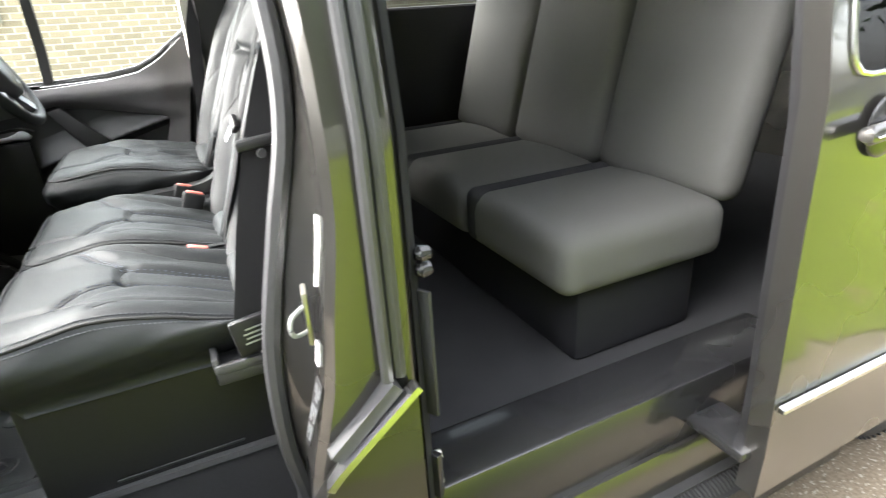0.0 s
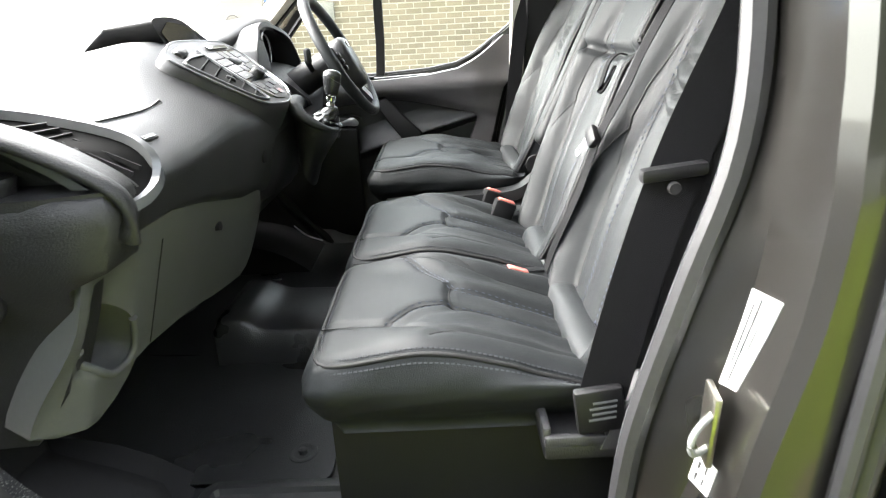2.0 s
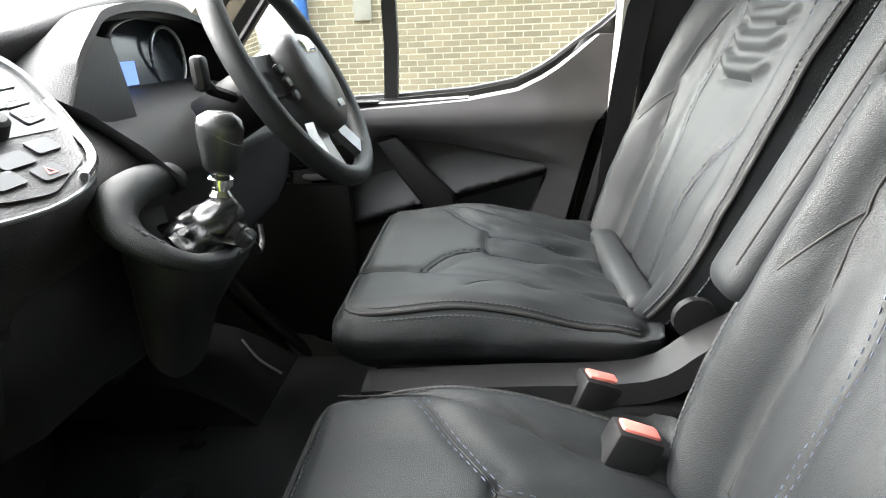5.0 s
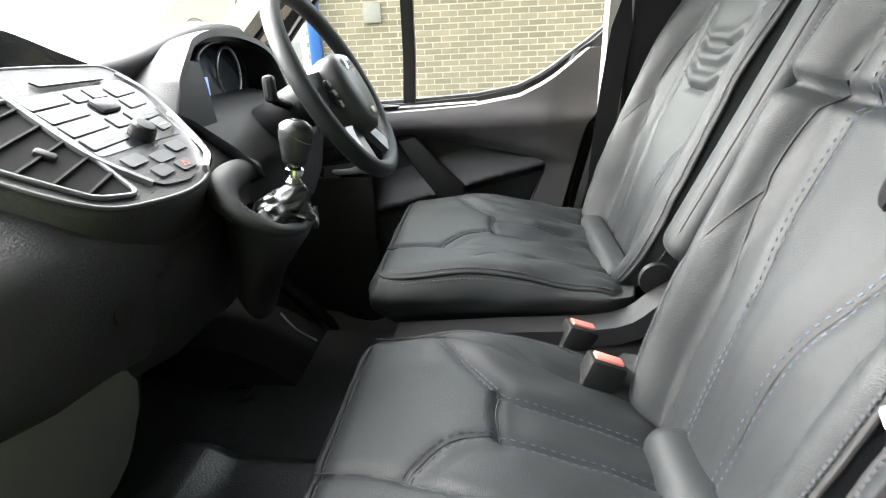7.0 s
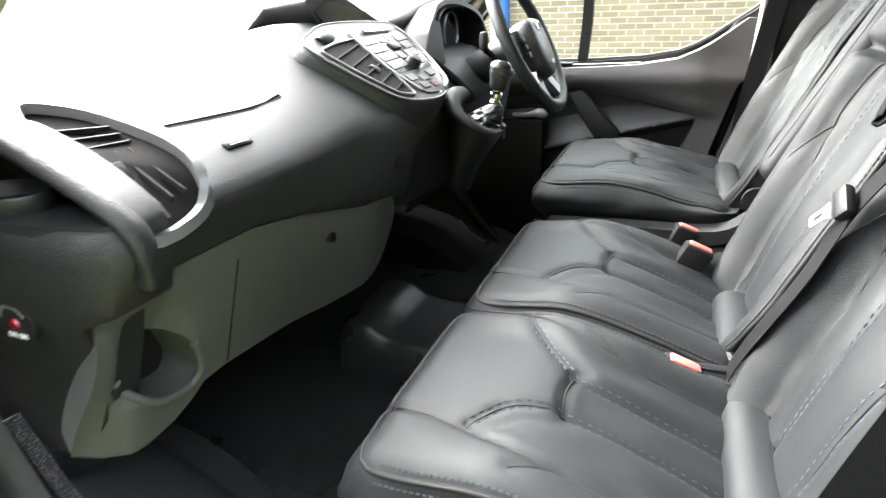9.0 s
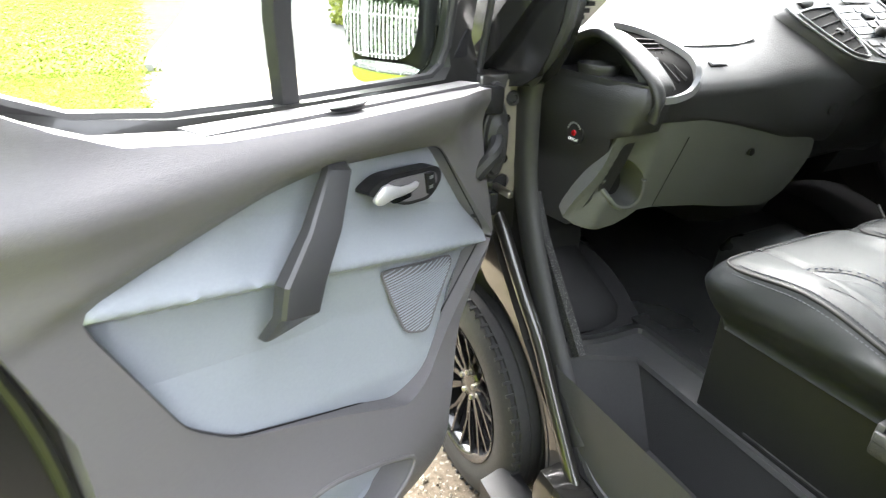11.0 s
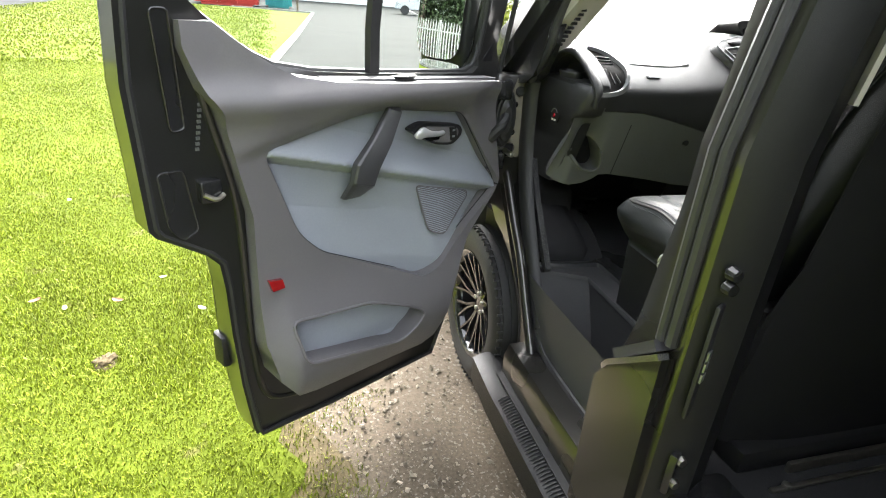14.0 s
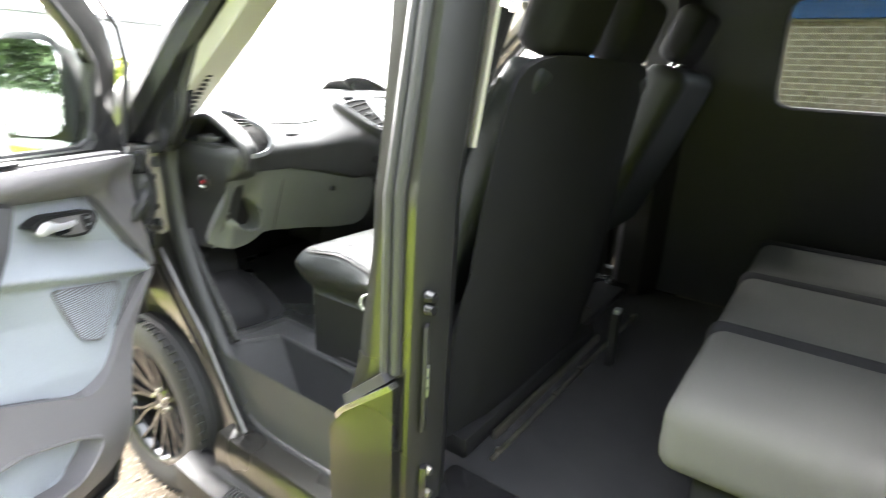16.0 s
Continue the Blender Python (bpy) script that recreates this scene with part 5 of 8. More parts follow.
def front_door(side, m, label):
    steel, window = (STEEL_UPRIGHT, WINDOW_UPRIGHT) if side > 0 else (STEEL, WINDOW)

    def at(w0, w1, fn=lambda u, z: 0.0):
        return lambda u, z, s: (-u, side * (w0 + (w1 - w0) * s - (fn(u, z) if s == 0 else 0)), z)

    door = part("front_door", sheet(steel, [window], 0.05, lambda u, z, s: (-u, side * (((0.045 + 0.038 * min(1.0, max(0.0, (z - 1.27) / 0.05)) * (1 if u < 0.95 else 0)) if s == 0 else 0.115) - 0.16 * max(0, z - 1.3) + (0.05 * (0.9 - z) * (1 if z < 0.9 else 0) if s else 0.03 * max(0, 0.6 - z))), z), 0.07), PAINT_EDGE, van, label, soft=40)
    door.matrix_parent_inverse = WORLDS[van.name].inverted() @ m

    def sub(name, shape, material, lab="", soft=35):
        return part(name, shape, material, door, lab, local=True, soft=soft)

    sub("outer_skin", sheet(steel, [window], 0.1, lambda u, z, s: (-u, side * (0.118 + 0.006 * s - 0.16 * max(0, z - 1.3) + 0.05 * max(0, 0.9 - z)), z), 0.006), PAINT)
    sub("edge_seal", sweep([(-u * 0.985, side * (0.05 - 0.16 * max(0, z - 1.3)), z) for u, z in steel], 0.008, up=(0, 1, 0), closed=True), RUBBER, "black rubber door edge seal")
    rr = sheet(PANEL, [INSERT, POCKET], 0.016, at(0.0, 0.045, bulge), 0.045)
    bmesh.ops.smooth_vert(rr, verts=[v for v in rr.verts if not v.is_boundary and abs(v.co.y) < 0.001], factor=0.0, use_axis_y=True)
    sub("trim_panel", rr, TRIM_GREY, "dark grey moulded door trim", soft=50)

    def scoop(u, z):
        crease = 1.127 + (u - 0.891) * (1.127 - 0.886) / 0.887
        d = z - crease
        if d >= 0:
            return 0.022 - 0.058 * (1 - (1 - min(1.0, d / 0.15)) ** 2.4)
        return 0.022 - 0.055 * min(1.0, -d / 0.030) + 0.03 * min(1.0, max(0.0, -d - 0.12) / 0.15) + (0.03 * math.exp(-((u - 0.25) / 0.16) ** 2) * min(1, -d / 0.05))

    # the driver's insert takes the darker copy: its shade is painted in
    sub("door_insert", sheet(INSERT, [], 0.010, lambda u, z, s: (-u, side * (0.004 - (scoop(u, z) if s == 0 else -0.03)), z), 0.04), INSERT_GREY if side > 0 else SHADED_INSERT, "smooth moulded door insert", soft=85)
    sub("insert_edge", sweep([(-u, side * 0.003, z) for u, z in INSERT], 0.002, up=(0, 1, 0), closed=True), DASH_BLACK)
    # pull handle
    grip = []
    for u, z, w, k in ((0.500, 1.215, 0.004, 0.6), (0.513, 1.200, -0.022, 0.68), (0.572, 1.128, -0.042, 0.9), (0.626, 1.068, -0.050, 1.08), (0.637, 1.02, -0.046, 1.0), (0.636, 0.968, 0.006, 0.85)):
        ring = []
        for a in range(12):
            c, s = math.cos(a * math.tau / 12 + 0.26), math.sin(a * math.tau / 12 + 0.26)
            c, s = math.copysign(abs(c) ** 0.45, c), math.copysign(abs(s) ** 0.45, s)
            ring.append((-(u + 0.038 * k * c * 0.95), side * (w + 0.016 * k * s - 0.004), z + 0.02 * k * c * (0.5 if z > 1 else 0)))
        grip.append(ring)
    sub("pull_handle", loft(grip), HANDLE if side > 0 else DASH_BLACK, "dark angled plastic pull handle", soft=30)
    # release lever, its cup and the lock switch
    bez = rounded([(0.438, 1.132), (0.385, 1.150), (0.222, 1.130), (0.209, 1.100), (0.252, 1.069), (0.33, 1.079)], 0.02)
    cup = sub("handle_bezel", sheet(bez, [], 0.02, at(-0.012, 0.02), 0.02), DASH_BLACK, "dark recessed handle cup")
    inner = [(0.44 + (u - 0.32) * 0.82 - 0.12, 1.108 + (z - 1.108) * 0.75) for u, z in bez]
    sub("handle_recess", sheet(inner, [], 0.02, at(-0.0155, -0.012), 0.003), TRIM_GREY)
    sub("handle_hollow", sheet(rounded([(0.405, 1.128), (0.33, 1.122), (0.315, 1.095), (0.37, 1.095)], 0.01), [], 0.02, at(-0.0175, -0.015), 0.002), SCREEN)
    lev = []
    for u, zc, hz, out in ((0.440, 1.100, 0.004, 0.003), (0.434, 1.101, 0.012, 0.010), (0.420, 1.105, 0.019, 0.018), (0.404, 1.107, 0.018, 0.021), (0.385, 1.103, 0.013, 0.020), (0.360, 1.098, 0.010, 0.017), (0.330, 1.096, 0.009, 0.012), (0.305, 1.097, 0.008, 0.006), (0.297, 1.097, 0.004, 0.002)):
        lev.append([(-(0.297 + 0.86 * (u - 0.297)), side * (-0.0145 - out * 0.3 - (0.003 + out * 0.25) * math.cos(a)), zc + 0.017 + 0.9 * hz * math.sin(a)) for a in (k * math.tau / 14 for k in range(14))])
    sub("release_lever", loft(lev), SATIN, "satin chrome door release lever", soft=60)
    sub("lock_switch", sheet([(0.277, 1.128), (0.252, 1.126), (0.243, 1.088), (0.268, 1.086)], [], 0.02, at(-0.021, -0.012), 0.009), DASH_BLACK)
    for z in (1.117, 1.098):
        sub("switch_mark", sheet([(0.267, z + 0.004), (0.256, z + 0.004), (0.256, z - 0.002), (0.267, z - 0.002)], [], 0.02, at(-0.0225, -0.021), 0.001), SILVER)
    # loudspeaker grille
    spk = rounded([(0.378, 0.950), (0.131, 0.888), (0.137, 0.868), (0.263, 0.767), (0.329, 0.794)], 0.02)

    def face(u, z):
        return scoop(u, z) + 0.006

    sub("speaker_grille", sheet(spk, [], 0.007, lambda u, z, s: (-u, side * (0.004 - face(u, z) - 0.003 + 0.004 * s), z), 0.004), TRIM_GREY, "grey ribbed loudspeaker grille")
    ribs = bmesh.new()
    z = 0.772
    while z < 0.945:
        us = [u / 1000 for u in range(124, 392, 4) if inside((u / 1000, z), spk)]
        if len(us) > 2:
            sweep([(-u, side * (0.004 - face(u, z) - 0.004), z) for u in us[::3] + us[-1:]], [(-0.0016, -0.001), (0, 0.0015), (0.0016, -0.001)], up=(0, -side, 0), bm=ribs)
        z += 0.0062
    sub("grille_ribs", ribs, INSERT_GREY if side > 0 else TRIM_GREY)
    sub("grille_rim", sweep([(-u, side * (0.004 - face(u, z) - 0.003), z) for u, z in spk], 0.003, up=(0, 1, 0), closed=True), TRIM_GREY)
    # bin at the foot of the door
    sub("door_bin", sheet(POCKET, [], 0.02, lambda u, z, s: (-u, side * ((-bulge(u, z) + 0.055 * min(1, 3 * (z - 0.42) / 0.2) + 0.012) + 0.004 * s), z), 0.004), INSERT_GREY, "blue-grey lined door bin")
    sub("bin_rim", sweep([(-u, side * (-bulge(u, z)), z) for u, z in POCKET], 0.005, up=(0, 1, 0), closed=True), TRIM_GREY)
    if side > 0:
        sub("reflector", sheet([(0.905, 0.797), (0.868, 0.793), (0.864, 0.770), (0.897, 0.767)], [], 0.02, at(-0.012, 0.0, bulge), 0.012), REFLEX, "small red door reflector")
    # window: glass, channel, divider, switches
    g = sub("door_glass", sheet(window, [], 0.1, lambda u, z, s: (-u, side * (0.096 + 0.004 * s - 0.16 * max(0, z - 1.3)), z), 0.004), GLASS, "clear door window with a few drops")
    g.visible_shadow = False
    sub("glass_channel", sweep([(-u, side * (0.088 - 0.16 * max(0, z - 1.3)), z) for u, z in window], 0.010, up=(0, 1, 0), closed=True), RUBBER, "black window channel")
    sub("window_divider", sweep([(-0.512, side * 0.072, 1.275), (-0.522, side * 0.062, 1.40), (-0.535, side * -0.005, 1.82)], [(-0.016, -0.012), (-0.016, 0.012), (0.016, 0.012), (0.016, -0.012)], up=(0, 1, 0)), RUBBER, "black window divider bar")
    sub("waist_rail", sweep([(-0.06, side * 0.03, 1.255), (-0.30, side * 0.03, 1.263), (-0.70, side * 0.03, 1.277)], [(-0.03, -0.012), (-0.03, 0.008), (0.03, 0.008), (0.03, -0.012)], up=(0, 0, 1)), TRIM_GREY)
    pod = sub("lock_button_cup", moved(lathe([(-0.002, 0.0005), (-0.002, 0.017), (0.004, 0.022), (0.006, 0.02), (0.002, 0.012), (0.002, 0.0005)], 20, "z"), pose(-0.455, side * 0.0, 1.279) @ Matrix.Diagonal((2.0, 0.8, 1, 1))), DASH_BLACK, "oval lock button cup")
    # embossed inner steel
    for shape in ([(1.095, 1.43), (1.06, 1.43), (1.045, 1.19), (1.075, 1.185)], [(1.115, 1.10), (1.06, 1.10), (1.04, 0.955), (1.075, 0.935), (1.105, 0.97)]):
        sub("pressed_recess", sheet(rounded(shape, 0.012), [], 0.03, lambda u, z, s: (-u, side * (0.0435 + 0.006 * s - 0.16 * max(0, z - 1.3)), z), 0.006), PAINT_DARK)
        sub("pressed_edge", sweep([(-u, side * (0.044 - 0.16 * max(0, z - 1.3)), z) for u, z in rounded(shape, 0.012)], 0.003, up=(0, 1, 0), closed=True), PAINT_DARK)
    latch = sub("latch", box(-1.035, -0.985, side * 0.02, side * 0.055, 1.02, 1.075, 0.006), PAINT_DARK, "door latch with a bright claw")
    sub("latch_claw", sweep(smooth_line([(-1.03, side * 0.018, 1.045), (-1.005, side * 0.012, 1.032), (-0.985, side * 0.016, 1.04)], 4), 0.006), ZINC)
    for k in range(9):
        sub("print_bar", box(-1.028 + k * 0.002, -1.020 + k * 0.002, side * 0.041, side * 0.045, 1.14 + k * 0.012, 1.147 + k * 0.012), DASH_GREY)
    sub("flange_ridge", sweep(smooth_line([(-1.04, side * 0.04, 1.40), (-0.99, side * 0.04, 1.20), (-0.945, side * 0.04, 0.98), (-0.935, side * 0.04, 0.60), (-0.90, side * 0.05, 0.40), (-0.80, side * 0.055, 0.345)], 5), 0.009, up=(0, 1, 0)), PAINT_EDGE)
    sub("edge_stop", box(-0.995, -0.960, side * 0.10, side * 0.16, 0.50, 0.60, 0.012), DASH_BLACK, "black plastic door edge stop")
    # outside mirror
    head = []
    for x, k in ((-0.085, 0.86), (-0.07, 1.0), (0.0, 0.96), (0.05, 0.75), (0.075, 0.4)):
        head.append([(x, side * (0.232 + 0.116 * k * math.copysign(abs(math.cos(a)) ** 0.55, math.cos(a))), 1.40 + 0.175 * k * math.copysign(abs(math.sin(a)) ** 0.55, math.sin(a))) for a in (j * math.tau / 28 for j in range(28))])
    mir = sub("door_mirror", loft(head), DASH_BLACK, "black door mirror housing", soft=60)
    gl = [(side * (0.232 + 0.104 * math.copysign(abs(math.cos(a)) ** 0.5, math.cos(a))), 1.425 + 0.13 * math.copysign(abs(math.sin(a)) ** 0.5, math.sin(a))) for a in (j * math.tau / 28 for j in range(28))]
    sub("mirror_glass", sheet(gl, [], 0.015, lambda a, b, s: (-0.098 - 0.003 * (1 - s) + 0.075 * (b - 1.425) + ((a - side * 0.232) ** 2 + (b - 1.425) ** 2) / 4.0, a, b), 0.003), MIRROR, "slightly domed mirror glass", soft=80)
    lo = [(side * (0.232 + 0.10 * math.copysign(abs(math.cos(a)) ** 0.5, math.cos(a))), 1.262 + 0.026 * math.copysign(abs(math.sin(a)) ** 0.6, math.sin(a))) for a in (j * math.tau / 28 for j in range(28))]
    sub("wide_angle_glass", sheet(lo, [], 0.012, lambda a, b, s: (-0.094 - 0.003 * (1 - s) + ((a - side * 0.232) ** 2 + (b - 1.262) ** 2) / 0.9, a, b), 0.003), MIRROR, soft=80)
    sub("mirror_arm", box(-0.04, 0.05, side * 0.09, side * 0.16, 1.27, 1.40, 0.02), DASH_BLACK)
    sub("mirror_sail", sheet([(0.085, 1.275), (0.0, 1.275), (0.0, 1.36)], [], 0.05, at(0.07, 0.10), 0.03), DASH_BLACK)
    return door


HINGE = (-0.109, 0.900)
front_door(1, Matrix.Translation((*HINGE, 0)) @ Matrix.Rotation(radians(-59.8), 4, "Z"), "front passenger door standing wide open")
front_door(-1, Matrix.Translation((-0.045, -0.845, 0)), "closed driver's door")

# ---- sliding side door, slid back along the body ----
SLIDE = -0.75
sd = [(-1.19, 0.38), (-1.19, 1.91), (-2.25, 1.91), (-2.25, 0.80), (-2.33, 0.66), (-2.16, 0.40)]
sd_win = rounded([(-1.245, 1.30), (-1.235, 1.74), (-2.16, 1.74), (-2.16, 1.31)], 0.05)
slider = part("sliding_door", sheet(sd, [sd_win], 0.08, lambda a, b, s: (a + SLIDE, flank(b) + 0.115 - 0.05 * s, b), 0.05), PAINT, van, "grey sliding side door slid open", soft=40)
g = part("door_glass", sheet(sd_win, [], 0.15, lambda a, b, s: (a + SLIDE, flank(b) + 0.105 - 0.004 * s, b), 0.004), PRIVACY, slider, "dark tinted window")
part("window_trim", sweep([(a + SLIDE, flank(b) + 0.117, b) for a, b in sd_win], 0.006, up=(0, 1, 0), closed=True), ALU, slider, "thin bright window surround")
hand = [[(-1.255 + SLIDE - u * 0.235, 1.092 + 0.002 * k + h, 1.203 + 0.012 * u + v * 0.019 * q) for k, h, v in ((0, 0.012, -0.6), (0, 0.012, 0.6), (0, 0.0, 1.0), (0, -0.014, 0.6), (0, -0.014, -0.6), (0, 0.0, -1.0))] for u, q in ((0, 0.55), (0.05, 1), (0.5, 1.05), (0.93, 1), (1, 0.5))]
part("door_handle", loft(hand), PAINT, slider, "body-coloured pull handle with a bright line", soft=60)
part("handle_line", sweep([(-1.26 + SLIDE, 1.108, 1.203), (-1.49 + SLIDE, 1.108, 1.214)], 0.0022), CHROME, slider)
cupm = bmesh.new()
bmesh.ops.create_uvsphere(cupm, u_segments=24, v_segments=12, radius=1.0)
part("handle_cup", moved(cupm, Matrix.Translation((-1.36 + SLIDE, 1.066, 1.205)) @ Matrix.Diagonal((0.058, 0.012, 0.06, 1))), PAINT_DARK, slider, "dark finger recess")
part("door_moulding", sweep([(-1.20 + SLIDE, 1.085, 0.632), (-2.17 + SLIDE, 1.085, 0.628)], [(-0.006, -0.007), (-0.006, 0.007), (0.008, 0.005), (0.008, -0.005)]), ALU, slider, "thin bright moulding line")
part("inner_panel", sheet([(-1.22, 0.42), (-1.22, 1.82), (-2.2, 1.82), (-2.2, 0.45)], [sd_win], 0.12, lambda a, b, s: (a + SLIDE, flank(b) + 0.06 - 0.03 * s, b), 0.03), DASH_BLACK, slider)
part("guide_arm", box(-1.28 + SLIDE, -1.16 + SLIDE, 0.84, 1.05, 0.47, 0.50, 0.01), PAINT_DARK, slider)
part("rail", sweep([(-2.3, 0.957, 1.02), (-3.5, 0.957, 1.02)], [(-0.008, -0.015), (-0.008, 0.015), (0.008, 0.015), (0.008, -0.015)]), PAINT_DARK, van, "black sliding door rail")


# ---- seats ----
def even(line, gap=0.012):
    """A rounded line with points at even steps."""
    pts = [Vector(p) for p in smooth_line([(a, b, 0) for a, b in line], 8)]
    out, left = [pts[0]], gap
    for p, q in zip(pts, pts[1:]):
        d = (q - p).length
        while d > left:
            p = p + (q - p) * (left / d)
            out.append(p)
            d, left = (q - p).length, gap
        left -= d
    return [(p.x, p.y) for p in out + [pts[-1]]]


def seams_on(parent, plain, double, black, place):
    """Sewn lines: a dark joint along each, and threads beside the double and the black ones."""
    for line in plain + double:
        part("seam", sweep([place(a, b, 0.0002) for a, b in even(line)], 0.0014), STITCH_DARK, parent)
    for name, lines, thread, label in (("stitching", double, STITCH, "blue-grey double stitching"), ("edge_stitching", black, STITCH_EDGE, "")):
        rows = []
        for line in lines:
            pts = even(line)
            for off in (-0.006, 0.006):
                row = []
                for i, (a, b) in enumerate(pts):
                    p, q = pts[max(0, i - 1)], pts[min(len(pts) - 1, i + 1)]
                    d = Vector((q[0] - p[0], q[1] - p[1])).normalized()
                    row.append((a - d.y * off, b + d.x * off))
                rows.append(row)
        if rows:
            part(name, stitches(rows, lambda a, b: place(a, b, 0.0006), 0.0075, 0.0052, 0.0007), thread, parent, label)


def edge_trim(parent, line, rows):
    """A sewn edge: dark piping with a row of threads on either side."""
    part("edge_piping", sweep(line, 0.0034), STITCH_DARK, parent)
    thread = bmesh.new()
    for row in rows:
        for p, q in zip(row, row[1:]):
            p, q = Vector(p), Vector(q)
            n = max(1, round((q - p).length / 0.0085))
            for i in range(n):
                d = (q - p) / n
                sweep([tuple(p + d * i), tuple(p + d * (i + 0.62))], [(0.0014, 0), (0, 0.0014), (-0.0014, 0), (0, -0.0014)], bm=thread)
    part("edge_stitching", thread, STITCH_EDGE, parent)


def ease(v, a, b):
    t = np.clip((v - a) / (b - a), 0, 1)
    return t * t * (3 - 2 * t)


DOUBLE = [[(0.29, 0.90), (0.40, 0.745), (0.485, 0.635), (0.56, 0.62), (0.965, 0.60)], [(0.26, 0.27), (0.34, 0.385), (0.43, 0.425), (0.52, 0.435), (0.965, 0.43)]]
SEAMS = [[(0.02, 0.30), (0.2, 0.28), (0.40, 0.205), (0.6, 0.18), (0.965, 0.20)], [(0.05, 0.975), (0.30, 0.93), (0.52, 0.84), (0.70, 0.80), (0.965, 0.79)], [(0.487, 0.635), (0.475, 0.53), (0.487, 0.43)]]
FOLDS = [[(0.35, 0.86), (0.43, 0.76), (0.51, 0.67)], [(0.32, 0.26), (0.39, 0.345), (0.50, 0.39)]]
CROSS = [[(0.41, 0.12), (0.45, 0.145), (0.53, 0.185)], [(0.50, 0.89), (0.55, 0.86), (0.60, 0.825)]]


def seat_cushion(name, parent, x0, x1, y0, y1, z0, z1, wrinkle, seed, bolster=0.018, sag=0.05, label="", tuck=0.034):
    """A plump leather cushion with sewn seams, sinking towards the back. Seams run as (along, across) from the front and the near side."""
    half = ((x1 - x0) / 2, (y1 - y0) / 2, (z1 - z0) / 2)
    cx, cy, cz = (x0 + x1) / 2, (y0 + y1) / 2, (z0 + z1) / 2

    def uv(lines):
        return [[((0.5 - a) * 2 * half[0], (0.5 - b) * 2 * half[1]) for a, b in line] for line in lines]

    plain, double, folds, cross = uv(SEAMS), uv(DOUBLE), uv(FOLDS), uv(CROSS)

    def height(p):
        a, b = 0.5 - p[:, 0] / half[0] / 2, 0.5 - p[:, 1] / half[1] / 2
        h = 0.012 * (1 - (p[:, 0] / half[0]) ** 2) * (1 - (p[:, 1] / half[1]) ** 2)
        h += bolster * (ease(b, 0.30, 0.12) + ease(b, 0.74, 0.90)) * ease(a, 0.05, 0.4)
        h -= 0.010 * ease(a, 0.46, 0.53) * ease(b, 0.36, 0.44) * ease(b, 0.68, 0.60)
        h -= sag * ease(a, 0.35, 1.15) * 1.3
        for lines, w, d in ((plain, 0.0075, 0.0075), (double, 0.0085, 0.0055), (cross, 0.006, 0.0035), (folds, 0.010, 0.0045)):
            for line in lines:
                h = h - groove(p, line, w, d)
        if wrinkle:
            k = ease(a, 0.35, 0.7)
            h += wrinkle * k * np.array([noise.noise((u * 7 + v * 6 + seed, v * 21 - u * 9, seed)) + 0.5 * noise.noise((u * 16, v * 30 + u * 12, seed + 4)) for u, v in p])
        return h

    def shape(p, nrm):
        q = p.copy()
        q[:, 2] += np.clip((nrm[:, 2] - 0.1) / 0.6, 0, 1) * height(p[:, :2])
        side = 1 - np.abs(nrm[:, 2])
        w = np.array([noise.noise((a * 9, b * 9, c * 14 + seed)) for a, b, c in p])
        puff = 0.012 * (1 - (p[:, 2] / half[2]) ** 2) + 0.003 * w
        q[:, 1] += np.sign(nrm[:, 1]) * (np.abs(nrm[:, 1]) > 0.5) * puff * side
        q[:, 0] += np.sign(nrm[:, 0]) * (np.abs(nrm[:, 0]) > 0.5) * puff * side * 0.9
        low = ease(p[:, 2] / half[2], 0.55, -1.0)
        creases = np.array([noise.noise((a * 14 + c * 22, b * 14 - c * 16, c * 26 + seed)) for a, b, c in p])
        q[:, 0] -= np.clip(nrm[:, 0], 0, 1) * (tuck * low - 0.0045 * creases * side)
        q[:, 1] -= np.sign(nrm[:, 1]) * np.abs(nrm[:, 1]) * (tuck * 1.5 * low * (1 if tuck > 0 else 0) - 0.0045 * creases * side)
        return q + np.array((cx, cy, cz))

    cush = part(name, pillow(half, min(half[2] * 0.85, 0.042), 0.0065, shape), LEATHER, parent, label, soft=80)

    def on_top(a, b, up=0.0):
        return (cx + a, cy + b, z1 + float(height(np.array([(a, b)]))[0]) + up)

    seams_on(cush, plain + cross, double, [], on_top)
    r = min(half[2] * 0.85, 0.042)

    def rim(lift):
        inn, drop, k = r * (1 - math.cos(radians(lift))), r * (1 - math.sin(radians(lift))), min(1.0, (math.sin(radians(lift)) - 0.1) / 0.6)
        ex, ey = half[0] - inn, half[1] - inn
        plan = [(-half[0] * 0.85, ey), (0.0, ey), (ex - 0.06, ey), (ex - 0.012, ey - 0.012), (ex, ey - 0.06), (ex, 0.0), (ex, 0.06 - ey), (ex - 0.012, 0.012 - ey), (ex - 0.06, -ey), (0.0, -ey), (-half[0] * 0.85, -ey)]
        plan = even(plan, 0.015)
        h = height(np.array(plan)) * k
        return [(cx + u * 1.012, cy + v * 1.008, z1 - drop + float(w)) for (u, v), w in zip(plan, h)]

    edge_trim(cush, rim(48), (rim(60), rim(36)))
    return cush


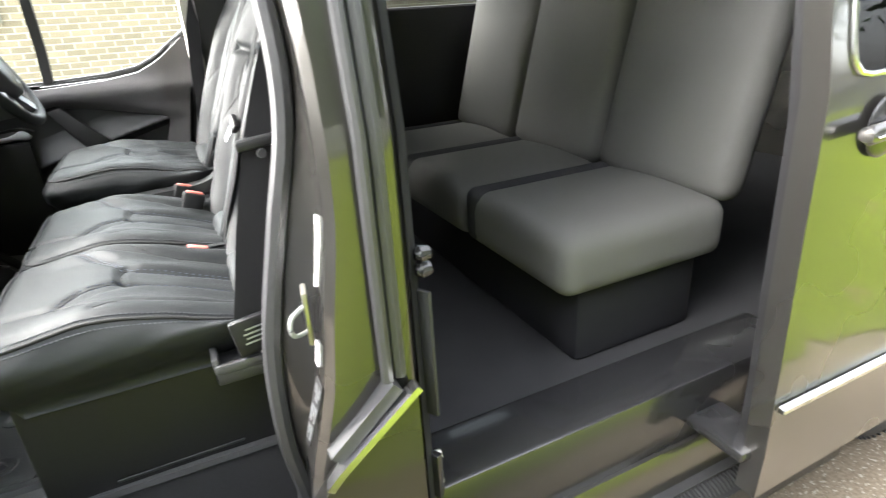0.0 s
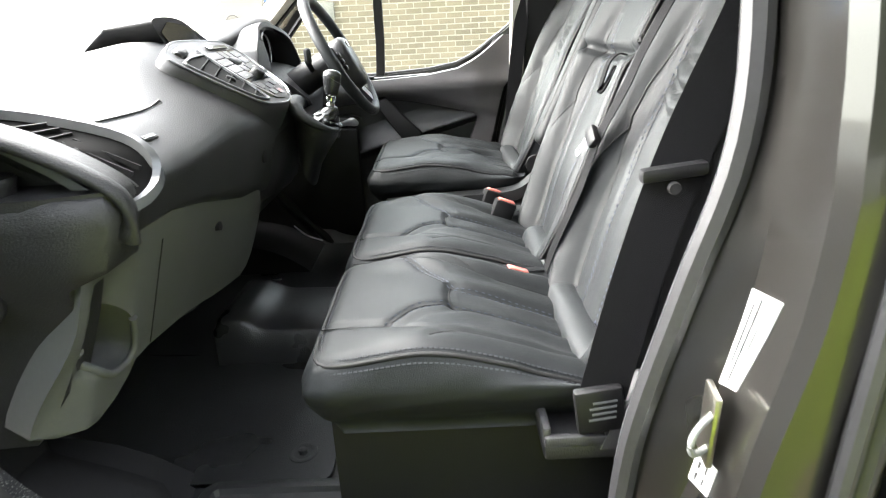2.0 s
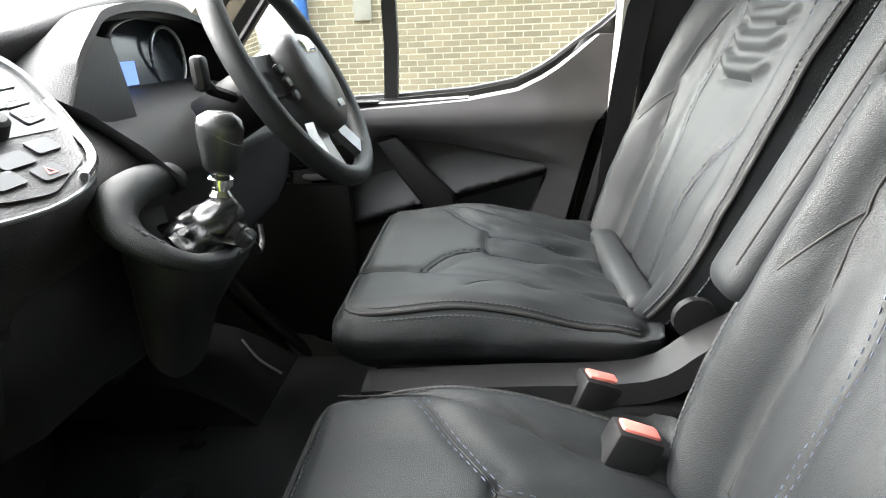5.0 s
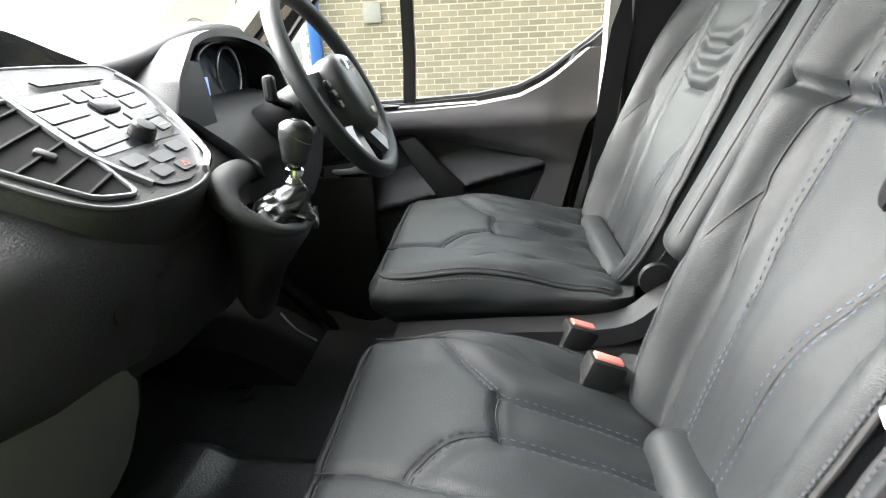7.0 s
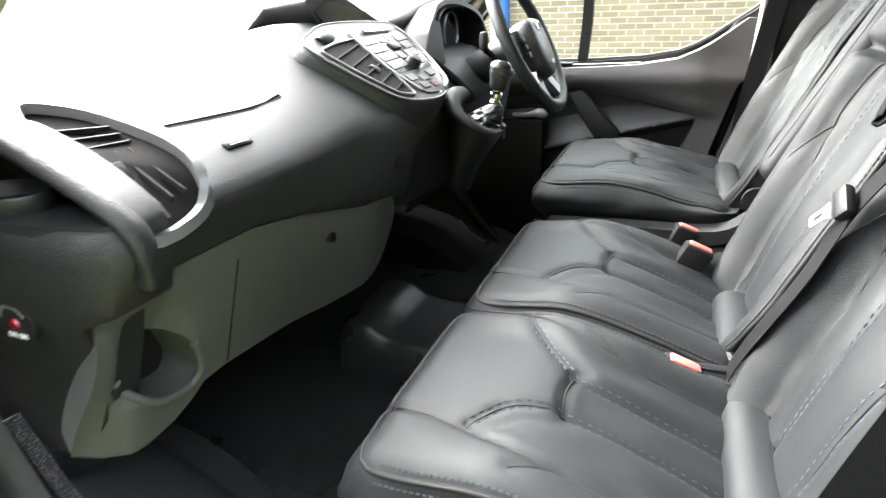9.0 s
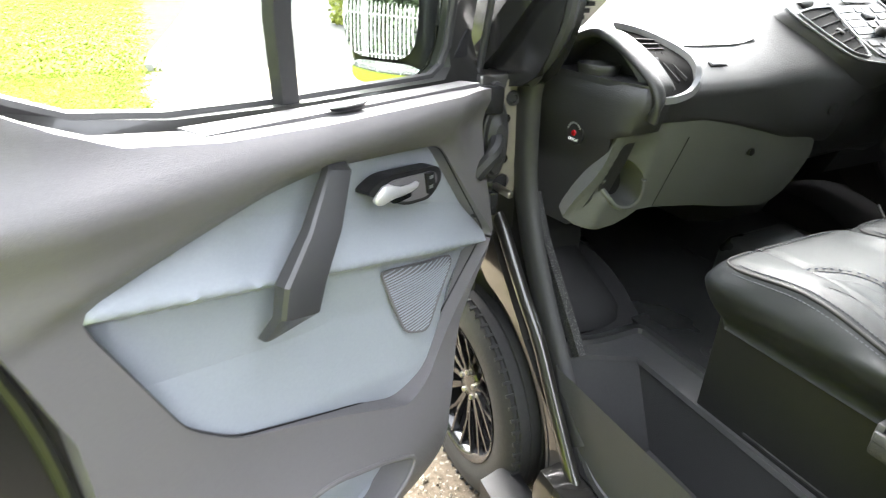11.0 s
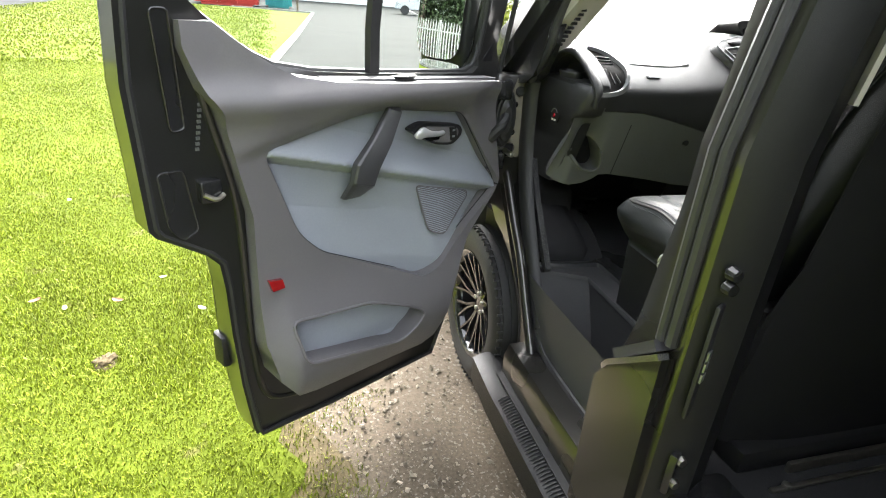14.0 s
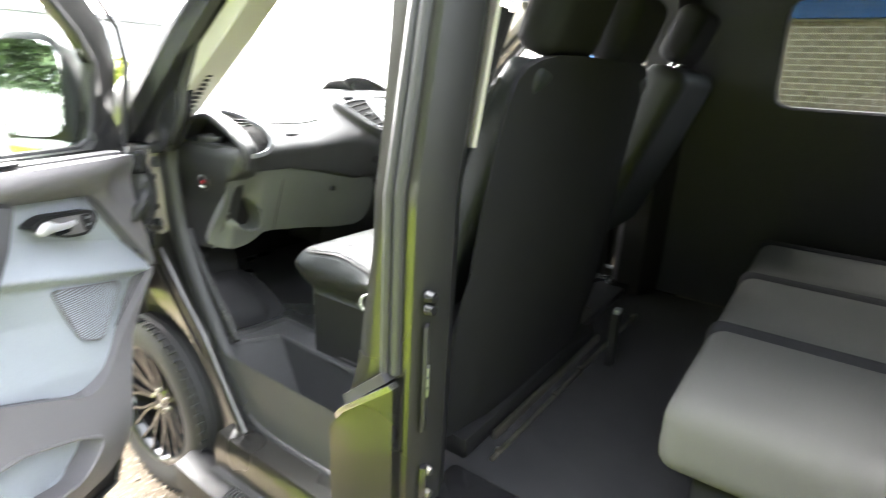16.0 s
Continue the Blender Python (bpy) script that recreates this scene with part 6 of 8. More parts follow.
bench = thing("double_passenger_seat", -0.8, 0.3, 0.62, "black leather double passenger bench seat with blue-grey stitching", "seat")
part("seat_base", sheet([(-0.590, 0.66), (-0.598, 0.915), (-1.06, 0.915), (-1.06, 0.66)], [], 0.1, lambda a, b, s: (a, 0.640 + 0.015 * (b - 0.66) / 0.25 - s * 0.745, b - 0.02), 0.8), DASH_BLACK, bench, "black plastic seat plinth")
part("plinth_groove", box(-0.93, -0.70, 0.639, 0.645, 0.668, 0.674, 0.002), DASH, bench)
seat_cushion("outer_cushion", bench, -1.02, -0.575, 0.314, 0.704, 0.868, 1.016, 0.0036, 3, sag=0.062, label="plump black leather outer cushion")
seat_cushion("inner_cushion", bench, -1.02, -0.575, -0.128, 0.306, 0.868, 1.012, 0.0036, 8, sag=0.060, label="plump black leather inner cushion")
part("cushion_skirt", sheet([(-0.61, 0.0), (-0.61, 1.0), (-1.0, 1.0), (-1.0, 0.0)], [], 0.1, lambda a, b, s: (a, -0.10 + 0.74 * b, 0.915 - 0.05 * s), 0.05), LEATHER_SIDE, bench)


def seat_back(name, parent, y0, y1, z0, z1, x_low, lean, thick, seed, ridges, label, side_bolster=0.03, headrest=True, split=None):
    """An upright leather seat back that leans rearward, with sewn seams and raised ridges."""
    h, w = (z1 - z0) / math.cos(radians(lean)), (y1 - y0)
    m = Matrix.Translation((x_low, (y0 + y1) / 2, z0)) @ Matrix.Rotation(radians(-lean), 4, "Y")
    half = (thick / 2, w / 2, h / 2)

    def both(line):
        return [[(s * a * w, b * h) for a, b in line] for s in (-1, 1)]

    plain = both([(0.31, 0.04), (0.30, 0.30), (0.35, 0.55), (0.30, 0.78), (0.22, 0.97)])
    dbl = both([(0.13, 0.04), (0.11, 0.22), (0.13, 0.36), (0.21, 0.50), (0.215, 0.64), (0.20, 0.80)])
    black = both([(0.40, 0.40), (0.375, 0.45), (0.348, 0.52)])
    rows = [[(-0.15 * w, (0.60 + 0.062 * k) * h), (-0.10 * w, (0.575 + 0.062 * k) * h), (0.10 * w, (0.575 + 0.062 * k) * h), (0.15 * w, (0.60 + 0.062 * k) * h)] for k in range(3)] if ridges else []

    def height(b):
        v = np.abs(b[:, 0]) / half[1]
        u = b[:, 1] / h
        f = side_bolster * ease(v, 0.55, 0.85) * (1 - 0.6 * ease(u, 0.6, 1.0))
        f += 0.020 * np.exp(-((u - 0.30) / 0.2) ** 2) * (1 - v)
        for lines, wd, d in ((plain, 0.0085, 0.009), (dbl, 0.009, 0.006), (black, 0.006, 0.004)):
            for l in lines:
                f = f - groove(b, l, wd, d)
        for l in rows:
            f = f - groove(b, l, 0.0065, 0.008) + groove(b + np.array((0, -0.016)), l, 0.011, 0.008)
        if split:
            f = f - groove(b, [(-0.5 * w, split * h), (0.5 * w, split * h)], 0.011, 0.020)
        return f + np.array([0.0025 * noise.noise((y * 9, z * 5, seed)) + 0.0017 * noise.noise((y * 13 + z * 9, z * 26 - y * 8, seed)) * (1 if abs(y) > 0.30 * w else 0.35) for y, z in b])

    def shape(p, nrm):
        q = p.copy()
        b = np.stack((p[:, 1], p[:, 2] + half[2]), 1)
        q[:, 0] += np.clip((nrm[:, 0] - 0.1) / 0.6, 0, 1) * height(b)
        q[:, 1] *= narrow(b[:, 1])
        q[:, 2] += half[2]
        q[:, 0] -= half[0]
        return q

    def narrow(z):
        return 1 - 0.10 * np.clip((z / h - 0.75) / 0.25, 0, 1) ** 2 + 0.012 * np.exp(-((z / h - 0.35) / 0.3) ** 2) - 0.28 * np.clip(1 - z / (0.24 * h), 0, 1) ** 2

    def on_front(a, b, up=0.0):
        return tuple(m @ Vector((float(height(np.array([(a, b)]))[0]) + up, a * float(narrow(b)), b)))

    back = part(name, to_world(pillow(half, min(thick * 0.42, 0.045), 0.0075, shape), m), LEATHER, parent, label, soft=80)
    seams_on(back, plain + black, dbl, [], on_front)
    r = min(thick * 0.42, 0.045)

    def rim(s, lift):
        inn, drop, k = r * (1 - math.cos(radians(lift))), r * (1 - math.sin(radians(lift))), min(1.0, (math.sin(radians(lift)) - 0.1) / 0.6)
        plan = [(s * (half[1] - inn), h * (0.06 + 0.86 * i / 40)) for i in range(41)]
        f = height(np.array(plan)) * k
        return [tuple(m @ Vector((float(w) - drop + 0.0008, u * float(narrow(v)) * 1.006, v))) for (u, v), w in zip(plan, f)]

    for s in (-1, 1):
        edge_trim(back, rim(s, 45), (rim(s, 58), rim(s, 32)))
    if headrest:
        hm = m @ Matrix.Translation((0.0, 0, h + 0.10))
        part("headrest", to_world(pillow((0.05, 0.135, 0.095), 0.04, 0.014), hm), FABRIC_DARK, parent, "padded black headrest", soft=70)
        for s in (-0.05, 0.05):
            part("headrest_stem", sweep([tuple(hm @ Vector((0, s, -0.16))), tuple(hm @ Vector((0, s, -0.06)))], 0.006), CHROME, parent)
    return m, h


mb, hb = seat_back("outer_backrest", bench, 0.309, 0.70, 0.925, 1.57, -1.013, 19.5, 0.07, 5, True, "black leather outer backrest with ribbed detail", side_bolster=0.045)
mi, hi_ = seat_back("inner_backrest", bench, -0.100, 0.296, 0.925, 1.57, -1.013, 19.5, 0.07, 9, False, "black leather inner backrest with a fold-down flap", side_bolster=0.045, split=0.70)
for y0, y1 in ((0.345, 0.690), (0.028, 0.285)):
    part("roll", to_world(pillow((0.036, (y1 - y0) / 2, 0.034), 0.032, 0.008), Matrix.Translation((-1.012, (y0 + y1) / 2, 0.942))), LEATHER, bench, "rolled leather at the backrest foot", soft=70)
band = [(-0.0014, -0.011), (-0.0014, 0.011), (0.0014, 0.011), (0.0014, -0.011)]
part("flap_strap", sweep([tuple(mi @ Vector(p)) for p in smooth_line([(0.006, 0.080, 0.475), (0.022, 0.078, 0.473), (0.032, 0.072, 0.455), (0.030, 0.066, 0.425), (0.027, 0.064, 0.402), (0.024, 0.072, 0.398), (0.020, 0.074, 0.42), (0.018, 0.075, 0.45)], 4)], band, up=tuple(mi.to_3x3() @ Vector((0, 1, 0)))), WEBBING, bench, "short folded black pull strap")
part("back_shell", sheet(smooth_line([(-0.13, 0.0), (0.745, 0.0), (0.755, 0.45), (0.74, 0.78), (0.66, 0.90), (0.30, 0.915), (-0.06, 0.90), (-0.11, 0.75)], 4, closed=True), [], 0.08, lambda a, b, s: (-1.205 - 0.118 * b + 0.035 * (abs(a - 0.31) / 0.44) ** 4 if s == 0 else -1.165 - 0.118 * b, a, 0.66 + b), 0.03), FABRIC_DARK, bench, "black fabric back of the bench")
part("rear_plinth", box(-1.14, -1.06, -0.12, 0.70, 0.60, 0.96, 0.015), DASH_BLACK, bench)
part("rear_ledge", box(-1.22, -1.13, -0.15, 0.72, 0.60, 0.66, 0.01), DASH_BLACK, bench)

driver = thing("front_seat", -0.77, -0.47, 0.64, "black leather driver's seat with blue-grey stitching and armrest", "seat")
part("seat_base", box(-1.02, -0.62, -0.70, -0.22, 0.64, 0.985, 0.02), DASH_BLACK, driver)
seat_cushion("cushion", driver, -1.02, -0.568, -0.70, -0.205, 0.965, 1.074, 0.0085, 14, bolster=0.014, sag=0.042, tuck=0.012, label="creased black leather cushion")
md, hd = seat_back("backrest", driver, -0.725, -0.205, 0.99, 1.60, -1.035, 21, 0.12, 17, True, "black leather backrest with ribbed detail", side_bolster=0.055)
part("roll", to_world(pillow((0.03, 0.17, 0.025), 0.023, 0.01), Matrix.Translation((-1.018, -0.47, 1.02))), LEATHER, driver, "", soft=70)
am = Matrix.Translation((-1.045, -0.118, 1.165)) @ Matrix.Rotation(radians(-24), 4, "Y")
part("armrest", to_world(pillow((0.040, 0.036, 0.21), 0.026, 0.01), am @ Matrix.Translation((-0.025, 0, 0.19))), LEATHER, driver, "folded-up padded leather armrest", soft=70)
part("armrest_seam", sweep([tuple(am @ Vector((0.0115, 0.02, z))) for z in (0.02, 0.36)], 0.0025), STITCH_DARK, driver)
part("armrest_pivot", moved(lathe([(-0.02, 0.0005), (-0.02, 0.02), (0.02, 0.02), (0.02, 0.0005)], 14), pose(-1.10, -0.165, 1.20)), DASH_BLACK, driver)
part("recline_knob", moved(lathe([(0.0, 0.028), (0.012, 0.028), (0.014, 0.0005)], 16), pose(-1.05, -0.207, 1.07)), DASH_BLACK, driver)

# console between the seats, with belt buckles
console = thing("seat_console", -0.85, -0.16, 0.64, "black plastic console between the front seats", "console")
part("body", box(-1.10, -0.62, -0.198, -0.132, 0.64, 0.985, 0.02, 3), DASH_BLACK, console)
part("top_pad", sweep(smooth_line([(-0.62, -0.168, 0.985), (-0.80, -0.168, 0.995), (-0.98, -0.168, 1.005), (-1.05, -0.168, 1.05), (-1.10, -0.168, 1.08)], 4), [(-0.032, -0.02), (-0.026, 0.008), (0.026, 0.008), (0.032, -0.02)]), DASH_BLACK, console)


def buckle(x, y, z, turn, seat):
    b = part("belt_buckle", moved(box(-0.029, 0.029, -0.018, 0.018, -0.07, 0.008, 0.007), pose(x, y, z, 0, -22, turn)), DASH_BLACK, seat, "black belt buckle with a red button")
    part("red_button", moved(box(-0.023, 0.023, -0.0105, 0.0105, 0.0, 0.012, 0.004), pose(x, y, z, 0, -22, turn)), RED, b, "red release button")


buckle(-0.926, -0.152, 1.004, 12, console)
buckle(-0.947, -0.056, 1.002, 5, bench)
buckle(-0.926, 0.327, 0.974, 8, bench)


# ---- seat belts ----
def strap(name, pts, wide, parent, up=(0, 1, 0), material=None, label=""):
    h = wide / 2
    return part(name, sweep(smooth_line(pts, 6), [(-h, -0.0008), (-h, 0.0008), (h, 0.0008), (h, -0.0008)], up=up), material or WEBBING, parent, label, soft=50)


belt = thing("outer_seat_belt", -1.0, 0.72, 0.90, "black seat belt hanging beside the passenger seat", "seat belt", "seat belts")
strap("webbing", [(-1.20, 0.685, 1.66), (-1.145, 0.70, 1.48), (-1.078, 0.70, 1.30), (-1.03, 0.712, 1.14), (-0.99, 0.728, 0.97)], 0.062, belt, up=(0.2, 1, 0))
strap("webbing_return", [(-1.215, 0.68, 1.65), (-1.165, 0.695, 1.46), (-1.11, 0.70, 1.29), (-1.08, 0.715, 1.05)], 0.046, belt, up=(0.2, 1, 0))
guide = part("belt_guide", moved(box(-0.038, 0.042, -0.009, 0.009, -0.009, 0.009, 0.006), pose(-1.062, 0.712, 1.272, 0, 6, 0)), DASH_BLACK, belt, "black belt stop")
part("guide_stud", moved(lathe([(0.010, 0.008), (0.016, 0.007)], 10), pose(-1.058, 0.712, 1.255)), RUBBER, guide)
part("anchor_box", box(-1.06, -0.912, 0.655, 0.735, 0.865, 0.892, 0.006), DASH, belt, "grey plastic belt anchor tray")
part("anchor_wall", loft([[(-1.06, 0.70, z), (-1.06, 0.738, z), (x, 0.738, z), (x, 0.70, z)] for z, x in ((0.885, -0.99), (0.93, -1.005), (0.975, -1.03), (0.99, -1.045))]), STEP_PLASTIC, belt)
part("anchor_lip", box(-1.0, -0.912, 0.724, 0.736, 0.888, 0.906, 0.004), STEP_PLASTIC, belt)
part("anchor_lip", box(-0.922, -0.910, 0.660, 0.730, 0.888, 0.918, 0.004), STEP_PLASTIC, belt)
part("anchor_end", moved(box(-0.033, 0.033, -0.008, 0.008, -0.04, 0.03, 0.005), pose(-0.985, 0.732, 0.955, 0, 8, 0)), DASH_BLACK, belt, "folded belt end with a printed tag")
for k in range(4):
    part("print_bar", moved(box(-0.022, 0.015 - 0.004 * (k % 2), 0.0085, 0.0095, 0.0, 0.003), pose(-0.985, 0.732, 0.938 + k * 0.009, 0, 8, 0)), SILVER, belt)
mid = thing("middle_seat_belt", -1.05, 0.34, 0.95, "black seat belt with a steel tongue across the inner seat", "seat belt", "seat belts")
strap("webbing", [(-1.21, 0.48, 1.62), (-1.125, 0.422, 1.42), (-1.10, 0.395, 1.34), (-1.067, 0.360, 1.245), (-1.040, 0.352, 1.15), (-0.998, 0.336, 1.03), (-0.985, 0.325, 0.975)], 0.029, mid, up=(1, 0.1, 0.35))
tg = part("tongue_grip", moved(box(-0.007, 0.007, -0.020, 0.020, -0.012, 0.012, 0.005), pose(-1.057, 0.360, 1.250, -36, -18, 12)), DASH_BLACK, mid, "black belt tongue grip")
tongue = [(-0.017, 0.0), (0.017, 0.0), (0.011, -0.012), (0.011, -0.045), (-0.011, -0.045), (-0.011, -0.012)]
part("steel_tongue", moved(sheet(rounded(tongue, 0.006), [rounded([(-0.0045, -0.015), (0.0045, -0.015), (0.0045, -0.036), (-0.0045, -0.036)], 0.002)], 0.02, lambda a, b, s: (0.0015 * s, a, b), 0.0015), pose(-1.049, 0.350, 1.238, -38, -20, 12) @ Matrix.Scale(0.74, 4)), SATIN, tg, "bright steel tongue plate")
db = thing("driver_seat_belt", -1.12, -0.72, 1.0, "black seat belt on the driver's side post", "seat belt", "seat belts")
strap("webbing", [(-1.12, -0.70, 1.68), (-1.08, -0.725, 1.45), (-1.055, -0.74, 1.2), (-1.045, -0.745, 0.98)], 0.048, db, up=(0.3, 1, 0))


# ---- dashboard ----
dash = thing("dashboard", -0.1, 0, 0.9, "dark grey grained plastic dashboard with silver trimmed vents", "dashboard")


def dash_ring(y, push=0.0, lift=0.0, low=1.13, hump=0.0):
    flat_ring = [(0.34, 1.17), (0.50, 1.235), (0.30, 1.31 + lift), (0.05, 1.350 + lift), (-0.15, 1.356 + lift), (-0.25, 1.343 + lift), (-0.30 - push, 1.328 + lift), (-0.345 - push, 1.303 + lift), (-0.386 - push, 1.270), (-0.380 - push, 1.240),
                 (-0.371 - push, (1.215 + low) / 2), (-0.362 - push, low), (-0.33, low - 0.008), (-0.20, low - 0.02), (0.10, 1.0), (0.34, 1.0)]
    high_ring = [(0.34, 1.17), (0.50, 1.235), (0.30, 1.34), (0.05, 1.405), (-0.12, 1.435), (-0.20, 1.443), (-0.27, 1.400), (-0.34, 1.351), (-0.398, 1.304), (-0.412, 1.268),
                 (-0.402, 1.20), (-0.378, low), (-0.34, low - 0.010), (-0.20, low - 0.02), (0.10, 1.0), (0.34, 1.0)]
    k = hump * hump * (3 - 2 * hump)
    return [(a + (c - a) * k, y, b + (d - b) * k) for (a, b), (c, d) in zip(flat_ring, high_ring)]


ys = [(0.706, -0.02, -0.02, 1.19, 0), (0.69, 0.0, 0.0, 1.20, 0), (0.64, 0.005, 0.002, 1.205, 0), (0.54, 0.002, 0.004, 1.20, 0), (0.42, 0.001, 0.004, 1.18, 0.16), (0.33, 0.0, 0.005, 1.16, 0.45), (0.25, 0.005, 0.006, 1.142, 0.82), (0.19, 0.005, 0.006, 1.135, 0.97), (0.15, 0.01, 0.006, 1.128, 1.0), (0.05, 0.02, 0.008, 1.10, 1.0), (-0.10, 0.02, 0.012, 1.08, 1.0), (-0.145, 0.01, 0.015, 1.09, 0.7), (-0.215, 0.0, 0.02, 1.10, 0.0), (-0.60, 0.0, 0.02, 1.12, 0), (-0.73, -0.02, 0.0, 1.14, 0)]
fine = []
for (a, b) in zip(ys, ys[1:]):
    for k in range(4):
        t = k / 4
        fine.append(dash_ring(*[p + (q - p) * t for p, q in zip(a, b)]))
fine.append(dash_ring(*ys[-1]))
fine = [[p for q in [smooth_line(r[1:13], 3) + [r[13], r[14], r[15], r[0]]] for p in q] for r in fine]
part("top_moulding", loft(fine), DASH, dash, "dark grey leather-grained dashboard top", soft=50)
def dash_top(x, y):
    """Height of the dashboard's upper surface."""
    near = min(fine, key=lambda r: abs(r[0][1] - y))
    up = [p for p in near if p[2] > 1.25 and p[0] < 0.1]
    up.sort(key=lambda p: -p[0])
    for p, q in zip(up, up[1:]):
        if q[0] <= x <= p[0]:
            return p[2] + (q[2] - p[2]) * (p[0] - x) / max(1e-6, p[0] - q[0])
    return 1.33


seam_run = [(-0.284 - 0.085 * (0.565 - y), y) for y in (0.565, 0.53, 0.49, 0.45, 0.42, 0.39, 0.36)]
part("pad_line", sweep([(x, y, dash_top(x, y) - 0.001) for x, y in seam_run], [(-0.002, -0.003), (-0.001, 0.0035), (0.001, 0.0035), (0.002, -0.003)]), DASH_BLACK, dash)
# silver sliver beside the joint paints the highlight on the crease
part("pad_line_light", sweep([(x - 0.004, y, dash_top(x - 0.004, y) - 0.0012) for x, y in seam_run], [(-0.0015, -0.003), (0, 0.003), (0.0015, -0.003)]), SILVER, dash)
part("airbag_tab", moved(box(-0.0015, 0.0015, -0.024, 0.024, -0.006, 0.006, 0.001), pose(-0.345, 0.51, dash_top(-0.345, 0.51) + 0.0015, 0, 52, 0)), DASH_BLACK, dash)
for k in range(2):
    part("print_bar", moved(box(-0.004, -0.0032, -0.018, 0.018, -0.001, 0.001), pose(-0.3465 + k * 0.003, 0.51, dash_top(-0.345, 0.51) + k * 0.002, 0, 52, 0)), SILVER, dash)
# pale glove box with an open bin in its end
def step_up(v, a, b):
    t = min(1.0, max(0.0, (v - a) / (b - a)))
    return t * t * (3 - 2 * t)


def lid_x(y, z):
    """The face of the pale lower dash: it slopes away downwards and is scooped out above the bin."""
    scoop = step_up(y, 0.625, 0.685) * step_up(y, 0.745, 0.722) * step_up(z, 1.20, 1.11) * step_up(z, 1.02, 1.07)
    back = 0.055 * step_up(y, 0.715, 0.768) * step_up(z, 1.14, 0.96)
    return back - 0.337 - 0.36 * (z - 1.11) - 0.034 * step_up(y, 0.42, 0.14) + 0.030 * scoop


BIN = smooth_line([(0.735, 1.078), (0.712, 1.036), (0.680, 1.006), (0.648, 0.996), (0.624, 0.998), (0.613, 1.018), (0.622, 1.052), (0.640, 1.085), (0.672, 1.115), (0.708, 1.122), (0.730, 1.108)], 4, closed=True)
LID = [(0.768, 1.198), (0.70, 1.216), (0.64, 1.222), (0.46, 1.208), (0.29, 1.175), (0.19, 1.142), (0.150, 1.122), (0.125, 1.090), (0.116, 1.05), (0.117, 1.00), (0.125, 0.968), (0.145, 0.946), (0.18, 0.934), (0.30, 0.942), (0.45, 0.966), (0.56, 0.982), (0.602, 0.982), (0.622, 0.964), (0.655, 0.948), (0.70, 0.942), (0.745, 0.950), (0.766, 0.966), (0.768, 1.05), (0.768, 1.12)]
glove = part("glove_box", sheet(LID, [BIN], 0.012, lambda a, b, s: (lid_x(a, b) + 0.13 * s, a - 0.06 * s * step_up(a, 0.70, 0.752), b + 0.02 * s), 0.13), DASH_GREY, dash, "pale grey plastic glove box lid", soft=60)
part("bin_back", box(-0.235, -0.225, 0.60, 0.742, 0.98, 1.14), DASH_BLACK, glove, "dark inside of the open bin")
part("bin_lip", sweep(smooth_line([(lid_x(a, b) - 0.001, a, b) for a, b in BIN[0:27:2]], 2), [(0.006 * math.cos(k), 0.006 * math.sin(k)) for k in (j * math.tau / 10 for j in range(10))]), DASH_GREY, glove, "rounded lip of the open bin", soft=70)
part("glove_seam", sweep([(lid_x(0.560, z) - 0.0004, 0.560 - 0.02 * (1.15 - z), z) for z in (1.165, 1.12, 1.08, 1.03, 0.985)], 0.0013, up=(0, 1, 0)), DASH_BLACK, glove)
part("lid_lock", moved(lathe([(-0.006, 0.0005), (-0.006, 0.009), (0.006, 0.010)], 14, "x"), pose(lid_x(0.33, 1.105), 0.33, 1.105)), DASH_BLACK, glove)
# end cap with cup holder, side switch
cap = [(-0.10, 1.285), (-0.20, 1.287), (-0.33, 1.287), (-0.41, 1.285), (-0.418, 1.262), (-0.400, 1.20), (-0.352, 1.18), (-0.33, 1.12), (-0.285, 1.02), (-0.22, 0.94), (-0.06, 0.93), (-0.05, 1.1), (-0.08, 1.25)]


def cap_y(a, b):
    t = min(1.0, max(0.0, (b - 1.08) / 0.15))
    return 0.745 + 0.040 * t * t * (3 - 2 * t) - 0.014 * max(0.0, (b - 1.262) / 0.025) ** 2 - 0.02 * min(1.0, max(0.0, (-0.36 - a) / 0.055)) ** 2


part("end_cap", sheet(cap, [], 0.018, lambda a, b, s: (a, cap_y(a, b) if s == 0 else 0.70, b), 0.035), DASH, dash, "black moulded dashboard end", soft=60)
part("cup_shelf", sheet(rounded([(-0.10, 0.70), (-0.12, 0.777), (-0.34, 0.778), (-0.42, 0.752), (-0.41, 0.70)], 0.02), [], 0.03, lambda a, b, s: (a, b, 1.290 - 0.015 * s), 0.015), DASH, dash, "", soft=60)
arch_line = smooth_line([(-0.135, 0.772, 1.282), (-0.155, 0.775, 1.315), (-0.195, 0.770, 1.348), (-0.245, 0.762, 1.366), (-0.295, 0.758, 1.357), (-0.36, 0.756, 1.328), (-0.412, 0.750, 1.292), (-0.428, 0.746, 1.262), (-0.424, 0.742, 1.225)], 6)
part("cup_arch", sweep(arch_line, [(0.015 * math.cos(a) - 0.008, 0.0085 * math.sin(a)) for a in (k * math.tau / 14 for k in range(14))], up=(-0.2, 0, 1)), DASH, dash, "raised rim round the cup holder", soft=70)
part("cup_back", sheet([(a, b) for a, _, b in arch_line[:-10]], [], 0.03, lambda a, b, s: (a, 0.703 - 0.004 * s, b), 0.004), DASH, dash)
part("arch_cover", loft([[(x, y - 0.012, z + 0.004), (x + 0.004, 0.702, z + 0.004), (x + 0.004, 0.702, z - 0.008), (x, y - 0.012, z - 0.006)] for x, y, z in arch_line[:-10]]), DASH, dash, "", soft=60)
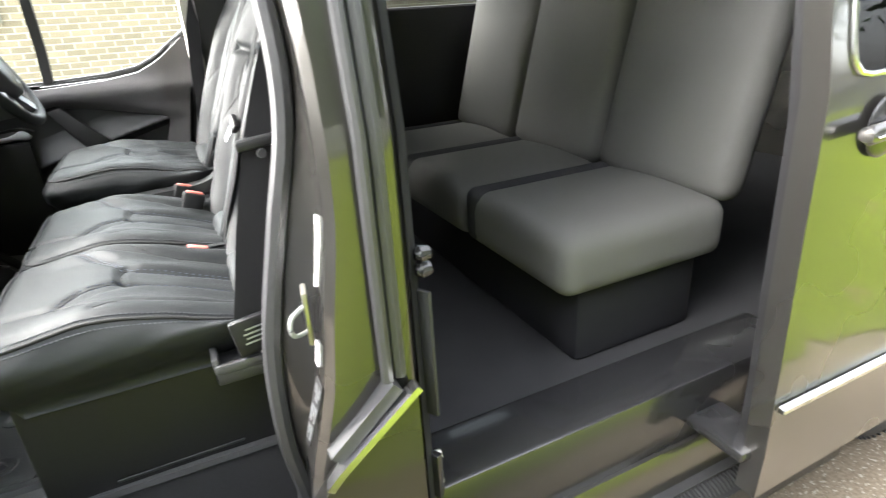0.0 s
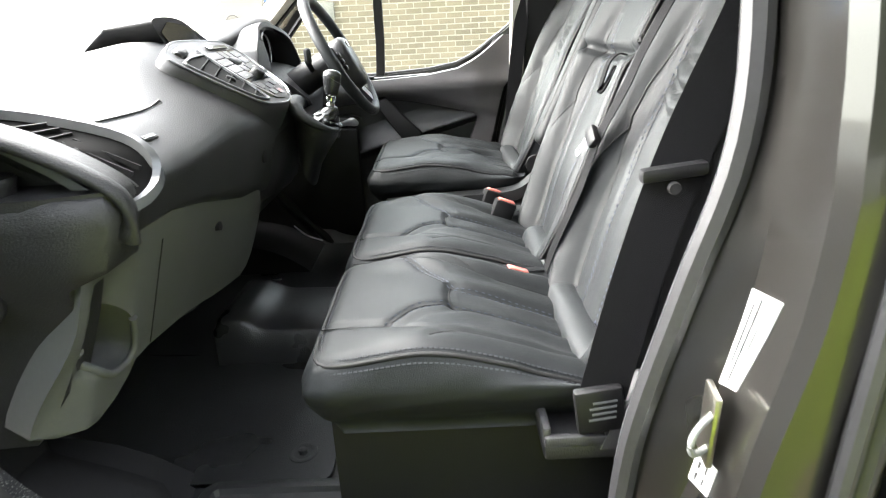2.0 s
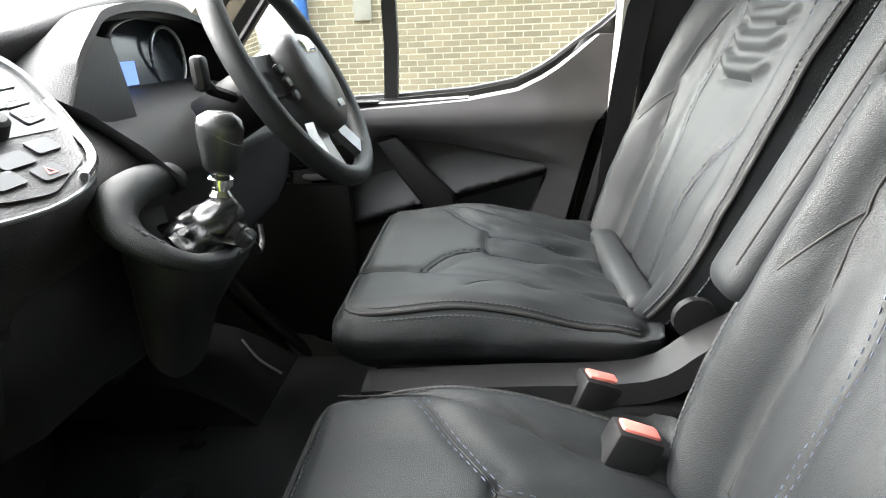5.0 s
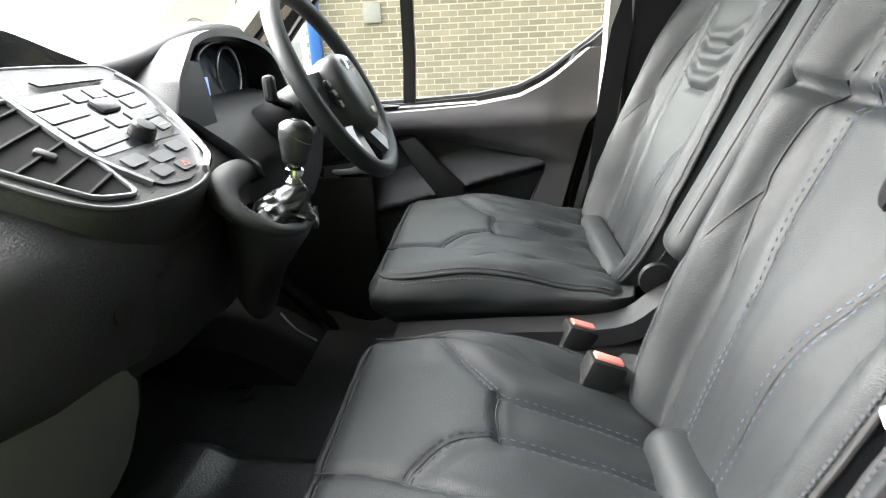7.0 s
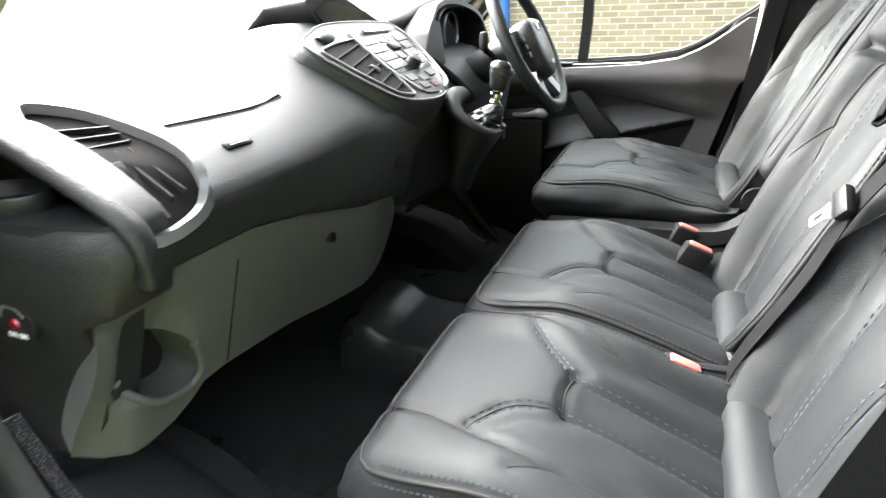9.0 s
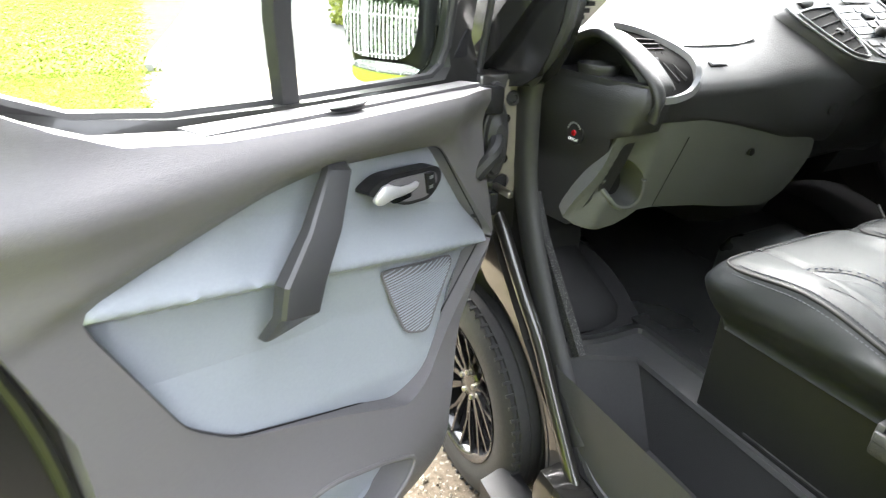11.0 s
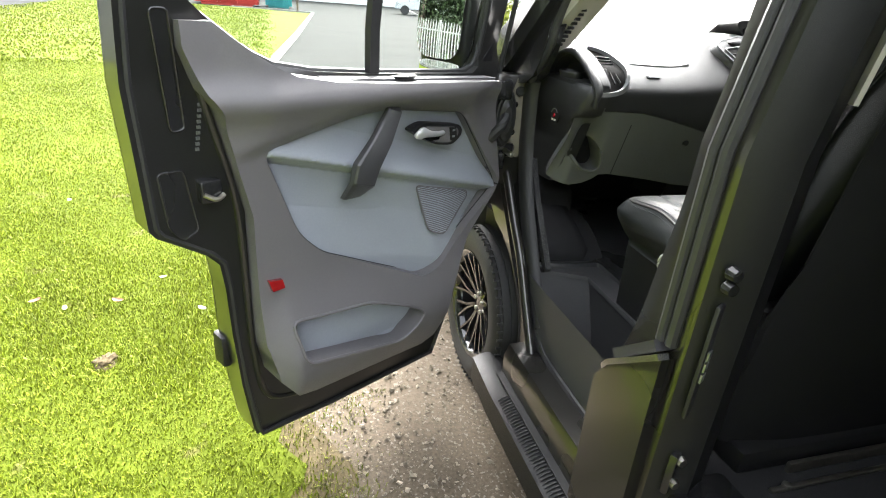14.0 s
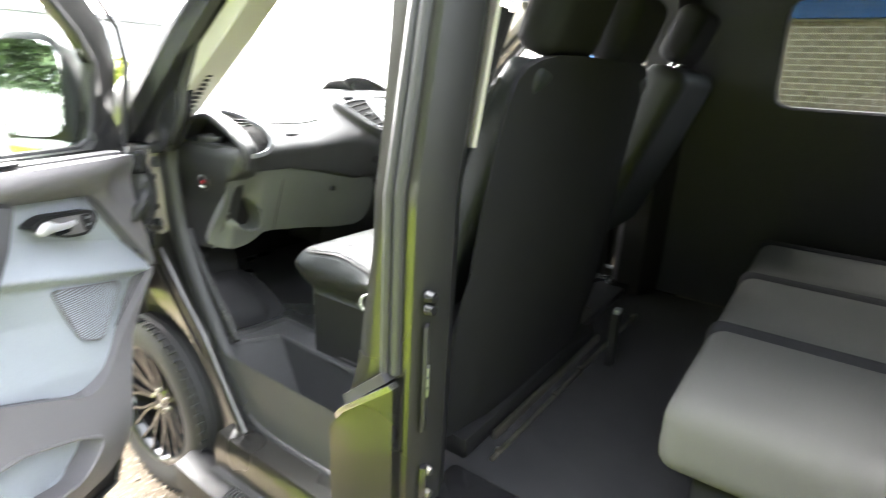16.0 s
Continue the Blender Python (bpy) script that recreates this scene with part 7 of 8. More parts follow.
part("cup_ring", moved(lathe([(-0.02, 0.040), (0.000, 0.044), (0.006, 0.047), (0.009, 0.045), (0.004, 0.040), (-0.016, 0.036)], 32, "z", False), pose(-0.256, 0.744, 1.299) @ Matrix.Diagonal((1.08, 0.80, 1.15, 1))), DASH, dash, "round cup holder ring", soft=60)
part("cup_well", moved(lathe([(0.000, 0.041), (0.001, 0.0005)], 24, "z"), pose(-0.256, 0.744, 1.2935) @ Matrix.Diagonal((1.05, 0.78, 1, 1))), SCREEN, dash)
sw = part("airbag_switch", moved(lathe([(-0.004, 0.0005), (0.004, 0.0005), (0.0045, 0.018), (0.003, 0.026), (-0.002, 0.027)], 24), pose(-0.246, 0.7725, 1.168)), DASH_BLACK, dash, "round key switch with a red centre")
part("switch_core", moved(lathe([(0.004, 0.0005), (0.007, 0.0005), (0.007, 0.006), (0.004, 0.007)], 16), pose(-0.246, 0.7725, 1.168)), REFLEX, sw)
for k in range(10):
    a = radians(20 + k * 14)
    part("print_bar", moved(box(-0.0017, 0.0017, 0.0045, 0.006, -0.002, 0.002), pose(-0.246 + 0.0215 * math.cos(a), 0.7725, 1.168 + 0.0215 * math.sin(a))), SILVER, sw)
for x, w, words in ((-0.238, 0.010, "ON"), (-0.256, 0.012, "OFF")):
    spread_text(words, 0.009, Matrix.Translation((x, 0.7785, 1.154)) @ Matrix.Rotation(math.pi, 4, "Z") @ Matrix.Rotation(math.pi / 2, 4, "X"), WHITE_LABEL, "lettering", sw)


# side vents
def side_vent(side):
    fr = [(-0.185, 0.672, 1.362), (-0.235, 0.705, 1.345), (-0.33, 0.728, 1.30), (-0.398, 0.728, 1.252), (-0.412, 0.665, 1.262), (-0.402, 0.645, 1.298), (-0.355, 0.635, 1.325), (-0.25, 0.640, 1.352)]
    loopv = smooth_line([(x - 0.012, side * y, z + 0.013) for x, y, z in fr], 4, closed=True)
    v = part("side_vent", sweep(loopv, [(-0.006, -0.006), (-0.005, 0.006), (0.005, 0.006), (0.006, -0.006)], closed=True), TRIM_SILVER, dash, "silver framed side air vent")
    c = sum((Vector(p) for p in loopv), Vector()) / len(loopv)
    # shallow near-black sheet standing in for the shaded depth of the vent
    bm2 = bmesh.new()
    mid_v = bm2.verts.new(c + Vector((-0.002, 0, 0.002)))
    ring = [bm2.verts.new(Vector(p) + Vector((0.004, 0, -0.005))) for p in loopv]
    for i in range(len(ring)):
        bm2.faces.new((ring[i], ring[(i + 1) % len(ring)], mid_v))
    part("vent_back", bm2, VENT_SHADE, v)
    up = Vector((-0.016, 0, 0.013))
    edge_a = (Vector((-0.20, side * 0.678, 1.352)) + up, Vector((-0.385, side * 0.725, 1.262)) + up)
    edge_b = (Vector((-0.26, side * 0.645, 1.350)) + up, Vector((-0.405, side * 0.655, 1.285)) + up)
    blade = [(-0.0016, -0.004), (-0.0012, 0.002), (0.0012, 0.002), (0.0016, -0.004)]
    for f in (0.24, 0.44, 0.64, 0.84):
        ends = [edge_a[0].lerp(edge_a[1], t).lerp(edge_b[0].lerp(edge_b[1], t), f) for t in (0.42, 0.70, 0.95)]
        part("vent_slat", sweep([tuple(p) for p in ends], blade, up=(-0.6, 0, 0.8)), VENT_SLAT, v)
    for t in (0.14, 0.24, 0.34):
        part("vent_slat", sweep([tuple(edge_a[0].lerp(edge_a[1], t)), tuple(edge_b[0].lerp(edge_b[1], t))], blade, up=(-0.6, 0, 0.8)), VENT_SLAT, v)
    part("vent_tab", moved(box(-0.004, 0.004, -0.006, 0.006, -0.012, 0.012, 0.002), pose(-0.352, side * 0.688, 1.318, 0, 35, 0)), DASH, v)


side_vent(1)
side_vent(-1)

# centre stack: a sloping pod with vents, buttons and a hooded screen
POD = Matrix(((0.0, 0.8211, -0.5708, -0.34), (-1.0, 0.0, 0.0, 0.05), (0.0, 0.5708, 0.8211, 1.36), (0, 0, 0, 1)))


def on_pod(a, b, h=0.0):
    return tuple(POD @ Vector((a, b, h)))


pod_line = smooth_line([(-0.205, 0.075), (-0.146, 0.108), (-0.085, 0.125), (0.01, 0.128), (0.12, 0.122), (0.168, 0.112), (0.176, 0.06), (0.143, -0.006), (0.09, -0.087), (0.015, -0.113), (-0.069, -0.106), (-0.13, -0.083), (-0.175, -0.01)], 4, closed=True)


def pod_sheet(line, h0, h1, step=0.02):
    return sheet(line, [], step, lambda a, b, s: on_pod(a, b, h0 + (h1 - h0) * s), abs(h1 - h0))


part("stack_body", loft([[on_pod(a * k, b * k, h) for a, b in pod_line] for k, h in ((0.98, 0.010), (1.0, 0.009), (1.035, 0.0), (1.06, -0.02), (1.09, -0.055))]), DASH, dash, "", soft=60)
pod = part("centre_console_panel", pod_sheet(pod_line, 0.012, 0.0), DASH, dash, "sloping centre panel of grey plastic", soft=40)
part("stack_rim", sweep([on_pod(a, b, 0.0115) for a, b in pod_line], 0.0022, closed=True), TRIM_SILVER, dash)
face_line = [(-0.045, 0.092), (0.0, 0.10), (0.10, 0.102), (0.158, 0.098), (0.165, 0.05), (0.13, -0.02), (0.085, -0.078), (0.015, -0.104), (-0.035, -0.095), (-0.058, -0.03), (-0.052, 0.04)]
part("button_panel", pod_sheet(rounded(face_line, 0.012), 0.0145, 0.010), DASH, pod, "grey radio and heater panel")
part("panel_edge", sweep([on_pod(a, b, 0.0145) for a, b in smooth_line([(-0.046, 0.088), (-0.056, 0.03), (-0.060, -0.03), (-0.042, -0.088)], 6)], [(-0.004, -0.003), (-0.003, 0.003), (0.003, 0.003), (0.004, -0.003)], up=(-0.57, 0, 0.82)), TRIM_SILVER, pod, "silver edge strip")
part("panel_edge", sweep([on_pod(a, b, 0.0145) for a, b in smooth_line([(0.158, 0.094), (0.163, 0.05), (0.14, -0.01), (0.115, -0.05)], 6)], [(-0.004, -0.003), (-0.003, 0.003), (0.003, 0.003), (0.004, -0.003)], up=(-0.57, 0, 0.82)), TRIM_SILVER, pod, "silver edge strip")
lv = rounded([(-0.188, 0.055), (-0.126, 0.068), (-0.045, 0.074), (-0.052, -0.001), (-0.073, -0.093), (-0.119, -0.078), (-0.158, -0.014)], 0.012)
# flat near-black plate paints the shade behind the slats
part("left_vent", pod_sheet(lv, 0.0128, 0.010), VENT_SHADE, pod, "louvred centre air vent with its shaded depth painted near-black")
part("vent_rim", sweep([on_pod(a, b, 0.014) for a, b in lv], 0.0028, closed=True), TRIM_SILVER, pod)
for k in range(5):
    b0 = -0.065 + k * 0.028
    xs = [a / 200 for a in range(-40, 0) if inside((a / 200, b0 + 0.25 * (a / 200 + 0.1)), lv)]
    if xs:
        part("vent_slat", sweep([on_pod(xs[0], b0 + 0.25 * (xs[0] + 0.1), 0.015), on_pod(xs[-1], b0 + 0.25 * (xs[-1] + 0.1), 0.015)], [(-0.0015, -0.003), (-0.0012, 0.001), (0.0012, 0.001), (0.0015, -0.003)], up=(-0.57, 0, 0.82)), VENT_SLAT, pod)
part("vent_tab", moved(box(-0.006, 0.006, -0.010, 0.010, 0.010, 0.018, 0.003), POD @ pose(-0.10, -0.01, 0, 0, 0, 25)), DASH_BLACK, pod)
part("vent_wheel", moved(lathe([(-0.012, 0.010), (-0.008, 0.016), (0.008, 0.016), (0.012, 0.010)], 20, "x"), POD @ pose(-0.13, 0.087, 0.012, 0, 0, 15) @ Matrix.Diagonal((2.2, 0.8, 0.6, 1))), DASH_BLACK, pod, "ribbed vent wheel")
part("disc_slot", pod_sheet(rounded([(0.001, 0.094), (0.122, 0.094), (0.118, 0.083), (0.006, 0.083)], 0.004), 0.0195, 0.017), SCREEN, pod)
part("key_bed", pod_sheet(rounded([(-0.046, 0.072), (0.148, 0.082), (0.152, 0.05), (0.108, -0.036), (0.04, -0.034), (-0.052, -0.034)], 0.008), 0.0152, 0.012), SCREEN, pod)
for r in range(4):
    b0 = 0.060 - r * 0.0245
    for a0, a1 in ((-0.044 - r * 0.001, 0.022), (0.096 - r * 0.004, 0.146 - r * 0.011)):
        part("button", pod_sheet(rounded([(a0, b0 + 0.0105), (a1, b0 + 0.0105 + 0.004), (a1 - 0.002, b0 - 0.0105 + 0.004), (a0 - 0.001, b0 - 0.0105)], 0.004), 0.0168, 0.013), KEY, pod)
        part("print_bar", pod_sheet([((a0 + a1) / 2 - 0.008, b0 + 0.001), ((a0 + a1) / 2 + 0.008, b0 + 0.0015), ((a0 + a1) / 2 + 0.008, b0 - 0.0015), ((a0 + a1) / 2 - 0.008, b0 - 0.002)], 0.0172, 0.0165), SILVER, pod)
for a0, b0 in ((0.027, 0.062), (0.060, 0.064), (0.028, 0.010), (0.066, 0.012)):
    part("button", pod_sheet(rounded([(a0, b0 + 0.010), (a0 + 0.028, b0 + 0.011), (a0 + 0.027, b0 - 0.010), (a0 - 0.001, b0 - 0.011)], 0.004), 0.0168, 0.013), KEY, pod)
for a0, b0, w in ((-0.038, -0.052, 0.034), (0.050, -0.052, 0.030), (0.004, -0.060, 0.036), (-0.022, -0.078, 0.030), (0.020, -0.082, 0.030)):
    part("button", pod_sheet(rounded([(a0, b0 + 0.008), (a0 + w, b0 + 0.009), (a0 + w, b0 - 0.008), (a0, b0 - 0.009)], 0.004), 0.0166, 0.013), KEY, pod)
part("volume_knob", moved(lathe([(0.012, 0.0005), (0.012, 0.016), (0.028, 0.0145), (0.031, 0.011), (0.0315, 0.0005)], 22, "z"), POD @ pose(0.042, -0.020, 0)), DASH_BLACK, pod, "round black volume knob")
part("control_pad", moved(box(-0.018, 0.018, -0.012, 0.012, 0.012, 0.021, 0.005), POD @ pose(0.056, 0.038, 0)), KEY, pod)
part("hazard_mark", moved(sheet([(-0.006, -0.004), (0.006, -0.004), (0, 0.006)], [[(-0.0035, -0.0025), (0.0035, -0.0025), (0, 0.0035)]], 0.01, lambda a, b, s: (a, b, 0.0170 + 0.0004 * s), 0.0004), POD @ pose(0.035, -0.082, 0)), RED, pod)
part("chrome_edge", sweep([on_pod(a, b, 0.016) for a, b in smooth_line([(0.137, 0.0), (0.118, -0.042), (0.09, -0.082), (0.055, -0.10)], 5)], 0.005), CHROME, pod, "bright edge strip")
hood_line = [(0.128, 1.486), (0.069, 1.492), (-0.004, 1.487), (-0.08, 1.462), (-0.165, 1.43), (-0.12, 1.415), (-0.056, 1.425), (0.01, 1.43), (0.068, 1.425), (0.115, 1.459)]
hood_line = [(y, z) for y, z in smooth_line(hood_line, 5, closed=True)]
part("screen_hood", loft([[(-0.21, y, z) for y, z in hood_line], [(-0.10, y * 0.9, z - 0.01) for y, z in hood_line], [(0.02, y * 0.85, 1.34 + (z - 1.34) * 0.3) for y, z in hood_line]]), DASH_BLACK, dash, "black hood over the display", soft=50)
part("display", sheet([(0.105, 1.462), (0.068, 1.432), (-0.056, 1.432), (-0.11, 1.430), (-0.06, 1.462), (0.0, 1.478), (0.07, 1.482)], [], 0.05, lambda a, b, s: (-0.2125 + 0.002 * s, a, b), 0.002), SCREEN, dash)
# lower centre: switches, lever plinth
part("centre_lower", loft([[(x, y, z) for x, y in ((-0.36 - d, 0.17), (-0.40 - d, 0.08), (-0.405 - d, -0.10), (-0.36 - d, -0.20), (0.1, -0.20), (0.1, 0.17))] for z, d in ((0.80, -0.27), (0.98, -0.22), (1.05, -0.10), (1.10, -0.01), (1.20, 0.012), (1.28, 0.0))]), DASH_BLACK, dash, "black lower centre panel", soft=50)
for y, z, r in ((0.227, 1.224, 0.021), (0.165, 1.205, 0.016), (0.09, 1.224, 0.016)):
    part("socket_cap", moved(lathe([(-0.001, 0.0005), (-0.0015, r * 0.8), (-0.001, r), (0.02, r)], 20, "x"), pose(-0.4045 if y < 0.22 else -0.398, y, z)), DASH_BLACK, dash, "round black socket cover")
# silver crescent painting the highlight on the largest socket's edge
part("socket_ring", sweep([(-0.4015, 0.227 + 0.019 * math.cos(a), 1.224 + 0.019 * math.sin(a)) for a in (radians(60 + k * 15) for k in range(11))], 0.0018), SILVER, dash)

# instrument binnacle and shroud
bin_out = [(-0.315, -0.125, 1.325), (-0.305, -0.185, 1.392), (-0.298, -0.242, 1.436), (-0.285, -0.30, 1.460), (-0.265, -0.42, 1.472), (-0.262, -0.55, 1.464), (-0.285, -0.625, 1.43), (-0.31, -0.64, 1.345)]
o2 = smooth_line(bin_out, 4)
part("binnacle", loft([[(x - 0.012, y, z) for x, y, z in o2], [(x - 0.007, y * 1.01 - 0.004, z + 0.012) for x, y, z in o2], [(x + 0.08, y * 1.0, z + 0.008) for x, y, z in o2], [(0.12, y, 1.34 + (z - 1.34) * 0.3) for x, y, z in o2]], cap=False, closed=False), DASH, dash, "hooded instrument binnacle", soft=50)
hollow = smooth_line([(-0.315, -0.262, 1.325), (-0.300, -0.266, 1.42), (-0.288, -0.31, 1.450), (-0.268, -0.42, 1.462), (-0.265, -0.55, 1.454), (-0.285, -0.612, 1.42), (-0.31, -0.63, 1.345)], 4)
part("binnacle_lining", loft([[(x - 0.012, y, z) for x, y, z in hollow], [(-0.235, y, z) for x, y, z in hollow]], cap=False, closed=False), DASH_BLACK, dash, "dark inside of the instrument hood", soft=50)
part("cheek_front", loft([[(x - 0.012, y, z) for x, y, z in smooth_line([(-0.315, -0.125, 1.325), (-0.305, -0.185, 1.392), (-0.298, -0.242, 1.436)], 4)], [(x - 0.012, y, z) for x, y, z in smooth_line([(-0.315, -0.262, 1.325), (-0.308, -0.264, 1.39), (-0.300, -0.266, 1.432)], 4)]], cap=False, closed=False), DASH, dash, "", soft=50)
part("instrument_face", sheet([(-0.215, 1.335), (-0.625, 1.335), (-0.615, 1.43), (-0.55, 1.465), (-0.29, 1.465), (-0.225, 1.43)], [], 0.05, lambda a, b, s: (-0.245 + 0.20 * (b - 1.335) + 0.003 * s, a, b), 0.003), CLUSTER, dash, "dark instrument cluster with grey-blue reflections in its colour")
for y in (-0.315, -0.525):
    part("dial_ring", moved(sweep([(0, 0.052 * math.cos(a), 0.052 * math.sin(a)) for a in (k * math.tau / 28 for k in range(28))], 0.003, closed=True), pose(-0.238, y, 1.40)), SILVER, dash)
part("lit_display", box(-0.253, -0.250, -0.400, -0.352, 1.368, 1.402), BLUE_LCD, dash, "small lit blue display")
shelf = smooth_line([(-0.05, 0.02, 1.40), (-0.13, -0.10, 1.425), (-0.19, -0.21, 1.445), (-0.21, -0.32, 1.475), (-0.21, -0.45, 1.492), (-0.20, -0.60, 1.486), (-0.16, -0.72, 1.45)], 5)
part("top_shelf", loft([[(x - 0.05 * k, y, z - 0.03), (x - 0.055 * k, y, z - 0.012), (x - 0.045 * k, y, z + 0.002), (x, y, z + 0.008), (x + 0.06 * k, y, z), (x + 0.10 * k, y, z - 0.03)] for (x, y, z), k in zip(shelf, [min(1.0, 0.25 + 0.12 * i) for i in range(len(shelf))])]), DASH, dash, "", soft=70)
part("side_tray", loft([[(x - 0.035, y + 0.012, z), (x - 0.03, y + 0.012, z + 0.012), (x - 0.02, y, z + 0.004), (x + 0.02, y - 0.03, z + 0.004), (x + 0.03, y - 0.045, z + 0.016), (x + 0.03, y - 0.045, z - 0.03)] for x, y, z in ((-0.27, -0.135, 1.375), (-0.33, -0.14, 1.345), (-0.385, -0.14, 1.305), (-0.42, -0.135, 1.275))]), DASH_BLACK, dash, "narrow open tray", soft=60)
part("knee_panel", sheet([(-0.21, 0.95), (-0.21, 1.30), (-0.72, 1.28), (-0.72, 0.95)], [], 0.1, lambda a, b, s: (-0.33 + 0.35 * (1.25 - b) + 0.01 * s, a, b), 0.01), DASH_BLACK, dash)
col = part("column_shroud", sweep([(-0.28, -0.42, 1.26), (-0.40, -0.42, 1.33), (-0.46, -0.42, 1.36)], [(0.05 * math.cos(a), 0.045 * math.sin(a)) for a in (k * math.tau / 14 for k in range(14))]), DASH_BLACK, dash, "black steering column shroud", soft=60)
for side, y in ((1, -0.30), (-1, -0.54)):
    st = part("stalk", sweep([(-0.41, -0.42 + side * 0.04, 1.345), (-0.425, y + side * 0.02, 1.365), (-0.43, y + side * 0.05, 1.38)], 0.008), DASH_BLACK, dash, "column stalk")
    part("stalk_tip", to_world(pillow((0.009, 0.012, 0.022), 0.008, 0.006), Matrix.Translation((-0.432, y + side * 0.055, 1.388))), DASH_BLACK, st)

# ---- steering wheel ----
sw_m = Matrix.Translation((-0.493, -0.425, 1.378)) @ Matrix.Rotation(radians(28), 4, "Y") @ Matrix.Rotation(math.pi / 2, 4, "Y")
swheel = thing("steering_wheel", -0.505, -0.425, 1.385, "black leather steering wheel with a grey centre", "steering wheel")
R_SW = 0.182
rim = [tuple(sw_m @ Vector((R_SW * math.cos(a), R_SW * math.sin(a), 0))) for a in (k * math.tau / 48 for k in range(48))]
part("rim", sweep(rim, [(0.0165 * math.cos(a), 0.0165 * math.sin(a)) for a in (k * math.tau / 12 for k in range(12))], up=tuple(sw_m.to_3x3() @ Vector((0, 0, 1))), closed=True), LEATHER, swheel, "thick black leather rim", soft=70)
hubp = [(a + 0.024, b) for a, b in smooth_line([(-0.075, 0.0), (-0.062, 0.06), (0.0, 0.075), (0.065, 0.052), (0.085, 0.0), (0.065, -0.052), (0.0, -0.075), (-0.062, -0.06)], 4, closed=True)]
part("airbag_cover", loft([[tuple(sw_m @ Vector((a * k, b * k, h))) for a, b in hubp] for h, k in ((0.035, 0.9), (0.0, 1.0), (-0.022, 0.97), (-0.034, 0.8), (-0.038, 0.3))]), HANDLE, swheel, "grey plastic airbag cover", soft=60)
part("badge", to_world(pillow((0.012, 0.022, 0.004), 0.0035, 0.004), sw_m @ Matrix.Translation((-0.021, 0, -0.037))), CHROME, swheel, "oval chrome badge")
part("small_mark", to_world(pillow((0.006, 0.014, 0.001), 0.0009, 0.004), sw_m @ Matrix.Translation((0.074, 0, -0.036))), SILVER, swheel)
for a0, wide in ((90, 0.030), (-90, 0.030), (25, 0.020), (-25, 0.020)):
    a = radians(a0)
    p0, p1 = Vector((0.06 * math.cos(a), 0.06 * math.sin(a), 0.004)), Vector((0.172 * math.cos(a), 0.172 * math.sin(a), 0.0))
    part("spoke", sweep([tuple(sw_m @ p0), tuple(sw_m @ ((p0 + p1) / 2 + Vector((0, 0, 0.006)))), tuple(sw_m @ p1)], [(-wide, -0.008), (-wide, 0.006), (wide, 0.006), (wide, -0.008)], up=tuple(sw_m.to_3x3() @ Vector((0, 0, -1)))), SILVER if abs(a0) < 60 else DASH_BLACK, swheel)
for s in (1, -1):
    for k in range(3):
        part("wheel_button", to_world(pillow((0.008, 0.010, 0.005), 0.004, 0.004), sw_m @ Matrix.Translation((-0.002 + k * 0.02, s * 0.098, -0.012))), DASH_BLACK, swheel)

# ---- gear lever ----
gear = thing("gear_lever", -0.50, -0.09, 1.19, "black and chrome gear lever in a leather gaiter", "gear lever")
collar = smooth_line([(-0.418, -0.155, 1.280), (-0.424, -0.085, 1.288), (-0.433, -0.028, 1.280), (-0.455, -0.006, 1.260), (-0.488, -0.008, 1.238), (-0.510, -0.032, 1.222), (-0.518, -0.080, 1.215), (-0.511, -0.130, 1.217)], 5)
rows = []
for n, p in enumerate(collar):
    p, q = Vector(p), Vector(collar[min(n + 1, len(collar) - 1)]) - Vector(collar[max(n - 1, 0)])
    side = q.normalized().cross(Vector((-0.45, 0, 0.9))).normalized()
    top = side.cross(q.normalized())
    r = 0.0185 - 0.009 * step_up(n / len(collar), 0.25, 0.7)
    rows.append([tuple(p + side * r * 1.15 * math.cos(a) + top * r * 0.85 * math.sin(a)) for a in (k * math.tau / 16 for k in range(16))])
part("collar", loft(rows), LEATHER, gear, "stitched black leather collar round the lever", soft=70)
thread = bmesh.new()
for p, q in zip(collar[2:20], collar[3:21]):
    p, q = Vector(p) + Vector((-0.004, 0.0, 0.0130)), Vector(q) + Vector((-0.004, 0.0, 0.0130))
    sweep([tuple(p), tuple(p.lerp(q, 0.6))], 0.0011, bm=thread)
part("edge_stitching", thread, STITCH_EDGE, gear)
skirt = []
for drop, pull in ((-0.002, 1.06), (0.018, 1.02), (0.045, 0.80), (0.085, 0.52), (0.14, 0.30)):
    skirt.append([(-0.42 + (x + 0.42) * pull, -0.070 + (y + 0.070) * (0.5 + 0.5 * pull) + 0.004, z - drop) for x, y, z in collar])
part("plinth", loft(skirt, cap=False, closed=False), DASH_BLACK, gear, "black moulded lever plinth", soft=70)
part("well_floor", loft([[(x * 1.0 + 0.012, y * 0.88 - 0.008, z - 0.012) for x, y, z in collar], [(-0.47 + 0.02 * math.cos(k), -0.085 + 0.02 * math.sin(k), 1.225) for k in (j * math.tau / len(collar) for j in range(len(collar)))]], cap=False, closed=False), DASH_BLACK, gear)
part("wire_hook", sweep(smooth_line([(-0.515, -0.118, 1.225), (-0.512, -0.145, 1.195), (-0.506, -0.165, 1.182), (-0.50, -0.19, 1.186), (-0.496, -0.20, 1.205)], 5), 0.0035), DASH, gear, "thin black looped edge")
gai = []
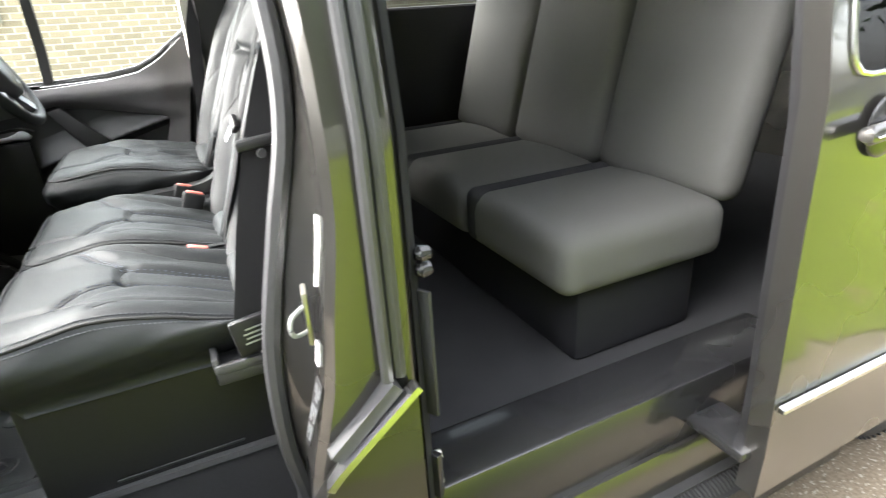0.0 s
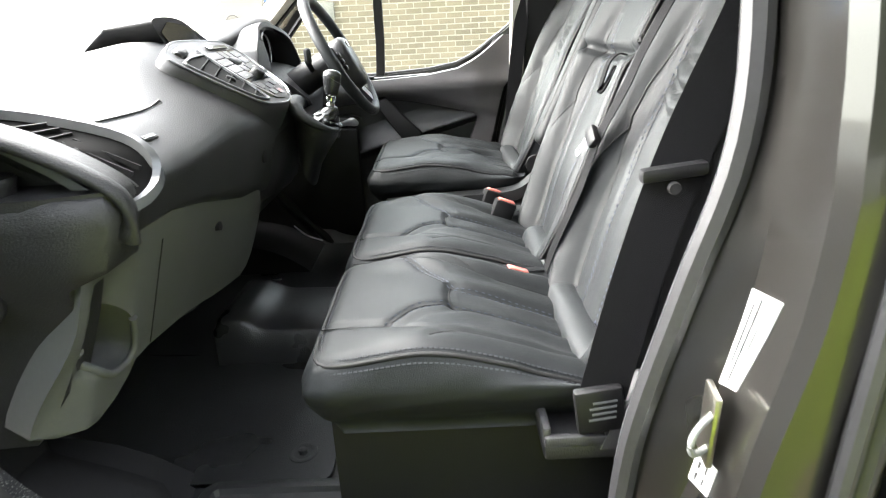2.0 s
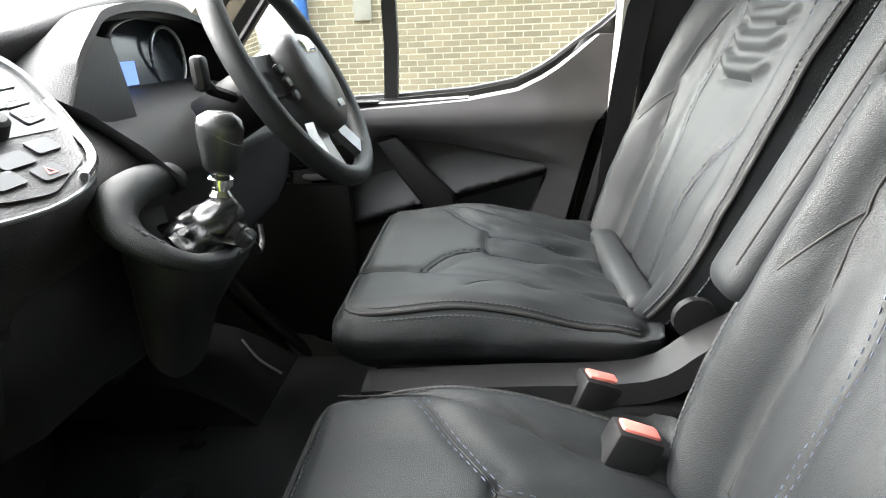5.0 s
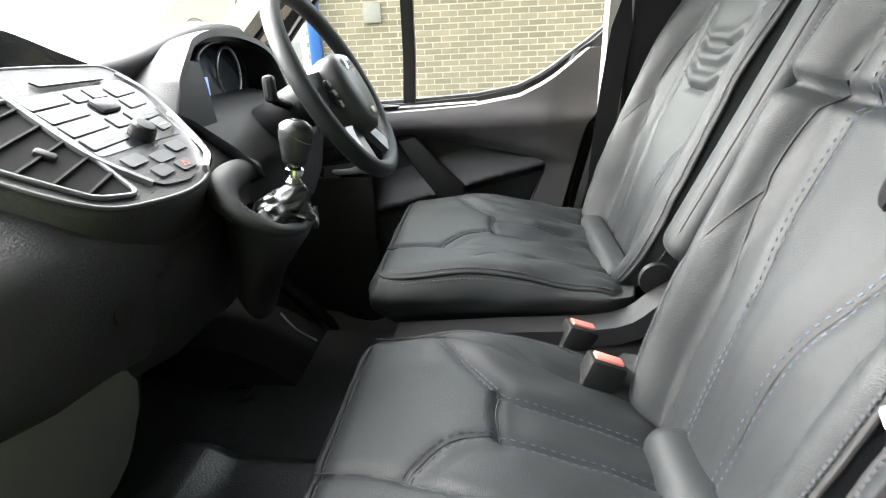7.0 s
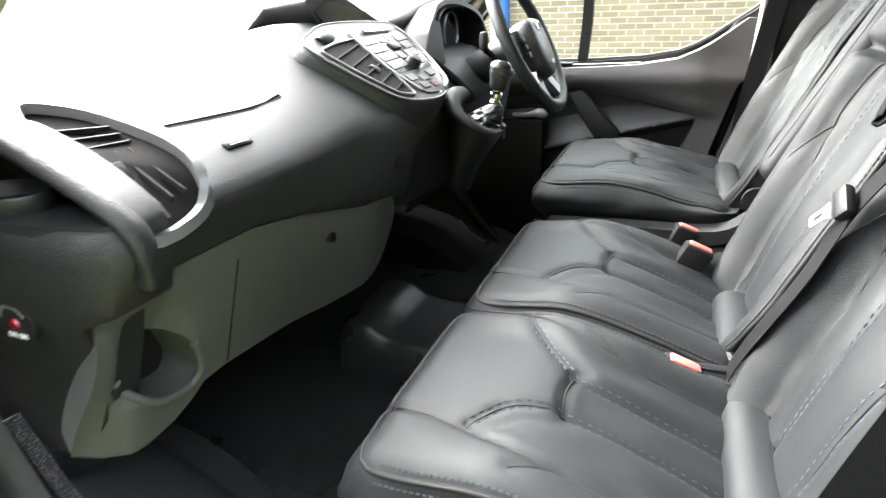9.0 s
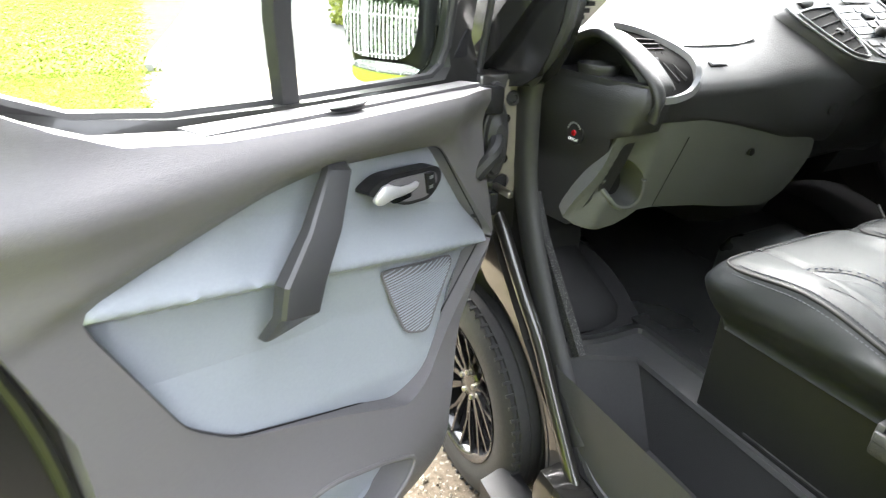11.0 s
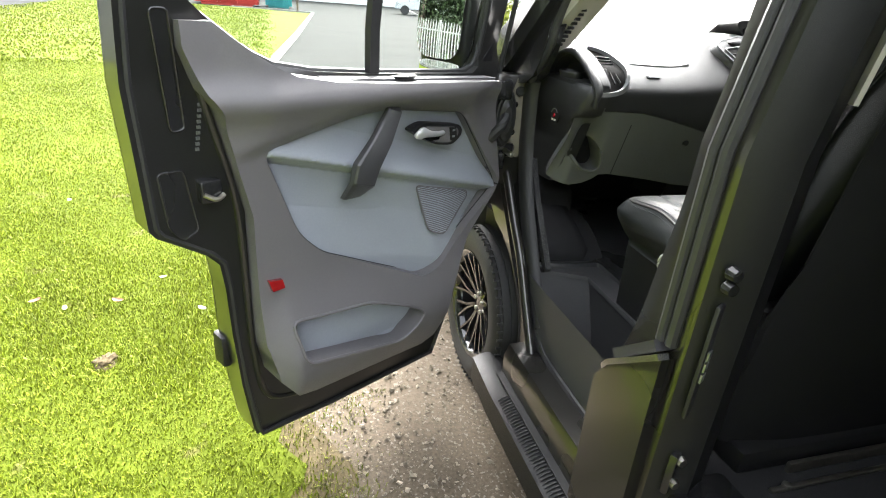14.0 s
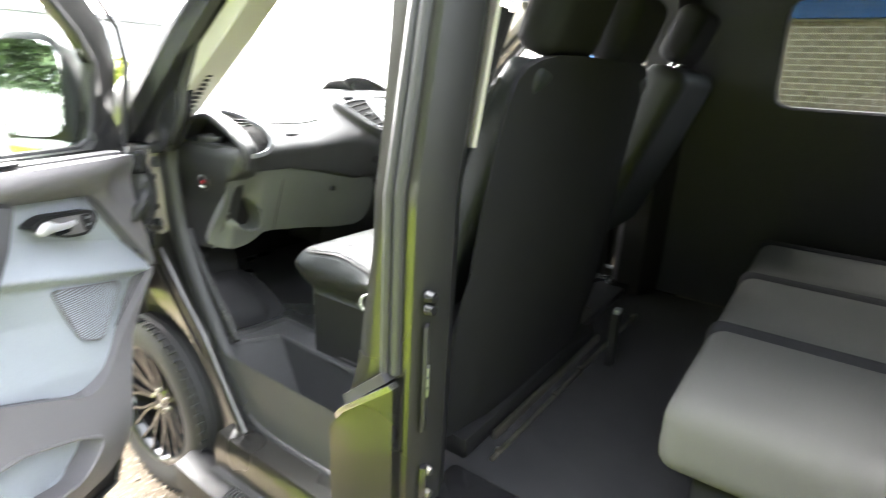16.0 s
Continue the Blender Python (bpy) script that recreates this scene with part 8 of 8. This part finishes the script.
for k in range(13):
    t = k / 12
    r = 0.031 * (1 - t) ** 0.7 + 0.0125
    x, z = -0.482 - 0.028 * t, 1.226 + 0.046 * t
    ring = []
    for a in (j * math.tau / 60 for j in range(60)):
        fold = 1 + (1 - 0.7 * t) * (0.13 * math.sin(3 * a + 2.4 * math.sin(2.2 * k)) + 0.08 * math.sin(7 * a - 1.3 * k))
        ring.append((x + r * math.cos(a) * fold, -0.085 + r * math.sin(a) * fold, z + 0.32 * r * math.cos(a) * (1 - t) + 0.005 * math.sin(5 * a + k) * (1 - t)))
    gai.append(ring)
part("gaiter", loft(gai), GAITER, gear, "wrinkled glossy black leather gaiter", soft=80)
ax0, ax1 = Vector((-0.508, -0.088, 1.268)), Vector((-0.524, -0.089, 1.36))
gdir = (ax1 - ax0).normalized()
gm = Matrix.Translation(ax0) @ gdir.to_track_quat("Z", "X").to_matrix().to_4x4() @ Matrix.Scale(0.92, 4)
part("shaft", moved(lathe([(-0.03, 0.008), (0.0, 0.011), (0.008, 0.013), (0.014, 0.009), (0.020, 0.014), (0.028, 0.014), (0.032, 0.009), (0.040, 0.009)], 18, "z"), gm), CHROME, gear, "ringed chrome shaft")
part("knob", moved(lathe([(0.034, 0.0135), (0.040, 0.0165), (0.054, 0.0185), (0.070, 0.0215), (0.084, 0.0230), (0.094, 0.0205), (0.100, 0.0125), (0.1015, 0.0005)], 26, "z"), gm @ Matrix.Diagonal((1.12, 0.92, 1, 1))), GAITER, gear, "smooth glossy black knob", soft=70)
part("knob_seam", moved(sweep([(0.0226 * math.cos(a), 0.0195 * math.sin(a) + 0.0, 0.080 + 0.012 * math.cos(a)) for a in (k * math.tau / 28 for k in range(28))], 0.0013, closed=True), gm), CHROME, gear)
part("knob_plate", moved(lathe([(0.0985, 0.0005), (0.1015, 0.0005), (0.1005, 0.011), (0.0985, 0.012)], 18, "z"), gm), CHROME, gear)

# door-side floor pieces, mat studs, carpet and the rear seats
for x, y in ((-0.47, 0.268), (-0.47, 0.45)):
    stud = thing("mat_stud", x, y, 0.64, "round black floor mat fixing stud", "stud", "mat studs")
    part("disc", moved(lathe([(0.0, 0.026), (0.004, 0.024), (0.006, 0.012), (0.012, 0.006), (0.013, 0.0005)], 18, "z"), pose(x, y, 0.6402)), DASH_BLACK, stud)
mat_thing = thing("floor_mat", -0.2, 0.3, 0.64, "black grained rubber floor mat before the bench", "floor mat")
part("sheet", sheet(rounded([(-0.538, 0.06), (-0.545, 0.532), (-0.10, 0.525), (0.10, 0.40), (0.10, 0.06)], 0.03), [], 0.03, lambda a, b, s: (a, b, 0.651 + 0.10 * max(0.0, a + 0.02) + 0.0015 * noise.noise((a * 9, b * 9, 4)) - 0.010 * s), 0.010), FLOOR_MAT, mat_thing, "", soft=50)
for x, y in ((-0.474, 0.286), (-0.475, 0.453)):
    part("fixing", moved(lathe([(-0.002, 0.030), (0.001, 0.029), (0.0015, 0.022), (-0.001, 0.018), (-0.001, 0.009), (0.008, 0.008), (0.009, 0.0005)], 20, "z"), pose(x, y, 0.652)), FLOOR_MAT, mat_thing, "round moulded mat fixing", soft=40)
part("edge_line", sweep(smooth_line([(-0.206, -0.649, 0.768), (-0.262, -0.602, 0.745), (-0.329, -0.558, 0.738)], 4), 0.003), SATIN, van, "thin bright edge line in the driver's footwell")
foot = thing("kick_carpet", -0.25, 0.66, 0.64, "black carpet covered hump at the side of the footwell", "carpet")
hump = []
for x, w, h in ((-0.275, 0.60, 0.655), (-0.268, 0.575, 0.690), (-0.245, 0.555, 0.715), (-0.20, 0.548, 0.730), (-0.08, 0.545, 0.775), (0.12, 0.54, 0.86)):
    hump.append([(x, 0.785, 0.640), (x, 0.785, h + 0.012), (x, 0.74, h + 0.010), (x, w + 0.05, h), (x, w + 0.018, h - 0.008), (x, w, h - 0.035), (x, w, 0.640)])
part("pad", loft(hump), CARPET, foot, "", soft=60)
part("carpet_strip", sweep(smooth_line([(-0.36, 0.768, 0.66), (-0.26, 0.762, 0.77), (-0.16, 0.757, 0.88), (-0.10, 0.755, 0.98)], 5), [(-0.022, -0.012), (-0.018, 0.008), (0.018, 0.008), (0.022, -0.012)], up=(0, -1, 0.3)), PILE, foot, "worn grey-flecked carpet edge", soft=60)
ramp = thing("footwell_box", -0.38, 0.0, 0.64, "black rubber covered box in the footwell", "box")
fold = []
for y, drop, inset in ((0.118, 1.0, -0.012), (0.112, 0.45, -0.006), (0.100, 0.10, 0.0), (0.085, 0.0, 0.0), (0.0, 0.0, 0.0), (-0.10, 0.0, 0.0), (-0.125, 0.10, 0.0), (-0.135, 0.5, -0.006), (-0.140, 1.0, -0.012)):
    e = -0.262 - 0.12 * (0.10 - y)
    fold.append([(x + inset * (1 if x > -0.3 else 0), y, 0.640 + (z - 0.11 * (y + 0.02) - 0.640) * (1 - drop)) for x, z in ((-0.60, 0.642), (-0.60, 0.746), (-0.45, 0.750), (e - 0.050, 0.753), (e - 0.030, 0.757), (e - 0.012, 0.766), (e + 0.006, 0.778), (e + 0.022, 0.784), (e + 0.060, 0.788), (e + 0.078, 0.782), (e + 0.088, 0.765), (e + 0.092, 0.642))])
part("cover", loft(fold), FLOOR_MAT, ramp, "grained rubber cover folded over the box", soft=60)
part("wheel_bulge", to_world(pillow((0.22, 0.10, 0.12), 0.06, 0.03), Matrix.Translation((0.16, 0.62, 0.74))), CARPET, ramp)

rear = thing("rear_bench_seat", -1.9, 0, 0.6, "three-seat rear bench in grey fabric with dark bands", "seat")
for k in range(3):
    y1 = 0.74 - k * 0.49
    y0 = y1 - 0.475
    c = part("cushion", to_world(pillow((0.26, (y1 - y0) / 2, 0.075), 0.04, 0.02, lambda p, n: p + np.stack((0 * p[:, 0], 0 * p[:, 0], np.clip(n[:, 2], 0, 1) * 0.02 * (1 - (p[:, 1] / 0.24) ** 2)), 1)), Matrix.Translation((-1.91, (y0 + y1) / 2, 0.885))), FABRIC, rear, "grey fabric cushion", soft=70)
    part("side_band", to_world(pillow((0.264, 0.040, 0.080), 0.032, 0.012), Matrix.Translation((-1.91, y0 + 0.038, 0.898))), FABRIC_BAND, c, "dark fabric band", soft=70)
    part("backrest", to_world(pillow((0.055, (y1 - y0) / 2, 0.30), 0.045, 0.03), Matrix.Translation((-2.24, (y0 + y1) / 2, 1.24)) @ Matrix.Rotation(radians(-14), 4, "Y")), FABRIC, rear, "", soft=70)
part("base", box(-2.12, -1.72, -0.70, 0.70, 0.60, 0.82, 0.02), FABRIC_DARK, rear)
part_rail = thing("floor_rail", -1.25, 0.1, 0.6, "thin bright rail along the cabin floor", "rail")
part("bar", box(-1.279, -1.267, -0.50, 0.68, 0.60, 0.610, 0.003), ZINC, part_rail)
for y in (-0.46, 0.10, 0.30, 0.64):
    part("rail_bolt", moved(lathe([(0.0, 0.010), (0.008, 0.009), (0.011, 0.0005)], 10, "z"), pose(-1.273, y, 0.608)), ZINC, part_rail)
seat_rail = thing("floor_rail", -1.14, 0.15, 0.6, "thin steel edge below the front bench", "rail")
part("bar", box(-1.240, -1.228, -0.16, 0.60, 0.60, 0.628, 0.003), ZINC, seat_rail)
stalk = thing("belt_buckle", -1.33, -0.02, 0.6, "black upright belt stalk with a pale button", "seat belt")
part("stem", loft([[(-1.33 + dx, -0.02 + dy, z) for dx, dy in ((-0.012, -0.02), (0.012, -0.02), (0.012, 0.02), (-0.012, 0.02))] for z in (0.60, 0.79)]), DASH_BLACK, stalk)
part("button", box(-1.341, -1.319, -0.038, -0.002, 0.788, 0.806, 0.004), SILVER, stalk, "pale release button")


# ---- the bricks of the wall: the nearest as pieces, the rest as one field ----
def brick_points(x, z, w, jig):
    y0, y1 = WALL_Y - 0.02, WALL_Y + jig
    c = 0.004
    return [(x, y0, z), (x + w, y0, z), (x + w, y0, z + 0.065), (x, y0, z + 0.065), (x + c, y1, z + c), (x + w - c, y1, z + c), (x + w - c, y1, z + 0.065 - c), (x + c, y1, z + 0.065 - c)]


BRICK_FACES = [(4, 5, 6, 7), (0, 1, 5, 4), (1, 2, 6, 5), (2, 3, 7, 6), (3, 0, 4, 7)]
wall_ob = bpy.data.objects["wall_building"]
brick_meshes = []
for w in (0.215, 0.1025):
    me = bpy.data.meshes.new("brick")
    me.from_pydata(brick_points(0, 0, w, 0.004), [], BRICK_FACES)
    me.materials.append(BUFF_BRICK)
    brick_meshes.append(me)
pts, faces = [], []
for row in range(32):
    z = 0.005 + row * 0.075
    x = -8.9 + (0.1125 if row % 2 else 0.0)
    while x < 1.53:
        w = 0.215
        if -1.9 < x < 1.2 and 0.55 < z < 1.95 and not (0.55 < x < 0.8 and z > 1.55):
            ob = new("brick", brick_meshes[0])
            ob.parent = wall_ob
            ob.location = (x, 0.0015 * math.sin(x * 91 + row * 17), z)
        else:
            i = len(pts)
            pts += brick_points(x, z, w, 0.004 + 0.0015 * math.sin(x * 91 + row * 17))
            faces += [tuple(i + k for k in f) for f in BRICK_FACES]
        x += 0.225
me = bpy.data.meshes.new("brick_field")
me.from_pydata(pts, [], faces)
me.materials.append(BUFF_BRICKS)
field = tagged(new("brick_field", me), "buff brick courses with pale mortar", "", "", "stuff")
field.parent = wall_ob
